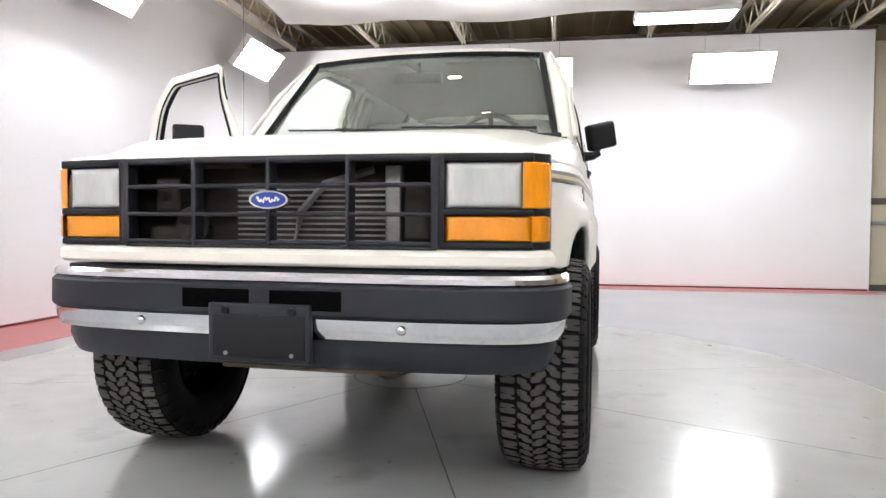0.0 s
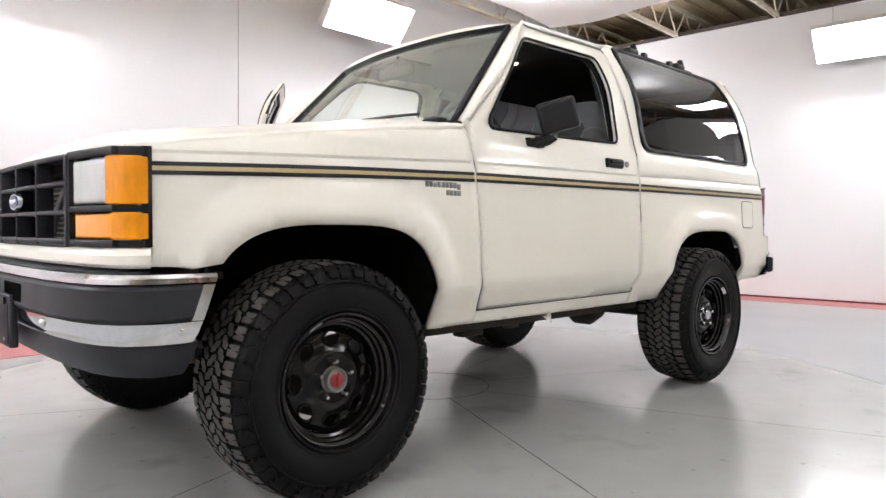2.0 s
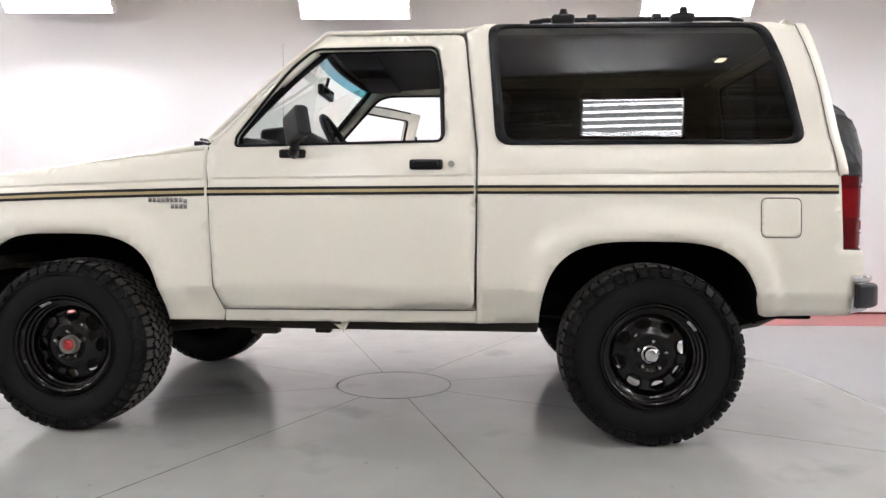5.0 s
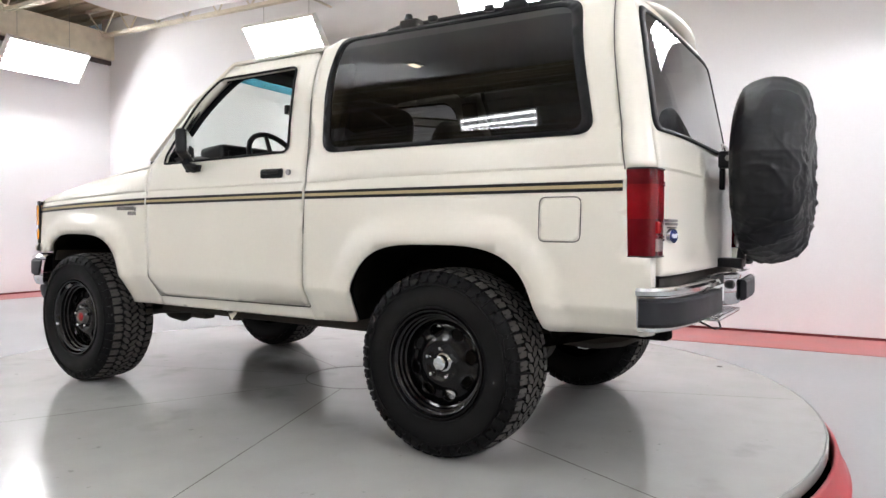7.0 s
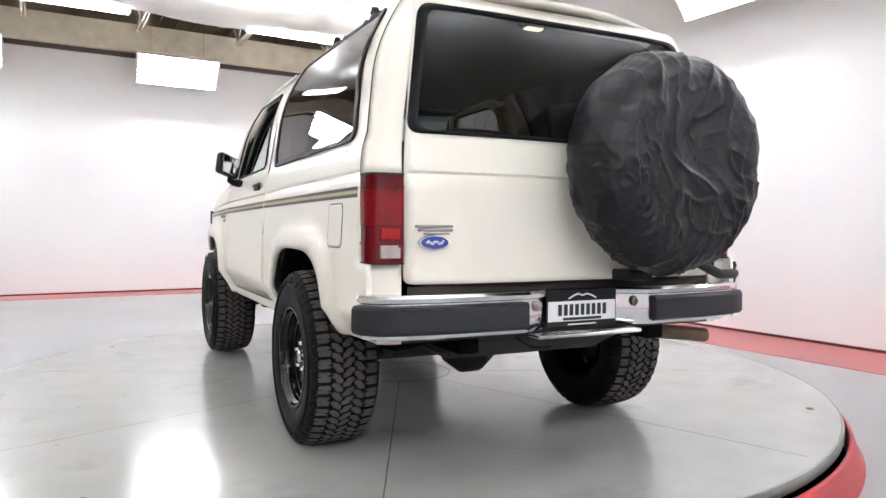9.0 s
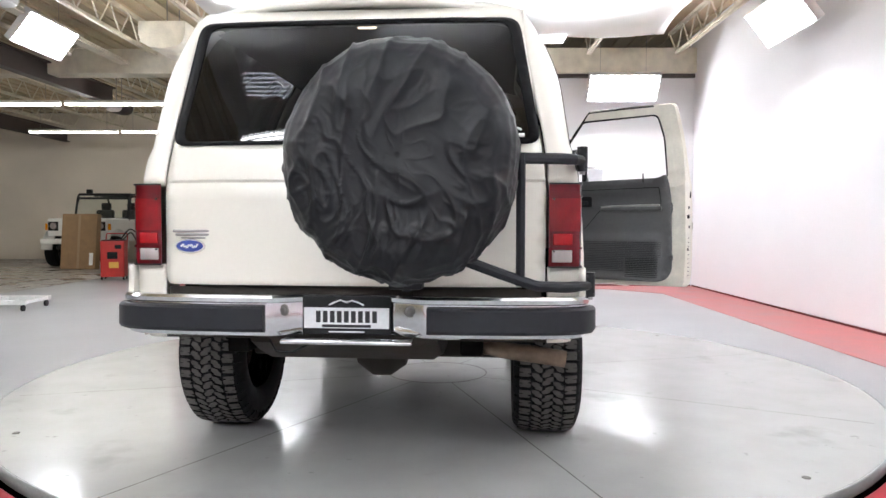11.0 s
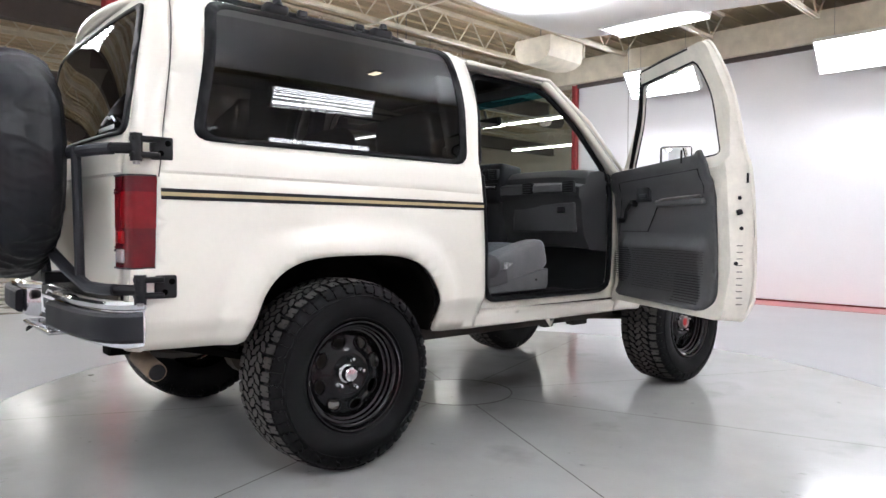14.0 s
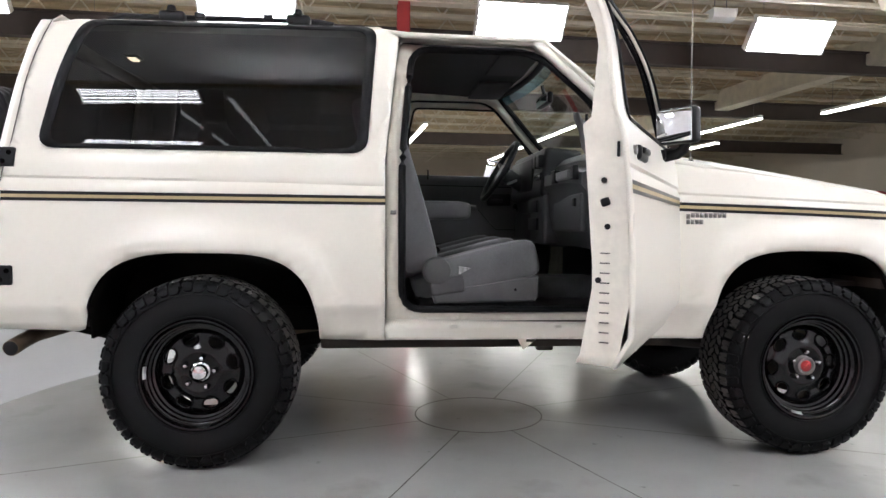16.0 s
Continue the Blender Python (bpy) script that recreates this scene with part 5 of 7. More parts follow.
# corner posts beside the gate
def corner(s):
    def post(u, v):
        z = 1.098 + (1.735 - 1.098) * v
        xi = 0.680 - 0.085 * smooth01((z - 1.1) / 0.63)
        y_s = 1.888 - (z - 1.115) * 0.160
        xo = side_x(y_s, z, False)
        x = xi + (xo - xi) * u
        yb = tail_y(xi, z)
        y = yb + (y_s - yb) * (1 - math.sqrt(max(0, 1 - u ** 2.2)))
        return (s * x, y, z)
    bm = bmesh.new()
    grid(bm, post, 14, 18, flip=s > 0)
    part("rear_pillar", bm, PAINT, car, solid=0.015)
    bm = bmesh.new()
    tube(bm, [(s * (side_x(1.888 - (z - 1.115) * 0.160, z, False) + 0.0005), 1.889 - (z - 1.115) * 0.160, z) for z in [1.10 + 0.03 * k for k in range(22)]], 0.0020, 6)
    part("pillar_joint", bm, SEAMDARK, car)
    def low(u, v):
        z = 0.555 + (0.817 - 0.555) * v
        xi = 0.680
        xo = side_x(1.97, z, False)
        x = xi + (xo - xi) * u
        yb = tail_y(xi, z) - 0.004
        y = yb - 0.028 * u ** 3
        return (s * x, y, z)
    bm = bmesh.new()
    grid(bm, low, 10, 8, flip=s > 0)
    part("rear_corner", bm, PAINT, car, solid=0.015)


both(corner)
# body panel coloured dark to paint the shade in the gap above the bumper
bm = bmesh.new()
grid(bm, lambda u, v: (-0.66 + 1.32 * u, 1.985 - 0.01 * v, 0.56 + 0.18 * v), 8, 4, flip=True)
part("rear_lower_panel", bm, UNDER, car, solid=0.01)
bm = bmesh.new()
grid(bm, lambda u, v: ((-1 + 2 * u) * 0.60, 1.80 + 0.05 * v - 0.05 * (2 * u - 1) ** 4, 1.782 - 0.03 * v - 0.035 * (2 * u - 1) ** 4), 20, 3, flip=True)
part("roof_rear_lip", bm, PAINT, car, solid=0.01)


def tail_lamp(s):
    def lens(name, z0, z1, mat, label="", parent=None, out=0.0):
        bm = bmesh.new()
        def f(u, v):
            q = u * math.pi / 2
            e = 5.0
            c, sn = abs(math.cos(q)) ** (2 / e), abs(math.sin(q)) ** (2 / e)
            z = z0 + (z1 - z0) * v
            x = 0.683 + 0.114 * sn + out
            y = 1.897 + 0.090 * c + out
            if u < 0.02:
                x = 0.683
            return (s * x, y, z)
        grid(bm, f, 18, 4, flip=s > 0)
        return part(name, bm, mat, parent or car, label, solid=0.0)
    t = lens("tail_light", 0.818, 1.102, REDLENS, label="tall red tail light with a clear reversing lens")
    lens("brake_lens", 0.940, 1.052, REDLENS3, parent=t, out=0.0015)
    part("reflector", one_box((s * 0.730 - 0.033, 1.978, 0.893), (s * 0.730 + 0.033, 1.9925, 0.932), bev=0.004), REDLENS2, t, "bright red reflector block")
    for z in (0.872, 1.050):
        part("lens_screw", one_tube([(s * 0.700, 1.982, z), (s * 0.700, 1.9955, z)], 0.004, 8), BLACK, t)
    bm = bmesh.new()
    box(bm, (s * 0.728 - 0.034, 1.977, 0.834), (s * 0.728 + 0.034, 1.9915, 0.876), bev=0.004)
    part("reversing_lens", bm, CLEARLENS, t, "hazy clear reversing lens")
    for z in (0.818, 0.882, 1.059, 1.102):
        lens("lens_rib", z - 0.003, z + 0.003, REDLENS if 0.82 < z < 1.1 else BLACK, parent=t, out=0.004)


both(tail_lamp)
badge(gate, 0.576, 0.884, 0.058, 0.026, 1.984, 1)
bm = bmesh.new()
for k, (x0, x1, z0, z1) in enumerate(((0.505, 0.630, 0.920, 0.929), (0.492, 0.640, 0.933, 0.942), (0.520, 0.610, 0.910, 0.916))):
    box(bm, (x0, 1.978, z0), (x1, 1.992, z1), bev=0.002)
part("script_badge", bm, STEEL, gate, "small grey script badge")


def flank_badge(s):
    bm = bmesh.new()
    for k in range(9):
        y = -0.840 + 0.0185 * k
        z0 = 0.998 if k < 8 else 0.993
        x = side_x(y, 0.995)
        box(bm, (s * x - 0.003, y, z0 - 0.008), (s * x + 0.003, y + 0.0145, z0 + 0.011))
    for k in range(4):
        y = -0.745 + 0.018 * k
        x = side_x(y, 0.97)
        box(bm, (s * x - 0.003, y, 0.964), (s * x + 0.003, y + 0.014, 0.982))
    part("flank_badge", bm, STEEL, car, "small grey model badge")


both(flank_badge)

# sticker in the rear window corner
bm = bmesh.new()
box(bm, (-0.60, tail_y(0.5, 1.26) + 0.006, 1.262), (-0.43, tail_y(0.5, 1.26) + 0.008, 1.276))
pts = [(-0.59, 1.288), (-0.565, 1.300), (-0.545, 1.308), (-0.52, 1.302), (-0.49, 1.312), (-0.465, 1.302), (-0.44, 1.290)]
tube(bm, [(x, tail_y(0.5, z) + 0.007, z) for x, z in pts], 0.004, 5)
part("window_sticker", bm, WHITEINK, gate, "white dealer sticker with a car outline")

# rear bumper
# the middle steps in round the plate, the slanting cheeks carry the bolts
RH = [(0.0, 2.020), (0.155, 2.020), (0.170, 2.026), (0.252, 2.068), (0.275, 2.076), (0.55, 2.068), (0.70, 2.049), (0.772, 2.028), (0.812, 1.992), (0.821, 1.955), (0.818, 1.940)]
RB = [(-x, y) for x, y in RH[::-1]] + RH[1:]
bm = bmesh.new()
sweep(bm, RB[::-1], [(-0.10, 0.706), (-0.02, 0.722), (0.0, 0.719), (0.006, 0.710), (0.004, 0.696), (-0.004, 0.692)])
bmesh.ops.recalc_face_normals(bm, faces=bm.faces)
rb = part("rear_bumper", bm, CHROME, car, "chrome rear step bumper with black pads")
bm = bmesh.new()
sweep(bm, RB[::-1], [(-0.004, 0.692), (-0.002, 0.64), (-0.004, 0.60), (-0.012, 0.580), (-0.05, 0.570)])
bmesh.ops.recalc_face_normals(bm, faces=bm.faces)
part("bumper_face", bm, CHROME, rb)
for s in (1, -1):
    path = [(s * x, y) for x, y in [(0.277, 2.077), (0.30, 2.077), (0.55, 2.069), (0.70, 2.050), (0.772, 2.029), (0.812, 1.993), (0.822, 1.950)]]
    path = path if s < 0 else path[::-1]
    bm = bmesh.new()
    sweep(bm, path, [(0.0, 0.688), (0.018, 0.685), (0.025, 0.676), (0.026, 0.608), (0.018, 0.597), (0.0, 0.593)])
    bm.faces.new([v for v in bm.verts][:6])
    bm.faces.new([v for v in bm.verts][-6:][::-1])
    bmesh.ops.recalc_face_normals(bm, faces=bm.faces)
    part("bumper_pad", bm, GREYBLACK, rb, "black rubber bumper pad")
    part("cheek_bolt", one_lathe([(0.0005, 0.0), (0.009, 0.002), (0.013, 0.007), (0.019, 0.008), (0.020, 0.014)], 16, m=Matrix.Translation((s * 0.222, 2.064, 0.668)) @ pose(0, 0, 0, 0, 0, -90 - s * 27)), STEEL, rb)
rp = part("rear_plate", one_box((-0.148, 2.024, 0.583), (0.160, 2.031, 0.716), bev=0.003), BLACK, rb, "white dealer plate in a black frame")
part("plate_face", one_box((-0.142, 2.029, 0.605), (0.154, 2.0325, 0.676)), WHITEINK, rp, smooth=False)
for k in range(9):
    x = 0.104 - 0.0245 * k
    part("plate_bar", one_box((x - 0.008, 2.032, 0.625), (x + 0.008, 2.0335, 0.665)), DARKINK, rp, smooth=False)
part("plate_line", one_box((-0.079, 2.032, 0.608), (0.091, 2.0334, 0.618)), DARKINK, rp, smooth=False)
part("plate_line", one_box((-0.056, 2.031, 0.591), (0.068, 2.0325, 0.595)), WHITEINK, rp, smooth=False)
bm = bmesh.new()
pts = [(-0.06, 0.682), (-0.045, 0.690), (-0.02, 0.698), (0.0, 0.692), (0.02, 0.699), (0.045, 0.690), (0.06, 0.682)]
tube(bm, [(x + 0.006, 2.033, z + 0.003) for x, z in pts], 0.003, 5)
part("plate_mark", bm, WHITEINK, rp)
part("bumper_lip", one_box((-0.225, 2.015, 0.556), (0.225, 2.085, 0.572), bev=0.006), CHROME, rb)

# ---- spare wheel under a nylon cover, on a swing-out carrier ----
SC = Vector((-0.212, 2.202, 1.166))
PR = [0.0, 0.12, 0.235, 0.27, 0.30, 0.326, 0.345, 0.357, 0.362, 0.360, 0.352, 0.335, 0.30, 0.24]
PA = [0.128, 0.131, 0.136, 0.134, 0.124, 0.106, 0.078, 0.045, 0.01, -0.03, -0.065, -0.095, -0.115, -0.122]
PT = [0.0, 0.12, 0.235, 0.27, 0.302, 0.333, 0.365, 0.40, 0.435, 0.475, 0.51, 0.55, 0.59, 0.65]


def fold(p):
    """Gathered cloth: a few broad drapes, and many short sharp creases that fan out towards the rim."""
    r = math.hypot(p.x, p.z)
    q = math.atan2(p.z, p.x)
    p = p + Vector((1.37, 0.73, 2.19))
    w = noise.noise(p * 3.3)
    u, v = p.x * 0.97 + p.z * 0.22, p.z * 0.97 - p.x * 0.22
    broad = noise.noise(Vector((u * 4.5 + 0.5 * w, p.y * 4, v * 1.3)))
    drape = 1 - abs(noise.noise(Vector((u * 7.0 + 0.9 * w, p.y * 5, v * 1.5))))
    fan = 1 - abs(noise.noise(Vector((math.cos(q) * 5 + 1.2 * w, math.sin(q) * 5, r * 7 + 1.5 * w))))
    tuck = 1 - abs(noise.noise(Vector((u * 9 - v * 4 + 1.6 * w, v * 8 + u * 3, p.y * 8))))
    pucker = 1 - abs(noise.noise(Vector((u * 20 - v * 13 + 2 * w, p.y * 12, v * 17 + u * 9))))
    low = 0.45 + 0.55 * smooth01((0.12 - math.sin(q) * r) / 0.25)
    rim = smooth01((r - 0.14) / 0.14)
    return 0.009 * broad + 0.015 * (drape ** 10 - 0.2) + low * (0.007 * rim * (fan ** 9 - 0.2) + 0.013 * (tuck ** 11 - 0.18) + 0.0055 * (0.5 + 0.5 * rim) * (pucker ** 11 - 0.15))


bm = bmesh.new()
seg, rings = 330, []
for j in range(1, 106):
    t = 0.65 * j / 105
    r, a = 1.035 * float(np.interp(t, PT, PR)), 1.03 * float(np.interp(t, PT, PA))
    ring = []
    for k in range(seg):
        q = 2 * math.pi * k / seg
        lim = r * (1 + 0.006 * math.sin(5 * q + 1) + 0.005 * math.sin(11 * q))
        p = Vector((lim * math.cos(q), a, lim * math.sin(q) - 0.016 * max(0, -math.sin(q)) * (r / 0.36) ** 2))
        edge = smooth01((t - 0.26) / 0.16)
        out = Vector((math.cos(q) * edge, 1 - edge, math.sin(q) * edge)).normalized()
        amp = 0.95 - 0.30 * smooth01((t - 0.24) / 0.1)
        ring.append(bm.verts.new(SC + p + out * fold(p) * amp))
    rings.append(ring)
mid = bm.verts.new(SC + Vector((0, 0.128 + 1.1 * fold(Vector((0, 0.128, 0))), 0)))
for k in range(seg):
    bm.faces.new((mid, rings[0][k], rings[0][(k + 1) % seg]))
for a, b in zip(rings, rings[1:]):
    for k in range(seg):
        bm.faces.new((a[k], a[(k + 1) % seg], b[(k + 1) % seg], b[k]))
bm.faces.new(rings[-1])
bmesh.ops.recalc_face_normals(bm, faces=bm.faces)
part("spare_wheel_cover", bm, NYLON, car, "wrinkled black nylon spare wheel cover", flat_angle=0)
carrier = part("spare_carrier", one_tube([(-0.765, 2.018, 1.180), (-0.72, 2.042, 1.180), (-0.40, 2.100, 1.182), (-0.20, 2.125, 1.182)], 0.019, 10), GREYBLACK, car, "black tubular swing-out spare wheel carrier")
part("lower_arm", one_tube([(-0.775, 2.016, 0.755), (-0.74, 2.035, 0.754), (-0.64, 2.058, 0.758), (-0.52, 2.080, 0.800), (-0.36, 2.10, 0.86), (-0.22, 2.12, 0.90)], 0.019, 10), GREYBLACK, carrier)
part("carrier_post", one_tube([(-0.585, 2.065, 0.76), (-0.585, 2.075, 1.195)], 0.015, 8), GREYBLACK, carrier)
part("centre_post", one_tube([(-0.21, 2.08, 0.74), (-0.21, 2.10, 0.90), (-0.21, 2.11, 1.20)], 0.017, 8), GREYBLACK, carrier)
part("carrier_bracket", one_box((-0.13, 2.012, 1.165), (-0.07, 2.085, 1.235), bev=0.008), BLACK, carrier)
part("bracket_bolt", one_tube([(-0.07, 2.052, 1.205), (-0.058, 2.052, 1.205)], 0.012, 6), STEEL, carrier)
part("bracket_strap", one_box((-0.13, 2.012, 1.075), (-0.10, 2.034, 1.17), bev=0.006), BLACK, carrier)
part("wheel_mount", one_box((-0.34, 2.10, 1.02), (-0.10, 2.15, 1.26), bev=0.012), BLACK, carrier)
part("gate_latch", one_box((-0.26, 2.0, 0.745), (-0.15, 2.10, 0.785), bev=0.008), BLACK, carrier)
for z in (1.188, 0.760):
    xs = side_x(1.88, z, False)
    h = part("hinge", one_box((-xs - 0.010, 1.845, z - 0.036), (-xs + 0.015, 1.912, z + 0.036), bev=0.008, seg=3), BLACK, carrier, "black bolted hinge plate")
    for q in (-1, 1):
        part("hinge_ear", one_box((-xs - 0.030, 1.89, z + q * 0.024 - 0.009), (-xs + 0.005, 1.975, z + q * 0.024 + 0.009), bev=0.006), BLACK, h)
    part("hinge_knuckle", one_tube([(-xs - 0.014, 1.958, z - 0.044), (-xs - 0.014, 1.958, z + 0.040)], 0.018, 14), BLACK, h)
    part("hinge_arm", one_tube([(-xs - 0.014, 1.958, z - 0.006), (-0.75, 2.028, z - 0.006)], 0.017, 10), BLACK, h)
    part("pivot_nut", one_tube([(-xs - 0.014, 1.958, z - 0.054), (-xs - 0.014, 1.958, z - 0.042)], 0.011, 6), STEEL, h)
    for dy, dz in ((1.862, 0.016), (1.884, -0.016)):
        # near-black disc paints the shade inside the bolt hole
        part("hinge_hole", one_tube([(-xs - 0.008, dy, z + dz), (-xs - 0.0115, dy, z + dz)], 0.0095, 10), HOLE_SHADE, h)


# ---- wheels ----
def wheel_root(loc, s, front, spin):
    """Outer face towards +x before the turn; the meshes are shared."""
    ob = new("wheel")
    ob.parent = car
    ob.matrix_basis = pose(*loc, spin, 0, 0 if s > 0 else 180)
    for name, data, label in WHEEL_PARTS + (HUB_FRONT if front else HUB_REAR):
        p = new(name, data)
        p.parent = ob
        if label:
            p["label"] = label
        if "tread" in name:
            p["kind"] = "stuff"
    for k in range(5):
        q = 2 * math.pi * (k + 0.25) / 5
        p = new("lug_nut", nut)
        p.parent = ob
        p.matrix_basis = pose(0, 0.057 * math.cos(q), 0.057 * math.sin(q))
    return ob


def baked(name, bm, mat, flat_angle=35):
    lim = radians(flat_angle)
    for e in bm.edges:
        if len(e.link_faces) == 2 and e.calc_face_angle(0) > lim:
            e.smooth = False
    for f in bm.faces:
        f.smooth = True
    me = bpy.data.meshes.new(name)
    bm.to_mesh(me)
    bm.free()
    me.materials.append(mat)
    return me


TRD = 0.348  # carcass radius below the tread blocks
# x = 0 is the outer sidewall; the tyre runs inwards to -0.265
bm = one_lathe([(0.200, -0.018), (0.210, -0.006), (0.232, 0.004), (0.262, 0.010), (0.292, 0.008), (0.318, -0.002), (0.336, -0.016), (0.346, -0.034), (TRD - 0.003, -0.06), (TRD, -0.13),
                (TRD - 0.003, -0.20), (0.346, -0.228), (0.336, -0.246), (0.318, -0.26), (0.285, -0.27), (0.25, -0.268), (0.215, -0.255), (0.200, -0.24)], 96)
tyre = baked("tyre", bm, RUBBER, 60)
# raised rings on the sidewall
bm = bmesh.new()
for r0, r1, x in ((0.214, 0.219, 0.0005), (0.297, 0.301, 0.0095)):
    lathe(bm, [(r0, x - 0.004), (r0 + 0.001, x + 0.004), (r1 - 0.001, x + 0.004), (r1, x - 0.004)], 72)
side_rings = baked("sidewall_ring", bm, RUBBER, 60)

# tread: interlocking blocks in five rows, and shoulder lugs
rng = random.Random(7)
bm = bmesh.new()


def block(poly, top, base):
    """poly: (x along the axle, angle); a block proud of the carcass, slightly tapered."""
    cx, ca = sum(p[0] for p in poly) / len(poly), sum(p[1] for p in poly) / len(poly)
    a = [bm.verts.new((x, base * math.cos(q), base * math.sin(q))) for x, q in poly]
    tp = [(cx + (x - cx) * 0.94, ca + (q - ca) * 0.94) for x, q in poly]
    b = [bm.verts.new((x, top(x) * math.cos(q), top(x) * math.sin(q))) for x, q in tp]
    bm.faces.new(b).material_index = 1
    n = len(poly)
    for i in range(n):
        bm.faces.new((a[i], a[(i + 1) % n], b[(i + 1) % n], b[i]))


def crown(x):
    return 0.3635 - 0.010 * (abs(x + 0.13) / 0.12) ** 3


PITCH = 46
LUG_ZIG = (0.0, 0.06, -0.05, 0.12, 0.02, 0.16)
LUG_CUT = (1.0, 0.97, 1.03, 0.90, 0.98, 0.66)
ESS = ((0.0, -0.62), (0.10, -0.92), (0.45, -1.0), (0.72, -0.84), (0.73, -0.40), (0.92, -0.28), (1.0, -0.04))
ESS += tuple((1 - u, -v) for u, v in ESS)
SHOULDER = ((0.0, -0.80), (0.10, -0.95), (0.95, -0.90), (1.0, -0.1), (0.55, 0.02), (1.0, 0.14), (0.97, 0.92), (0.12, 0.88), (-0.06, 0.55), (0.30, 0.24), (-0.04, 0.04))
w = 2 * math.pi / PITCH
MID = 60
wm = 2 * math.pi / MID
for k in range(MID):
    for row, (x0, x1, off) in enumerate(((-0.109, -0.065, 0.0), (-0.154, -0.106, 0.52), (-0.195, -0.151, 0.08))):
        c = (k + off + 0.10 * (rng.random() - 0.5)) * wm
        h = 0.465 * wm
        tip = (1 if row != 1 else -1)
        poly = []
        for u, v in ESS:
            xx = x0 + (x1 - x0) * (u if tip > 0 else 1 - u)
            poly.append((xx, c + v * h * (0.96 + 0.04 * rng.random()) + 0.34 * wm * (u - 0.5)))
        block(poly, crown, TRD - 0.006)
for k in range(PITCH):
    for x0, x1, off in ((-0.061, -0.012, 0.3), (-0.199, -0.247, 0.75)):
        c = (k + off) * w
        h = (0.45 if k % 2 else 0.40) * w
        v_sign = 1 if k % 2 else -1
        block([(x0 + (x1 - x0) * u + 0.004 * (rng.random() - 0.5), c + v_sign * v * h) for u, v in SHOULDER], crown, TRD - 0.010)
bmesh.ops.recalc_face_normals(bm, faces=bm.faces)
tread = baked("tread", bm, RUBBER)
tread.materials.append(TREADMAT)
bm = bmesh.new()
for k in range(PITCH):
    for inner in (0, 1):
        q0 = w * (k + (0.75 if inner else 0.3))
        long = (k + inner) % 2
        sx = 1 if not inner else -1
        base = 0.0 if not inner else -0.26
        hw = w * (0.45 if long else 0.40)
        pts = [(0.3505, -0.022), (0.3465, -0.012), (0.341, -0.005), (0.334, 0.0005), (0.325, 0.0045), (0.312 if long else 0.318, 0.0072)]
        rows = []
        for (r, x), zig, cut in zip(pts, LUG_ZIG, LUG_CUT):
            xx = base + sx * x
            qa, hc = q0 + (zig if long else -0.6 * zig) * w, hw * cut
            rows.append([bm.verts.new((xx + sx * 0.0015, r * math.cos(qa + a), r * math.sin(qa + a))) for a in (-hc, hc)])
            rows[-1] += [bm.verts.new((xx - sx * 0.014, (r - 0.012) * math.cos(qa + a), (r - 0.012) * math.sin(qa + a))) for a in (hc, -hc)]
        for a, b in zip(rows, rows[1:]):
            for i in range(4):
                bm.faces.new((a[i], a[(i + 1) % 4], b[(i + 1) % 4], b[i]))
        bm.faces.new(rows[0])
        bm.faces.new(rows[-1][::-1])
bmesh.ops.recalc_face_normals(bm, faces=bm.faces)
lugs = baked("shoulder_tread", bm, RUBBER)
# a worn pale sticker on the rim flange
bm = bmesh.new()
q0, q1 = radians(109), radians(123)
ring = [[(x, r * math.cos(q), r * math.sin(q)) for q in [q0 + (q1 - q0) * k / 8 for k in range(9)]] for r, x in ((0.1855, -0.0215), (0.1915, -0.0185), (0.1945, -0.0095))]
for a, b in zip(ring, ring[1:]):
    for k in range(8):
        add(bm, [a[k], b[k], b[k + 1], a[k + 1]], [(0, 1, 2, 3)])
bmesh.ops.recalc_face_normals(bm, faces=bm.faces)
letters = baked("rim_sticker", bm, WORN_WHITE)
# rim
bm = one_lathe([(0.207, -0.014), (0.210, -0.004), (0.206, 0.002), (0.199, 0.001), (0.195, -0.010), (0.192, -0.020), (0.184, -0.024), (0.182, -0.036), (0.174, -0.039), (0.172, -0.052), (0.164, -0.056), (0.161, -0.070), (0.160, -0.11), (0.162, -0.2), (0.19, -0.25)], 72)
barrel = baked("rim_barrel", bm, WHEELBLK, 50)


def disc_x(r):
    return float(np.interp(r, [0, 0.05, 0.062, 0.078, 0.088, 0.105, 0.125, 0.142, 0.156, 0.161], [-0.056, -0.056, -0.053, -0.047, -0.051, -0.061, -0.065, -0.063, -0.072, -0.082]))


def ring_pts(cx, cy, rx, ry, n, turn=0.0):
    out = []
    for k in range(n):
        q = 2 * math.pi * k / n
        x, y = rx * math.cos(q), ry * math.sin(q)
        out.append((cx + x * math.cos(turn) - y * math.sin(turn), cy + x * math.sin(turn) + y * math.cos(turn)))
    return out


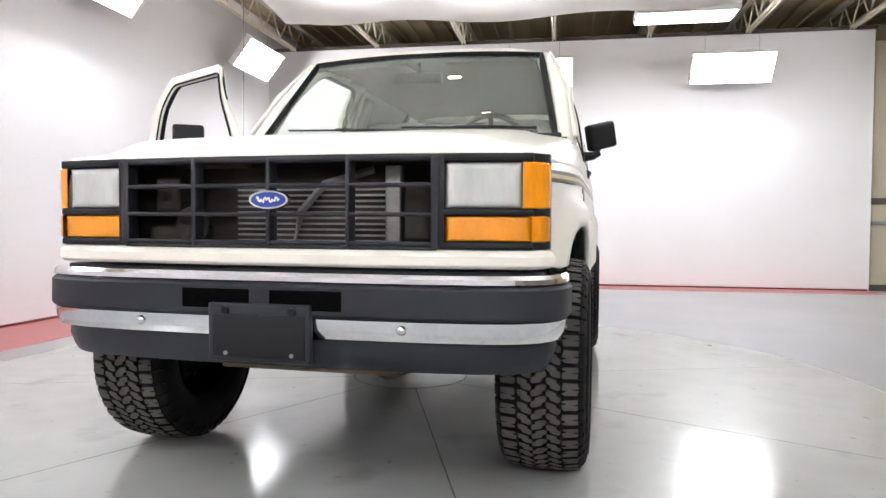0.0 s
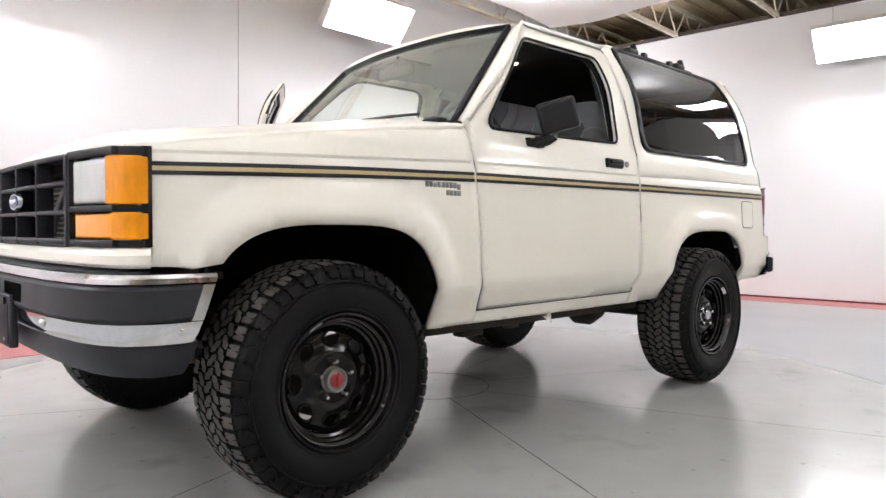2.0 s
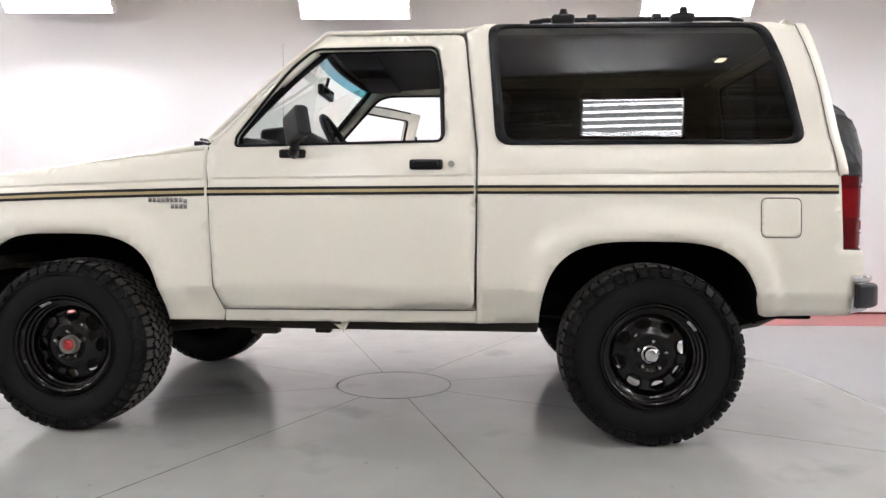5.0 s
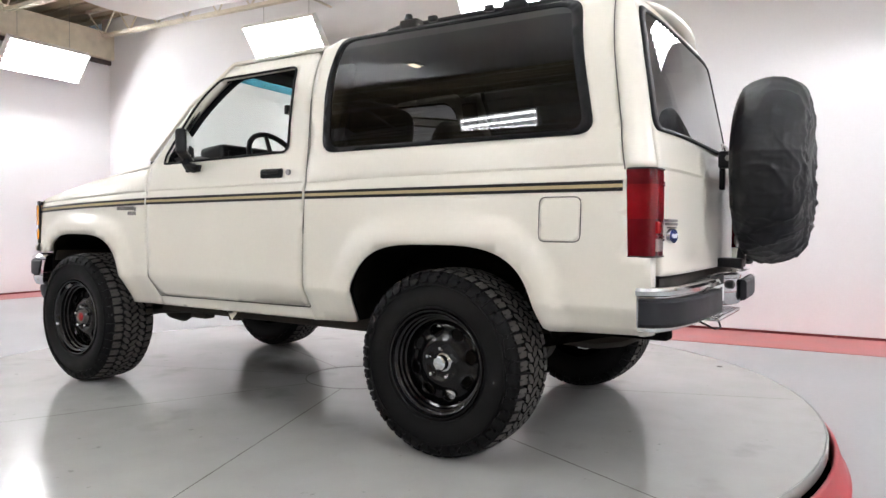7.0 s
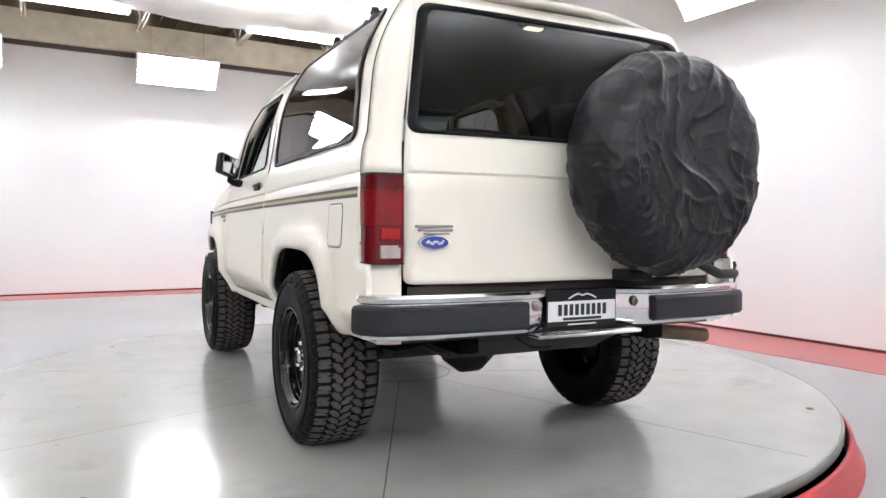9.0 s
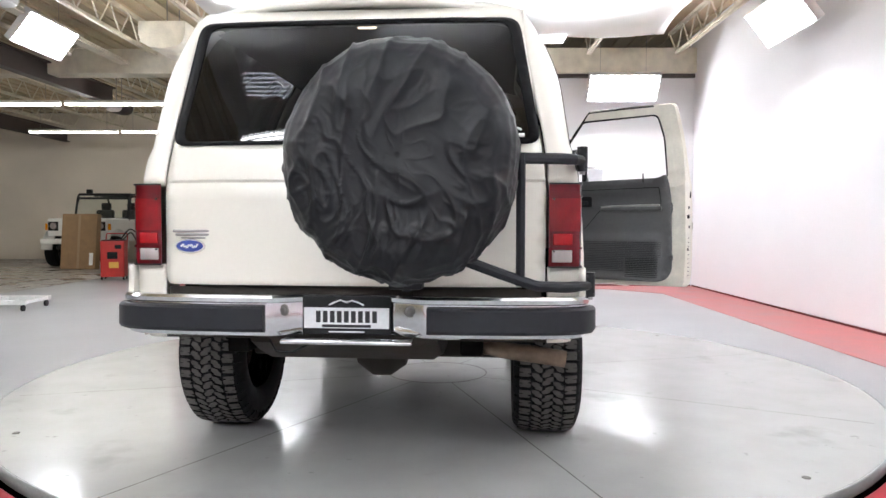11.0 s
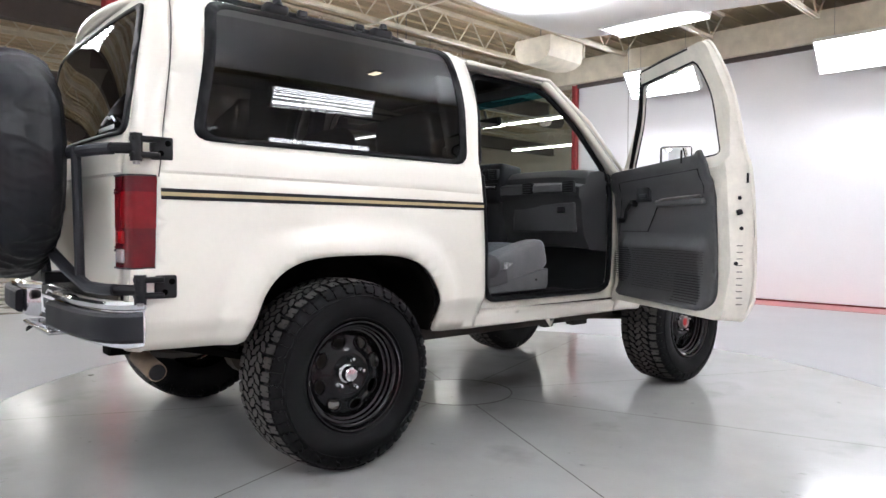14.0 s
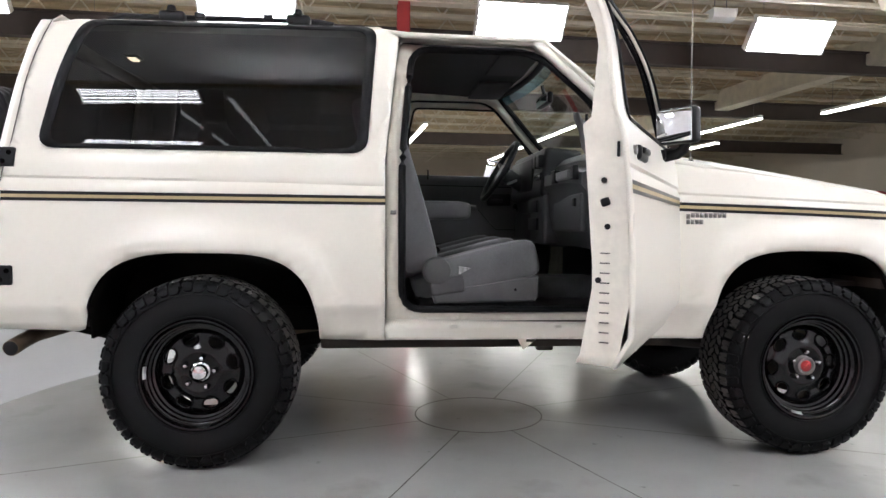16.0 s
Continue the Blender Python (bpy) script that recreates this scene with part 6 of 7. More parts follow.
holes = [ring_pts(0.126 * math.cos(2 * math.pi * k / 8), 0.126 * math.sin(2 * math.pi * k / 8), 0.0205, 0.028, 16, 2 * math.pi * k / 8) for k in range(8)]
bm = sheet(ring_pts(0, 0, 0.1605, 0.1605, 72), holes + [ring_pts(0, 0, 0.040, 0.040, 24)], lambda y, z: (disc_x(math.hypot(y, z)), y, z), 0.014)
bmesh.ops.solidify(bm, geom=bm.faces[:], thickness=0.006)
bmesh.ops.recalc_face_normals(bm, faces=bm.faces)
wheel_disc = baked("wheel_disc", bm, WHEELBLK, 50)
hole_lips = []
for k in range(8):
    rim_pts = [(disc_x(math.hypot(y, z)) + 0.003, y, z) for y, z in ring_pts(0.126 * math.cos(2 * math.pi * k / 8), 0.126 * math.sin(2 * math.pi * k / 8), 0.0225, 0.030, 20, 2 * math.pi * k / 8)]
    hole_lips.append(baked("hole_lip", one_tube(rim_pts + rim_pts[:1], 0.0032, 6), WHEELBLK, 60))
bm = one_lathe([(0.125, -0.160), (0.123, -0.128), (0.115, -0.122), (0.05, -0.12), (0.04, -0.14), (0.001, -0.14)], 40)
drum = baked("brake_drum", bm, UNDER)
bm = one_lathe([(0.0005, -0.030), (0.006, -0.031), (0.0095, -0.036), (0.0105, -0.056)], 6)
nut = baked("lug_nut", bm, CHROME)
bm = one_lathe([(0.0005, -0.028), (0.022, -0.029), (0.027, -0.033), (0.029, -0.042), (0.030, -0.056), (0.041, -0.062), (0.042, -0.094)], 32)
cap = baked("hub_cap", bm, CHROME, 30)
bm = one_lathe([(0.0005, -0.031), (0.019, -0.031), (0.0225, -0.033), (0.023, -0.039)], 28)
dial = baked("hub_dial", bm, REDCAP, 30)
bm = one_lathe([(0.023, -0.035), (0.028, -0.036), (0.031, -0.0295), (0.036, -0.0300), (0.037, -0.036), (0.036, -0.052), (0.039, -0.055), (0.041, -0.075)], 32)
hubring = baked("locking_hub", bm, STEEL, 30)
bm = bmesh.new()
box(bm, (-0.032, -0.004, -0.015), (-0.0265, 0.004, 0.015), bev=0.002)
key = baked("hub_key", bm, REDCAP, 30)
for me in (tyre, tread, lugs):  # a narrow section, the outer face stays
    for v in me.vertices:
        v.co.x = min(v.co.x, v.co.x * 0.85)
        v.co.y, v.co.z = v.co.y * 0.988, v.co.z * 0.988
WHEEL_PARTS = (("tyre", tyre, "worn black all-terrain tyre"), ("tread", tread, "dusty interlocking tread blocks"), ("shoulder_tread", lugs, ""), ("sidewall_ring", side_rings, ""),
               ("rim_sticker", letters, "scuffed pale sticker on the rim"), ("rim_barrel", barrel, "gloss black steel rim"), ("wheel_disc", wheel_disc, ""), ("brake_drum", drum, "grimy brake drum")) + tuple(("hole_lip", me, "") for me in hole_lips)
HUB_FRONT = (("hub_dial", dial, "red locking hub dial"), ("locking_hub", hubring, ""), ("hub_key", key, ""))
HUB_REAR = (("hub_cap", cap, "chrome hub cap"),)
for y, front in ((-WY, True), (WY, False)):
    for s in (1, -1):
        wheel_root((s * 0.846, y, WZ), s, front, (0 if s > 0 else 140) if front else (-76 if s > 0 else 62))

# ---- underside ----
for s in (1, -1):
    part("frame_rail", one_box((s * 0.42 - 0.04, -1.75, 0.50), (s * 0.42 + 0.04, 1.95, 0.60), bev=0.01), UNDERCOAT, car, "grimy ladder frame rail")
    part("leaf_spring", one_tube([(s * 0.50, 0.62, 0.50), (s * 0.50, 0.9, 0.46), (s * 0.50, 1.19, 0.445), (s * 0.50, 1.5, 0.47), (s * 0.50, 1.82, 0.55)], 0.028, 6), UNDERCOAT, car)
    part("shock_absorber", one_tube([(s * 0.47, 1.30, 0.40), (s * 0.40, 1.42, 0.72)], 0.028, 8), UNDER, car)
    part("radius_arm", one_tube([(s * 0.36, -1.19, 0.40), (s * 0.40, -0.4, 0.47)], 0.032, 8), UNDER, car)
    for a, zt in ((A_F, 0.9), (A_R, 0.87)):
        cy, w, h, n = a
        bm = bmesh.new()
        def well(u, v):
            q = math.pi * (1 - u)
            c, sn = math.cos(q), math.sin(q)
            y = cy + (w + 0.012) * math.copysign(abs(c) ** (2 / n), c)
            z = 0.40 + (h + 0.012) * abs(sn) ** (2 / n)
            z = max(z, 0.515)
            x = 0.42 + (min(0.795, side_x(y, z, False) - 0.03) - 0.42) * v
            return (s * x, y, z)
        grid(bm, well, 30, 4)
        part("wheel_well", bm, UNDERCOAT, car, solid=0.01)
        bm = bmesh.new()
        box(bm, (s * 0.42 - 0.01, cy - w - 0.01, 0.515), (s * 0.42 + 0.01, cy + w + 0.01, 0.40 + h + 0.01))
        part("well_wall", bm, UNDERCOAT, car, smooth=False)
# rusty lower rails under the sills, with a bracket or two hanging from them
for s in (1, -1):
    part("sill_rail", one_box((s * 0.60 - 0.045, -0.70, 0.452), (s * 0.60 + 0.045, 0.76, 0.515), bev=0.012), UNDER, car, "grimy lower body rail")
    part("rail_bracket", one_box((s * 0.60 - 0.03, -0.48, 0.425), (s * 0.60 + 0.03, -0.36, 0.456), bev=0.010), UNDER, car)
    part("rail_bracket", one_box((s * 0.60 - 0.02, -0.20, 0.432), (s * 0.60 + 0.02, -0.13, 0.456), bev=0.008), UNDER, car)
part("rear_axle", one_tube([(-0.62, WY, WZ), (0.62, WY, WZ)], 0.042, 12), UNDER, car)
part("differential", one_lathe([(0.001, -0.13), (0.08, -0.11), (0.13, -0.04), (0.13, 0.04), (0.08, 0.11), (0.001, 0.13)], 20, m=Matrix.Translation((0.02, WY, WZ))), UNDER, car)
part("front_axle", one_tube([(-0.62, -WY, WZ), (-0.1, -WY, WZ + 0.03), (0.62, -WY, WZ)], 0.045, 12), UNDER, car)
part("front_differential", one_lathe([(0.001, -0.11), (0.09, -0.08), (0.12, 0.0), (0.09, 0.08), (0.001, 0.11)], 20, m=Matrix.Translation((0.14, -WY, WZ + 0.02))), UNDER, car)
part("skid_plate", one_box((-0.30, -1.60, 0.40), (0.30, -1.36, 0.44), bev=0.012), RUST, car)
part("transmission_pan", one_box((-0.22, -0.75, 0.43), (0.2, 0.15, 0.56), bev=0.03), UNDER, car)
part("crossmember", one_box((-0.42, 0.02, 0.45), (0.42, 0.14, 0.50), bev=0.012), UNDER, car)
part("driveshaft", one_tube([(0.02, 0.15, 0.5), (0.02, 1.06, 0.41)], 0.035, 10), UNDER, car)
bm = bmesh.new()
side = [(1.42, 0.58), (1.42, 0.47), (1.47, 0.435), (1.66, 0.430), (1.76, 0.45), (1.93, 0.535), (1.95, 0.58)]
ends = [[bm.verts.new((x, y + dy, z)) for y, z in side] for x, dy in ((-0.30, 0.0), (-0.26, 0.0), (0.36, 0.0), (0.40, 0.0))]
for v in ends[0] + ends[3]:
    v.co.z = 0.58 - (0.58 - v.co.z) * 0.82
for a, b in zip(ends, ends[1:]):
    for k in range(len(side)):
        m = (k + 1) % len(side)
        bm.faces.new((a[k], a[m], b[m], b[k]))
bm.faces.new(ends[0])
bm.faces.new(ends[3][::-1])
bmesh.ops.recalc_face_normals(bm, faces=bm.faces)
part("fuel_tank", bm, UNDER, car, "grimy dark fuel tank")
part("muffler", one_tube([(-0.32, 0.35, 0.52), (-0.34, 0.42, 0.51), (-0.34, 0.86, 0.51), (-0.33, 0.92, 0.52)], [0.03, 0.07, 0.07, 0.03], 14), RUST, car)
ex = part("exhaust_pipe", one_tube([(-0.33, 0.9, 0.53), (-0.40, 1.0, 0.60), (-0.42, 1.25, 0.62), (-0.41, 1.55, 0.58), (-0.40, 1.72, 0.56), (-0.44, 1.83, 0.52), (-0.56, 1.88, 0.508), (-0.66, 1.885, 0.497), (-0.752, 1.885, 0.484)], 0.030, 14), RUST, car, "rusty bent exhaust tailpipe")
part("pipe_mouth", one_tube([(-0.7515, 1.885, 0.4841), (-0.7535, 1.885, 0.4839)], 0.0265, 14), BLACK, ex)
part("trailer_wire", one_tube([(0.28, 2.02, 0.56), (0.24, 2.07, 0.53), (0.18, 2.08, 0.53), (0.10, 2.05, 0.57)], 0.004, 5), SEAL, car)
part("hanger_bolt", one_tube([(-0.05, 0.62, 0.40), (-0.05, 0.62, 0.5)], 0.006, 5), UNDER, car)
bm = bmesh.new()
for hw, y0, y1 in ((0.74, -0.60, 0.72), (0.41, 0.72, 1.62), (0.70, 1.62, 1.96)):
    box(bm, (-hw, y0, 0.555), (hw, y1, 0.575))
part("body_floor", bm, UNDER, car, smooth=False)


# ---- interior ----
bm = bmesh.new()
for hw, y0, y1 in ((0.72, -0.58, 0.72), (0.40, 0.72, 1.62), (0.68, 1.62, 1.90)):
    box(bm, (-hw, y0, 0.577), (hw, y1, 0.60))
part("cabin_carpet", bm, CARPET, car, "dark cabin carpet", smooth=False)
part("firewall", one_box((-0.72, -0.62, 0.57), (0.72, -0.60, 1.22)), DARKGREY, car, smooth=False)
part("centre_hump", one_box((-0.16, -0.58, 0.59), (0.16, 0.60, 0.70), bev=0.05, seg=3), CARPET, car)


def cushion(lo, hi, m, puff=0.02, n=10):
    """A padded block: rounded edges and a swollen face."""
    bm = bmesh.new()
    c = (Vector(lo) + Vector(hi)) / 2
    h = (Vector(hi) - Vector(lo)) / 2
    for axis in range(3):
        for sgn in (-1, 1):
            vs = []
            for i in range(n + 1):
                row = []
                for j in range(n + 1):
                    p = [0, 0, 0]
                    p[axis] = sgn
                    p[(axis + 1) % 3], p[(axis + 2) % 3] = (2 * i / n - 1) * sgn, 2 * j / n - 1
                    v = Vector(p)
                    k = (abs(v.x) ** 6 + abs(v.y) ** 6 + abs(v.z) ** 6) ** (1 / 6)
                    v = v / k
                    q = v.normalized() * puff * 0.5
                    row.append(bm.verts.new(m @ (c + Vector((v.x * h.x, v.y * h.y, v.z * h.z)) + q)))
                vs.append(row)
            for i in range(n):
                for j in range(n):
                    bm.faces.new((vs[i][j], vs[i + 1][j], vs[i + 1][j + 1], vs[i][j + 1]))
    bmesh.ops.remove_doubles(bm, verts=bm.verts, dist=0.0005)
    bmesh.ops.recalc_face_normals(bm, faces=bm.faces)
    return bm


def seat(cx):
    tip = Matrix.Translation((0, 0.24, 0.73)) @ pose(0, 0, 0, -15, 0, 0) @ Matrix.Translation((0, -0.24, -0.73))
    s = part("seat", cushion((cx - 0.24, -0.11, 0.67), (cx + 0.24, 0.38, 0.775), tip), FABRIC, car, "grey cloth bucket seat")
    for q in (-1, 1):
        part("side_bolster", cushion((cx + q * 0.205 - 0.060, -0.135, 0.655), (cx + q * 0.205 + 0.060, 0.31, 0.805), tip), FABRIC, s)
    part("centre_cushion", cushion((cx - 0.145, -0.10, 0.70), (cx + 0.145, 0.36, 0.792), tip), FABRICDK, s)
    lean = Matrix.Translation((0, 0.385, 0.78)) @ pose(0, 0, 0, -16, 0, 0) @ Matrix.Translation((0, -0.50, -0.78))
    b = part("backrest", cushion((cx - 0.225, 0.45, 0.74), (cx + 0.225, 0.57, 1.51), lean), FABRIC, s)
    for q in (-1, 1):
        part("back_bolster", cushion((cx + q * 0.20 - 0.050, 0.395, 0.76), (cx + q * 0.20 + 0.050, 0.54, 1.34), lean), FABRIC, b)
    part("back_insert", cushion((cx - 0.14, 0.425, 0.82), (cx + 0.14, 0.48, 1.40), lean), FABRICDK, b)
    part("seat_plinth", one_box((cx - 0.20, 0.0, 0.60), (cx + 0.20, 0.36, 0.68), bev=0.02), DARKGREY, s)
    q = -1 if cx < 0 else 1
    # valance under the cushion: it rises towards the front
    bm = bmesh.new()
    side = [(0.30, 0.632), (-0.115, 0.640), (-0.128, 0.660), (-0.128, 0.745), (-0.05, 0.738), (0.10, 0.712), (0.26, 0.690), (0.31, 0.665)]
    ring = [[bm.verts.new((cx + q * x, y, z)) for y, z in side] for x in (0.20, 0.268, 0.276)]
    for v in ring[2]:
        v.co.y, v.co.z = 0.08 + (v.co.y - 0.08) * 0.965, 0.69 + (v.co.z - 0.69) * 0.86
    for a, c in zip(ring, ring[1:]):
        for k in range(len(side)):
            m = (k + 1) % len(side)
            bm.faces.new((a[k], a[m], c[m], c[k]))
    bm.faces.new(ring[2])
    bmesh.ops.recalc_face_normals(bm, faces=bm.faces)
    part("side_valance", bm, FABRIC, s)
    part("valance_stud", one_tube([(cx + q * 0.274, -0.03, 0.69), (cx + q * 0.279, -0.03, 0.69)], 0.006, 8), BLACK, s)
    part("recliner_cover", one_lathe([(0.001, 0.010), (0.040, 0.008), (0.054, -0.002), (0.059, -0.02), (0.060, -0.05)], 28, m=Matrix.Translation((cx + q * 0.286, 0.292, 0.764)) @ pose(0, 0, 0, 0, 0, 0 if q > 0 else 180)), VINYLGREY, s, "round grey plastic recliner cover")
    part("hinge_cover", one_box((cx + q * 0.272 - 0.014, 0.18, 0.672), (cx + q * 0.272 + 0.014, 0.32, 0.742), m=Matrix.Translation((0, 0.25, 0.70)) @ pose(0, 0, 0, -8, 0, 0) @ Matrix.Translation((0, -0.25, -0.70)), bev=0.013, seg=3), VINYLGREY, s)
    bm = bmesh.new()
    tri = [[bm.verts.new((cx + q * x, y, z)) for y, z in ((0.205, 0.752), (0.158, 0.778), (0.205, 0.786))] for x in (0.276, 0.294)]
    bm.faces.new(tri[0])
    bm.faces.new(tri[1][::-1])
    for k in range(3):
        bm.faces.new((tri[0][k], tri[0][(k + 1) % 3], tri[1][(k + 1) % 3], tri[1][k]))
    bmesh.ops.recalc_face_normals(bm, faces=bm.faces)
    part("recline_lever", bm, WORN_WHITE, s, "pale recline lever")
    return s


seat(0.37)
st = seat(-0.37)
part("arm_rest", cushion((-0.17, 0.10, 0.985), (-0.095, 0.44, 1.058), Matrix()), FABRIC, st)
part("seat_belt_buckle", one_tube([(-0.12, 0.30, 0.78), (-0.11, 0.24, 0.84)], 0.014, 6), BLACK, st)
rs = part("rear_bench", one_box((-0.40, 0.98, 0.62), (0.40, 1.36, 0.86), bev=0.06, seg=3), FABRICDK, car, "dark cloth rear bench seat")
part("bench_back", one_box((-0.50, 1.34, 0.87), (0.50, 1.46, 1.24), m=Matrix.Translation((0, 1.4, 0.85)) @ pose(0, 0, 0, -12, 0, 0) @ Matrix.Translation((0, -1.4, -0.85)), bev=0.05, seg=3), FABRICDK, rs)

# dashboard: one extruded profile
DASH = [(-0.62, 1.225), (-0.52, 1.268), (-0.44, 1.282), (-0.36, 1.270), (-0.32, 1.235), (-0.315, 1.205), (-0.265, 1.19), (-0.262, 1.14), (-0.285, 1.11), (-0.29, 1.02), (-0.31, 0.93), (-0.36, 0.86), (-0.60, 0.84)]
bm = bmesh.new()
xs = [-0.715 + 1.43 * k / 30 for k in range(31)]
rings = [[bm.verts.new((x, y - 0.02 * (abs(x) / 0.715) ** 6, z - 0.02 * (abs(x) / 0.715) ** 6)) for y, z in DASH] for x in xs]
for a, b in zip(rings, rings[1:]):
    for k in range(len(DASH) - 1):
        bm.faces.new((a[k], a[k + 1], b[k + 1], b[k]))
bm.faces.new(rings[0])
bm.faces.new(rings[-1][::-1])
bmesh.ops.recalc_face_normals(bm, faces=bm.faces)
dash = part("dashboard", bm, DASHGREY, car, "moulded grey dashboard")
part("instrument_hood", one_box((-0.165, -0.44, 1.09), (0.60, -0.255, 1.332), m=Matrix.Translation((0, -0.3, 1.2)) @ pose(0, 0, 0, 6, 0, 0) @ Matrix.Translation((0, 0.3, -1.2)), bev=0.03, seg=3), BLACK, dash)
part("gauge_panel", one_box((0.03, -0.262, 1.125), (0.57, -0.246, 1.30), bev=0.012), BLACK, dash, "black instrument panel")
part("console_panel", one_box((-0.16, -0.34, 0.86), (0.14, -0.262, 1.20), bev=0.015), DARKGREY, dash)
part("radio", one_box((-0.07, -0.26, 1.02), (0.12, -0.248, 1.08), bev=0.004), BLACK, dash)
part("heater_panel", one_box((-0.07, -0.26, 0.93), (0.12, -0.248, 0.99), bev=0.004), BLACK, dash)
for x0, x1, zv, dv in ((-0.70, -0.625, 1.142, 0.0), (-0.415, -0.34, 1.142, 0.0), (-0.152, -0.088, 1.235, 0.012), (-0.078, -0.014, 1.235, 0.012)):
    v = part("air_vent", one_box((x0, -0.275, zv), (x1, -0.25 + dv, zv + 0.06), bev=0.006), BLACK, dash)
    for k in range(4):
        part("vent_slat", one_box((x0 + 0.008, -0.252 + dv, zv + 0.007 + 0.013 * k), (x1 - 0.008, -0.247 + dv, zv + 0.012 + 0.013 * k)), DARKGREY, v, smooth=False)
part("ashtray_front", one_box((-0.145, -0.262, 1.175), (-0.02, -0.246, 1.212), bev=0.005), BLACK, dash)
part("ashtray_pull", one_box((-0.135, -0.250, 1.186), (-0.03, -0.241, 1.199), bev=0.003), CHROME, dash, "bright metal pull")
part("dash_knob", one_tube([(0.313, -0.33, 1.209), (0.313, -0.235, 1.209)], 0.013, 10), CHROME, dash)
part("dash_pad_strip", one_box((-0.62, -0.268, 1.150), (-0.42, -0.250, 1.188), bev=0.007), FABRIC, dash)
g = part("glove_box", one_box((-0.68, -0.32, 0.93), (-0.24, -0.288, 1.09), bev=0.012), DASHGREY, dash)
part("glove_latch", one_box((-0.62, -0.297, 1.035), (-0.57, -0.278, 1.07), bev=0.004), BLACK, g)
part("knee_panel", one_box((0.16, -0.31, 0.86), (0.62, -0.28, 1.02), bev=0.012), DARKGREY, dash)
# steering wheel
C = Matrix.Translation((0.345, -0.135, 1.248)) @ pose(0, 0, 0, -60, 0, 0)
bm = bmesh.new()
tube(bm, [C @ Vector((0.178 * math.cos(2 * math.pi * k / 40), 0.178 * math.sin(2 * math.pi * k / 40), 0)) for k in range(41)], 0.0145, 10, cap=False)
bmesh.ops.recalc_face_normals(bm, faces=bm.faces)
sw = part("steering_wheel", bm, BLACK, car, "black steering wheel")
bm = bmesh.new()
box(bm, (-0.07, -0.06, -0.035), (0.07, 0.05, 0.0), m=C, bev=0.02)
part("horn_pad", bm, BLACK, sw)
for a in (200, 340, 270):
    q = radians(a)
    part("wheel_spoke", one_tube([C @ Vector((0.05 * math.cos(q), 0.05 * math.sin(q), -0.02)), C @ Vector((0.173 * math.cos(q), 0.173 * math.sin(q), 0))], 0.012, 8), BLACK, sw)
part("steering_column", one_tube([C @ Vector((0, 0, -0.03)), C @ Vector((0, 0, -0.34))], 0.042, 12), DARKGREY, sw)
part("signal_stalk", one_tube([C @ Vector((0.04, 0, -0.08)), C @ Vector((0.16, 0.03, -0.07))], 0.006, 6), BLACK, sw)
part("column_shifter", one_tube([C @ Vector((-0.04, 0, -0.10)), C @ Vector((-0.15, 0.05, -0.06)), C @ Vector((-0.19, 0.06, -0.05))], 0.007, 6), STEEL, sw)
part("gear_lever", one_tube([(0.0, -0.05, 0.68), (0.0, 0.02, 0.86)], [0.012, 0.010], 8), BLACK, car)
# rear-view mirror, visors, dome lamps, belts
rv = part("rear_view_mirror", one_box((-0.12, -0.315, 1.552), (0.12, -0.285, 1.607), bev=0.012), BLACK, car, "black rear-view mirror")
part("mirror_stem", one_tube([(0, -0.30, 1.60), (0, -0.285, 1.655)], 0.008, 6), BLACK, rv)
part("mirror_pane", one_box((-0.11, -0.286, 1.559), (0.11, -0.283, 1.601)), MIRROR, rv, smooth=False)
for s in (1, -1):
    part("sun_visor", one_box((s * 0.32 - 0.22, -0.16, 1.675), (s * 0.32 + 0.22, 0.02, 1.69), bev=0.006), HEADLINER, car)
    part("seat_belt", one_box((s * 0.67 - 0.003, 0.50, 0.75), (s * 0.67 + 0.003, 0.545, 1.40), bev=0.001), BLACK, car)
    part("pillar_trim", one_box((s * 0.70 - 0.02, 0.50, 0.62), (s * 0.70 + 0.02, 0.60, 1.25), bev=0.015), VINYLGREY, car)
    part("upper_pillar_trim", one_box((s * 0.67 - 0.02, 0.48, 1.22), (s * 0.67 + 0.02, 0.57, 1.66), m=Matrix.Translation((s * 0.66, 0, 1.22)) @ pose(0, 0, 0, 0, -s * 16, 0) @ Matrix.Translation((-s * 0.66, 0, -1.22)), bev=0.015), VINYLGREY, car)
    part("cargo_trim", one_box((s * 0.62 - 0.03, 0.60, 0.875), (s * 0.62 + 0.03, 1.88, 1.225), bev=0.02), DARKGREY, car)
for y, z in ((0.515, 1.757), (1.69, 1.728)):
    d = part("dome_lamp", one_box((-0.05, y - 0.03, z), (0.05, y + 0.03, z + 0.024), bev=0.006), HEADLINER, car)
    part("dome_bulb", one_box((-0.036, y - 0.018, z - 0.006), (0.036, y + 0.018, z + 0.0005), bev=0.002), BULB, d, "glowing warm dome lamp lens")
# rear pillars' inner lining and tailgate lining
part("gate_trim", one_box((-0.58, 1.885, 0.62), (0.58, 1.915, 1.21), bev=0.015), DARKGREY, car)

# door opening on the open side: seal, sill, hinges
def jamb_in(z):
    return 0.075 - 0.035 * smooth01((0.63 - z) / 0.08)


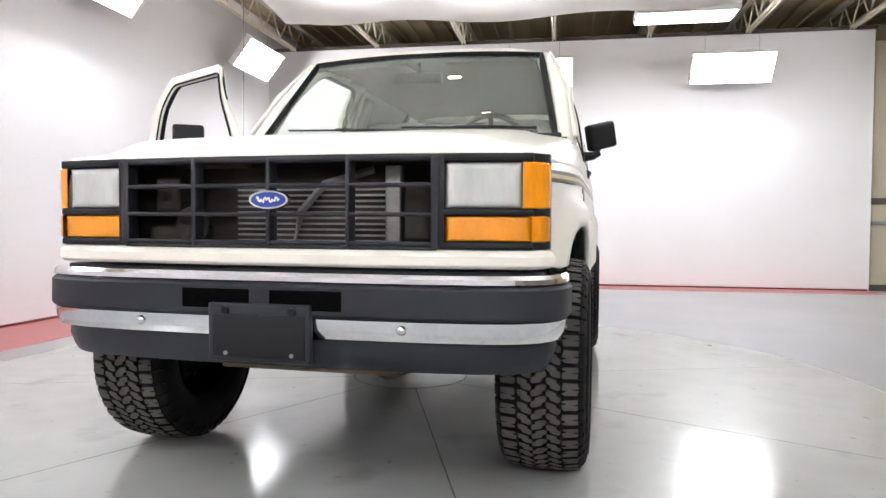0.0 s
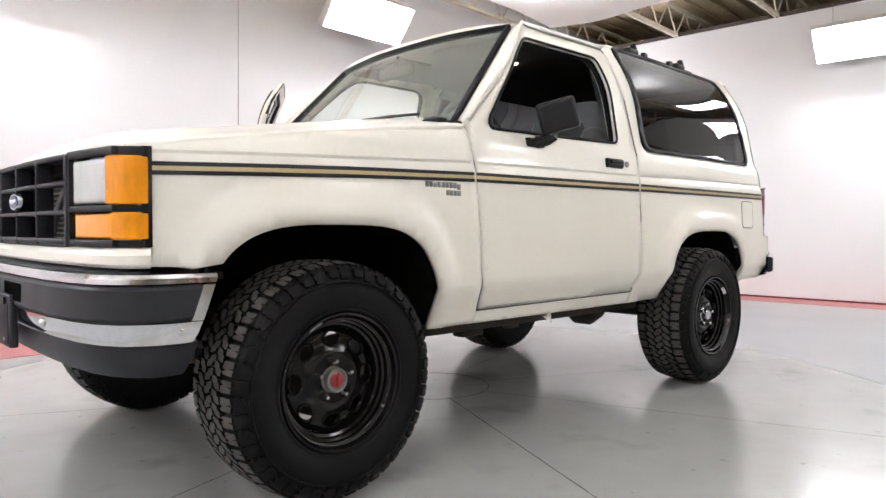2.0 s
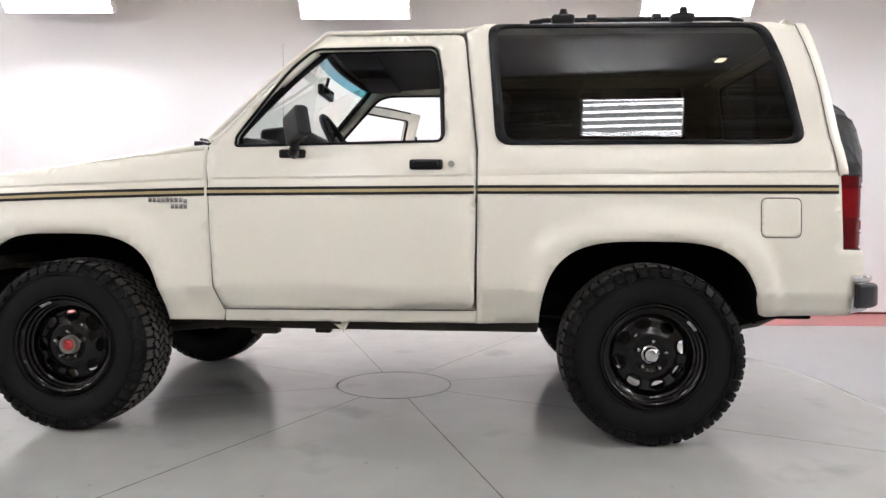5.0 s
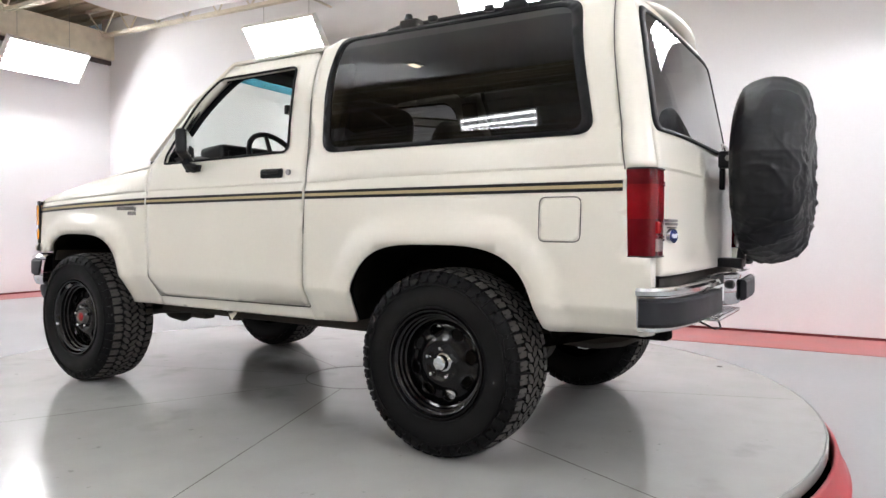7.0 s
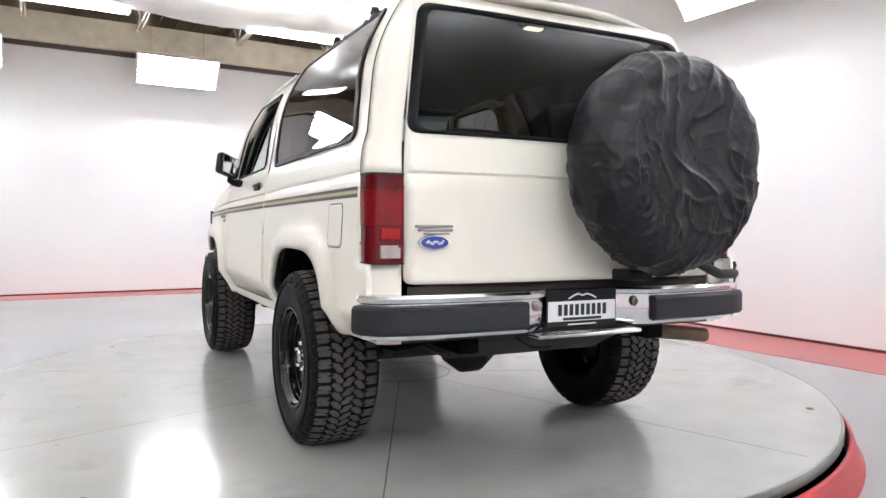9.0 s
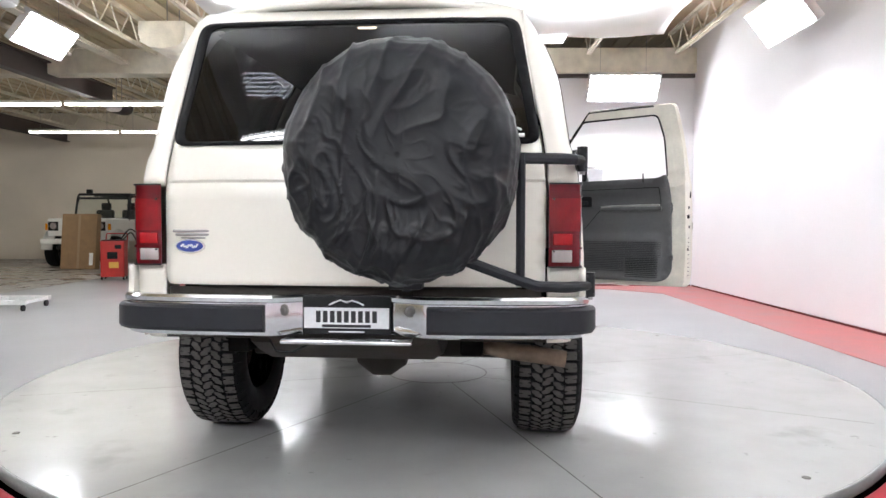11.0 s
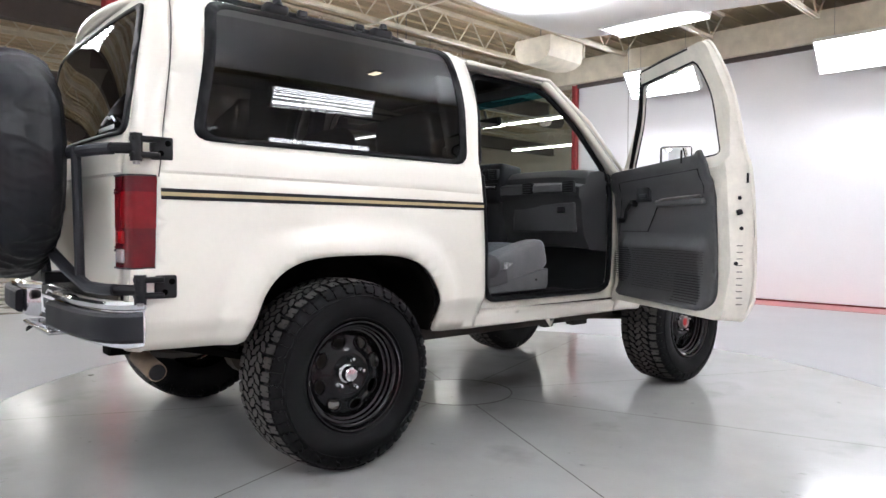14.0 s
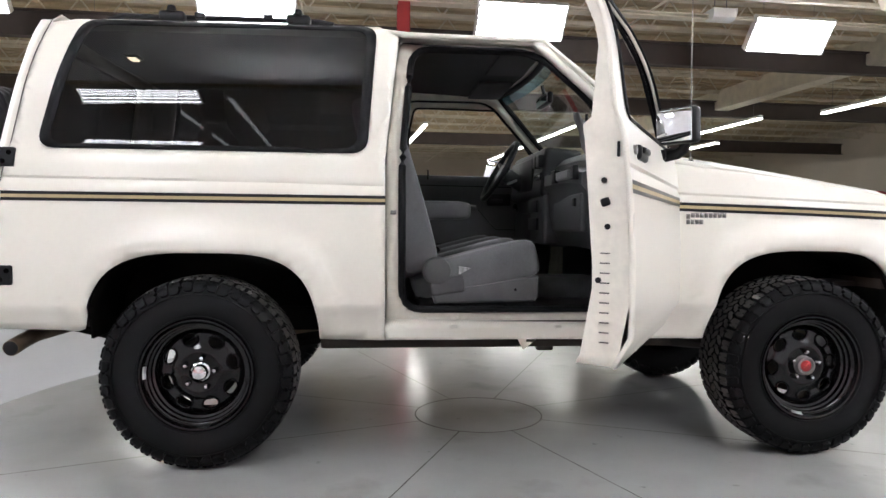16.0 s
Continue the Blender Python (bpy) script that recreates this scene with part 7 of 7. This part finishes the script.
OPEN = [(p.x, p.y) for p in rounded([(-0.485, 0.622, 0), (0.440, 0.622, 0), (0.440, 1.20, 0), (0.398, 1.672, 0), (-0.11, 1.672, 0), (-0.31, 1.475, 0), (-0.53, 1.24, 0)], 0.085, 5)]
for s in (-1, 1):
    beads("door_opening_seal", OPEN, lambda y, z, s=s: (s * (side_x(y, z, False) - 0.066), y, z), 0.0145, SEAL, car, "black rubber door opening seal")
    bm = sheet([(p[0], p[1]) for p in shrink(DOOR_R, -0.014)], [OPEN], lambda y, z, s=s: (s * (side_x(y, z, False) - jamb_in(z)), y, z), 0.06, flip=s < 0)
    part("door_jamb", bm, PAINT_JAMB, car, "cream painted door jamb", solid=0.01)
    bm = bmesh.new()
    loop = dense(shrink(DOOR_R, -0.005), 0.06)
    ra = [bm.verts.new((s * (side_x(y, z, False) - 0.004), y, z)) for y, z in loop]
    rb_ = [bm.verts.new((s * (side_x(y, z, False) - jamb_in(z)), y, z)) for y, z in loop]
    for i in range(len(loop)):
        j = (i + 1) % len(loop)
        bm.faces.new((ra[i], ra[j], rb_[j], rb_[i]))
    part("jamb_edge", bm, PAINT_JAMB, car)
part("sill_plate", one_box((-0.72, -0.46, 0.601), (-0.66, 0.40, 0.612), bev=0.003), DARKGREY, car)
for z in (0.72, 1.06):
    part("door_hinge", one_box((-0.80, -0.62, z - 0.03), (-0.73, -0.575, z + 0.03), bev=0.008), PAINT_JAMB, car)
part("door_striker", one_tube([(-0.735, 0.485, 1.0), (-0.735, 0.462, 1.0)], 0.009, 8), STEEL, car)


# ---- things standing about in the workshop ----
TOYBLUE = surf("blue_car_paint", (0.02, 0.05, 0.16), 0.3, var=0.1, coat=0.5)
BLUEPLASTIC = surf("blue_plastic_bottle", (0.03, 0.16, 0.55), 0.4, var=0.1)
WHITEPAINT = surf("worn_white_paint", (0.74, 0.74, 0.72), 0.5, var=0.15, scale=8)


def plain_wheel(parent, loc, r, w, dishmat):
    """A road wheel: its axle lies along x."""
    t = part("wheel", one_lathe([(r * 0.58, -w / 2), (r * 0.9, -w / 2 - 0.006), (r * 0.985, -w / 2 + 0.02), (r, -w / 4), (r, w / 4), (r * 0.985, w / 2 - 0.02), (r * 0.9, w / 2 + 0.006), (r * 0.58, w / 2)], 32, m=Matrix.Translation(loc)), RUBBER, parent, "black road wheel")
    part("rim", one_lathe([(r * 0.6, w / 2 - 0.004), (r * 0.55, w / 2 - 0.03), (r * 0.3, w / 2 - 0.06), (r * 0.14, w / 2 - 0.03), (0.001, w / 2 - 0.025), (0.001, -w / 2 + 0.025), (r * 0.14, -w / 2 + 0.03), (r * 0.3, -w / 2 + 0.06), (r * 0.55, -w / 2 + 0.03), (r * 0.6, -w / 2 + 0.004)], 24, m=Matrix.Translation(loc)), dishmat, t)
    return t


# white open off-roader with a black roll cage; front towards +y
jp = tagged(empty("open_off_roader", (9.45, -14.75, FZ + 0.0), 1), "white open-top off-road car with a black roll cage", "car")
tub = part("tub", one_box((-0.78, -1.75, 0.66), (0.78, 0.42, 1.24), bev=0.05, seg=3), WHITECAR, jp)
part("hood", one_box((-0.76, 0.40, 0.80), (0.76, 1.72, 1.26), bev=0.06, seg=3), WHITECAR, jp)
for s in (1, -1):
    bm = bmesh.new()
    arc = [(1.28 + 0.56 * math.cos(q), 0.46 + 0.52 * math.sin(q)) for q in [math.pi * k / 12 for k in range(13)]]
    ra = [[bm.verts.new((s * x, y, z)) for y, z in arc] for x in (0.58, 0.86)]
    for k in range(12):
        bm.faces.new((ra[0][k], ra[0][k + 1], ra[1][k + 1], ra[1][k]))
    part("fender", bm, WHITECAR, jp, solid=0.03)
    part("headlight", one_lathe([(0.001, 0.02), (0.06, 0.015), (0.085, 0.0)], 20, m=Matrix.Translation((s * 0.60, 1.725, 1.06)) @ pose(0, 0, 0, 0, 0, 90)), CLEARLENS, jp)
    part("grille_recess", one_box((s * 0.60 - 0.13, 1.715, 0.94), (s * 0.60 + 0.13, 1.7225, 1.17), bev=0.003), BLACK, jp)
    part("marker_lamp", one_box((s * 0.80 - 0.04, 1.64, 0.96), (s * 0.80 + 0.02, 1.70, 1.12), bev=0.008), AMBER, jp)
    plain_wheel(jp, (s * 0.74, 1.28, 0.40), 0.40, 0.28, BLACK)
    plain_wheel(jp, (s * 0.74, -1.12, 0.40), 0.40, 0.28, BLACK)
    part("seat", one_box((s * 0.37 - 0.24, -0.62, 1.05), (s * 0.37 + 0.24, -0.46, 1.52), bev=0.06, seg=3), BLACK, jp, "black seat")
    part("headrest", one_box((s * 0.37 - 0.13, -0.66, 1.52), (s * 0.37 + 0.13, -0.54, 1.72), bev=0.05, seg=3), BLACK, jp)
    part("cage_rail", one_tube(rounded([(s * 0.74, 0.42, 1.20), (s * 0.72, 0.26, 1.92), (s * 0.72, -0.60, 1.96), (s * 0.72, -1.40, 1.92), (s * 0.74, -1.70, 1.20)], 0.12, 4, closed=False), 0.03, 8), BLACK, jp)
part("grille_panel", one_box((-0.44, 1.715, 0.94), (0.44, 1.7225, 1.17), bev=0.003), WHITECAR, jp)
for k in range(7):
    x = -0.33 + 0.11 * k
    part("grille_slot", one_box((x - 0.025, 1.72, 0.96), (x + 0.025, 1.7265, 1.15)), BLACK, jp, smooth=False)
part("front_bumper", one_box((-0.84, 1.74, 0.60), (0.84, 1.90, 0.74), bev=0.02), WHITECAR, jp)
part("skid_bar", one_box((-0.50, 1.70, 0.46), (0.50, 1.80, 0.56), bev=0.02), BLACK, jp)
for y in (0.22, -0.60, -1.40):
    part("cage_bar", one_tube([(-0.72, y, 1.93), (0.72, y, 1.93)], 0.03, 8), BLACK, jp)
wf = part("windshield_frame", ring_bar([Vector(p) for p in ((-0.72, 0.46, 1.25), (0.72, 0.46, 1.25), (0.68, 0.30, 1.82), (-0.68, 0.30, 1.82))], 0.04, 0.03), BLACK, jp)
bm = bmesh.new()
add(bm, [(-0.70, 0.455, 1.27), (0.70, 0.455, 1.27), (0.66, 0.30, 1.80), (-0.66, 0.30, 1.80)], [(0, 1, 2, 3)])
part("windshield", bm, CLEARGLASS, wf)
part("dashboard", one_box((-0.66, 0.18, 1.1), (0.66, 0.40, 1.27), bev=0.04), BLACK, jp)
part("steering_wheel", ring_bar([Vector((0.37 + 0.18 * math.cos(q), 0.02 - 0.05 * math.sin(q), 1.2 + 0.17 * math.sin(q))) for q in [2 * math.pi * k / 20 for k in range(20)]], 0.02, 0.02), BLACK, jp)

# cardboard box leaning against the bumper
bx = tagged(empty("cardboard_box", (8.93, -12.25, FZ), 2), "large flat brown cardboard box stood on end against a car", "cardboard box")
L = pose(0, 0, 0, 7, 0, 0)
part("carton", one_box((-0.42, -0.11, 0.012), (0.42, 0.11, 1.36), m=L, bev=0.006), CARDBOARD, bx)
part("packing_tape", one_box((-0.03, 0.108, 0.02), (0.03, 0.1125, 1.35), m=L), surf("tan_tape", (0.34, 0.23, 0.13), 0.3), bx, smooth=False)
part("label", one_box((-0.36, 0.1095, 0.10), (-0.27, 0.1125, 0.40), m=L), WHITEINK, bx, smooth=False)
part("box_flap", one_box((-0.40, -0.10, 1.355), (0.40, 0.09, 1.366), m=L @ pose(0, 0, 0, 2, 0, 0)), CARDBOARD, bx, smooth=False)

# red jump-starter cart with hoses
rc = tagged(empty("red_tool_cart", (6.6, -9.30, FZ), 14), "red wheeled workshop unit with black hoses", "workshop unit")
part("cabinet", one_box((-0.22, -0.18, 0.06), (0.22, 0.18, 0.78), bev=0.03, seg=3), REDTANK, rc)
part("control_panel", one_box((-0.10, 0.178, 0.42), (0.09, 0.186, 0.56), bev=0.003), BLACK, rc)
part("warning_label", one_box((-0.12, 0.178, 0.24), (0.06, 0.1835, 0.36)), surf("yellow_label", (0.7, 0.4, 0.06), 0.5), rc, smooth=False)
part("top_tray", one_box((-0.20, -0.16, 0.775), (0.20, 0.16, 0.80), bev=0.01), BLACK, rc)
part("side_slot", one_box((-0.17, 0.178, 0.62), (-0.05, 0.184, 0.70), bev=0.003), BLACK, rc)
part("push_handle", one_tube(rounded([(-0.20, -0.18, 0.6), (-0.20, -0.26, 0.92), (0.20, -0.26, 0.92), (0.20, -0.18, 0.6)], 0.05, 4, closed=False), 0.012, 8), REDTANK, rc)
for x, y in ((-0.2, -0.14), (0.2, -0.14), (-0.2, 0.14), (0.2, 0.14)):
    part("castor", one_lathe([(0.001, -0.012), (0.035, -0.012), (0.035, 0.012), (0.001, 0.012)], 14, m=Matrix.Translation((x, y, 0.036))), BLACK, rc)
part("hose", one_tube(rounded([(-0.15, -0.1, 0.8), (-0.30, -0.1, 0.98), (-0.42, -0.05, 0.75), (-0.40, 0.0, 0.1), (-0.60, 0.12, 0.014), (-0.95, 0.0, 0.014), (-0.75, -0.25, 0.014)], 0.12, 6, closed=False), 0.012, 6), BLACK, rc)
part("hose", one_tube(rounded([(-0.1, -0.1, 0.8), (-0.25, -0.25, 1.05), (-0.50, -0.25, 0.8), (-0.55, -0.15, 0.02), (-0.9, -0.3, 0.014)], 0.12, 6, closed=False), 0.014, 6), BLACK, rc)

# low white dolly
dl = tagged(empty("low_dolly", (5.75, -4.45, FZ), 6), "low white wheeled dolly on the floor", "dolly")
for y in (-0.32, 0.32):
    part("side_rail", one_box((-0.55, y - 0.025, 0.085), (0.55, y + 0.025, 0.145), bev=0.008), WHITEPAINT, dl)
for x in (-0.5, 0.0, 0.5):
    part("cross_bar", one_box((x - 0.03, -0.30, 0.09), (x + 0.03, 0.30, 0.14), bev=0.006), WHITEPAINT, dl)
for x in (-0.5, 0.5):
    for y in (-0.3, 0.3):
        part("castor", one_lathe([(0.001, -0.014), (0.042, -0.014), (0.042, 0.014), (0.001, 0.014)], 14, m=Matrix.Translation((x, y, 0.043))), BLACK, dl)

# white step ladder
ld = tagged(empty("step_ladder", (5.45, -1.62, FZ), 97), "white folding step ladder standing open", "ladder")
for s in (1, -1):
    part("front_rail", one_box((-0.025, -0.012, 0), (0.025, 0.012, 1.32), m=Matrix.Translation((s * 0.27, 0.42, 0)) @ pose(0, 0, 0, 16, -s * 4, 0), bev=0.005), WHITEPAINT, ld)
    part("rear_rail", one_box((-0.018, -0.010, 0), (0.018, 0.010, 1.32), m=Matrix.Translation((s * 0.25, -0.36, 0)) @ pose(0, 0, 0, -16, -s * 4, 0), bev=0.004), WHITEPAINT, ld)
for k in range(4):
    z = 0.28 + 0.29 * k
    part("step", one_box((-0.25 + 0.07 * z, 0.42 - 0.287 * z - 0.05, z - 0.02), (0.25 - 0.07 * z, 0.42 - 0.287 * z + 0.05, z + 0.008), bev=0.005), WHITEPAINT, ld)
part("top_cap", one_box((-0.20, -0.09, 1.25), (0.20, 0.14, 1.29), bev=0.015), WHITEPAINT, ld)
for z in (0.3, 0.8):
    part("rear_brace", one_box((-0.22, -0.36 + 0.287 * z - 0.006, z - 0.012), (0.22, -0.36 + 0.287 * z + 0.006, z + 0.012)), WHITEPAINT, ld, smooth=False)

# low steel cart with cartons and a bottle
ct = tagged(empty("low_cart", (6.0, 2.45, FZ), 0), "low dark steel cart on the floor", "cart")
part("shelf", one_box((-0.40, -0.62, 0.20), (0.40, 0.62, 0.235), bev=0.006), DARKBEAM, ct)
part("lower_shelf", one_box((-0.38, -0.60, 0.08), (0.38, 0.60, 0.10), bev=0.004), DARKBEAM, ct)
for x in (-0.37, 0.37):
    for y in (-0.58, 0.58):
        part("leg", one_box((x - 0.018, y - 0.018, 0.0), (x + 0.018, y + 0.018, 0.22), bev=0.003), DARKBEAM, ct)


def carton(x, y, z, w, d, h, rz, label):
    ob = tagged(empty("carton", (x, y, z), rz), label, "cardboard box", "cartons on the cart")
    part("carton_body", one_box((-w / 2, -d / 2, 0), (w / 2, d / 2, h), bev=0.004), CARDBOARD, ob)
    part("flap_joint", one_box((-w / 2 + 0.01, -0.004, h), (w / 2 - 0.01, 0.004, h + 0.0025)), SEAMDARK, ob, smooth=False)
    part("tape", one_box((-0.04, -d / 2 - 0.002, h - 0.07), (0.04, -d / 2, h - 0.005)), WHITEINK, ob, smooth=False)


carton(5.85, 2.10, FZ + 0.236, 0.42, 0.5, 0.19, 4, "plain brown cardboard carton on a low cart")
carton(6.05, 2.70, FZ + 0.236, 0.50, 0.55, 0.26, -8, "plain brown cardboard carton on a low cart")
tagged(part("rag", one_box((-0.12, -0.10, 0), (0.12, 0.10, 0.09), m=pose(5.80, 2.12, FZ + 0.427, 0, 0, 20), bev=0.04, seg=3), WHITEPAINT, None), "crumpled white cloth on a carton", "cloth")
bt = tagged(empty("spray_bottle", (5.78, 1.92, FZ + 0.427)), "blue plastic bottle standing on a carton", "bottle")
part("bottle_body", one_lathe([(0.001, 0.0), (0.05, 0.0), (0.053, 0.02), (0.053, 0.15), (0.03, 0.19), (0.016, 0.20)], 20, m=Matrix(((0, 1, 0, 0), (0, 0, 1, 0), (1, 0, 0, 0), (0, 0, 0, 1)))), BLUEPLASTIC, bt)
part("bottle_cap", one_tube([(0, 0, 0.198), (0, 0, 0.228)], 0.018, 12), WHITEPAINT, bt)


# parked cars at the far side
def saloon(loc, rz, mat, label):
    ob = tagged(empty("parked_car", loc, rz), label, "car", "parked cars")
    low = [(-2.2, 0.42), (-2.25, 0.70), (-2.15, 0.88), (-1.5, 0.96), (-0.75, 0.99), (1.35, 1.02), (2.05, 0.98), (2.2, 0.80), (2.2, 0.45), (1.75, 0.26), (-1.75, 0.26)]
    top = [(-0.85, 0.985), (-0.30, 1.36), (0.10, 1.44), (0.75, 1.43), (1.20, 1.30), (1.65, 1.01)]
    def slab(name, prof, w0, w1, m, lab=""):
        bm = bmesh.new()
        zlo, zhi = min(p[1] for p in prof), max(p[1] for p in prof)
        rr = []
        for q in (-1, -0.86, 0.86, 1):
            ring = []
            for y, z in prof:
                wd = w0 + (w1 - w0) * (z - zlo) / (zhi - zlo)
                k = 0.965 if abs(q) == 1 else 1.0
                ring.append(bm.verts.new((q * wd, y * k, zlo + (z - zlo) * k)))
            rr.append(ring)
        for a, b in zip(rr, rr[1:]):
            for k in range(len(prof)):
                j = (k + 1) % len(prof)
                bm.faces.new((a[k], a[j], b[j], b[k]))
        bm.faces.new(rr[0])
        bm.faces.new(rr[-1][::-1])
        bmesh.ops.recalc_face_normals(bm, faces=bm.faces)
        return part(name, bm, m, ob, lab)
    slab("body", low, 0.90, 0.84, mat)
    slab("cabin_glass", top, 0.80, 0.60, DARKCAR, "dark cabin windows")
    part("roof_skin", one_box((-0.56, -0.22, 1.405), (0.56, 0.92, 1.45), bev=0.02), mat, ob)
    for s in (1, -1):
        for y in (-1.35, 1.35):
            plain_wheel(ob, (s * 0.78, y, 0.32), 0.32, 0.21, ALU)
        part("headlight", one_box((s * 0.62 - 0.14, -2.235, 0.66), (s * 0.62 + 0.14, -2.17, 0.78), bev=0.02), CLEARLENS, ob)
        part("tail_light", one_box((s * 0.64 - 0.14, 2.15, 0.72), (s * 0.64 + 0.14, 2.206, 0.84), bev=0.01), REDLENS, ob)
    part("bumper", one_box((-0.84, -2.29, 0.42), (0.84, -2.17, 0.58), bev=0.03), CHROME, ob)
    return ob


def open_wagon(loc, rz):
    """A pale open-topped off-roader, front towards -y."""
    ob = tagged(empty("open_wagon", loc, rz), "pale grey open-top off-road car with large black tyres", "car")
    mat = surf("pale_grey_car_paint", (0.46, 0.45, 0.43), 0.4, var=0.1, coat=0.3)
    def arch(cy):
        return [(cy - 0.50 * math.cos(q), 0.90 + 0.36 * math.sin(q)) for q in [math.pi * k / 10 for k in range(11)]]
    out = [(-1.95, 0.94), (-1.72, 0.90)] + arch(-1.20) + arch(1.20) + [(1.72, 0.90), (1.93, 0.96), (1.95, 1.50), (1.90, 1.56), (-0.55, 1.56), (-0.75, 1.54), (-1.85, 1.46), (-1.95, 1.38)]
    bm = bmesh.new()
    sides = [[bm.verts.new((x, y, z)) for y, z in out] for x in (-0.84, 0.84)]
    bm.faces.new(sides[0])
    bm.faces.new(sides[1][::-1])
    for k in range(len(out)):
        m = (k + 1) % len(out)
        bm.faces.new((sides[0][k], sides[0][m], sides[1][m], sides[1][k]))
    bmesh.ops.recalc_face_normals(bm, faces=bm.faces)
    part("body", bm, mat, ob, flat_angle=30)
    # thin black sheet on the closed body stands for the shaded open cabin
    part("cabin_shade", one_box((-0.74, -0.45, 1.5605), (0.74, 1.80, 1.566), bev=0.002), BLACK, ob)
    part("underbody", one_box((-0.60, -1.80, 0.62), (0.60, 1.80, 0.91), bev=0.03), BLACK, ob)
    for s in (1, -1):
        for y in (-1.20, 1.20):
            plain_wheel(ob, (s * 0.76, y, 0.48), 0.48, 0.32, BLACK)
        part("tail_light", one_box((s * 0.72 - 0.05, 1.93, 1.22), (s * 0.72 + 0.05, 1.965, 1.40), bev=0.01), REDLENS, ob)
        part("roll_bar", one_tube(rounded([(s * 0.72, -0.52, 1.56), (s * 0.70, -0.30, 2.00), (s * 0.70, 0.95, 2.00), (s * 0.70, 1.45, 1.57)], 0.14, 5, closed=False), 0.028, 8), REDPOST, ob)
        part("front_seat", one_box((s * 0.36 - 0.24, 0.10, 1.56), (s * 0.36 + 0.24, 0.26, 1.85), bev=0.06, seg=3), BLACK, ob)
        part("side_badge", one_box((s * 0.842 - 0.004, 0.55, 1.34), (s * 0.842 + 0.004, 0.68, 1.37), bev=0.002), BLACK, ob)
    part("windshield_frame", ring_bar([Vector(q) for q in ((-0.70, -0.62, 1.57), (0.70, -0.62, 1.57), (0.66, -0.42, 2.02), (-0.66, -0.42, 2.02))], 0.05, 0.03), mat, ob)
    part("rear_bumper", one_box((-0.80, 1.95, 0.92), (0.80, 2.06, 1.02), bev=0.02), ALU, ob)
    part("folded_cover", one_box((-0.55, 1.35, 1.562), (0.55, 1.80, 1.70), bev=0.06, seg=3), surf("tan_canvas", (0.34, 0.20, 0.13), 0.9, var=0.3, scale=10), ob, "folded tan canvas cover")
    return ob


open_wagon((13.15, -12.3, FZ), 178)
saloon((16.3, -13.0, FZ), 178, DARKCAR, "black car parked nose-out by the far wall")
saloon((17.9, -12.0, FZ), 92, TOYBLUE, "dark blue car parked sideways in the workshop")
# box on the far wall
tagged(part("wall_box", one_box((11.2, FAR, 1.9), (11.36, FAR + 0.1, 2.06), bev=0.01), BLACK, None), "small dark box fixed on the far wall", "electrical box")
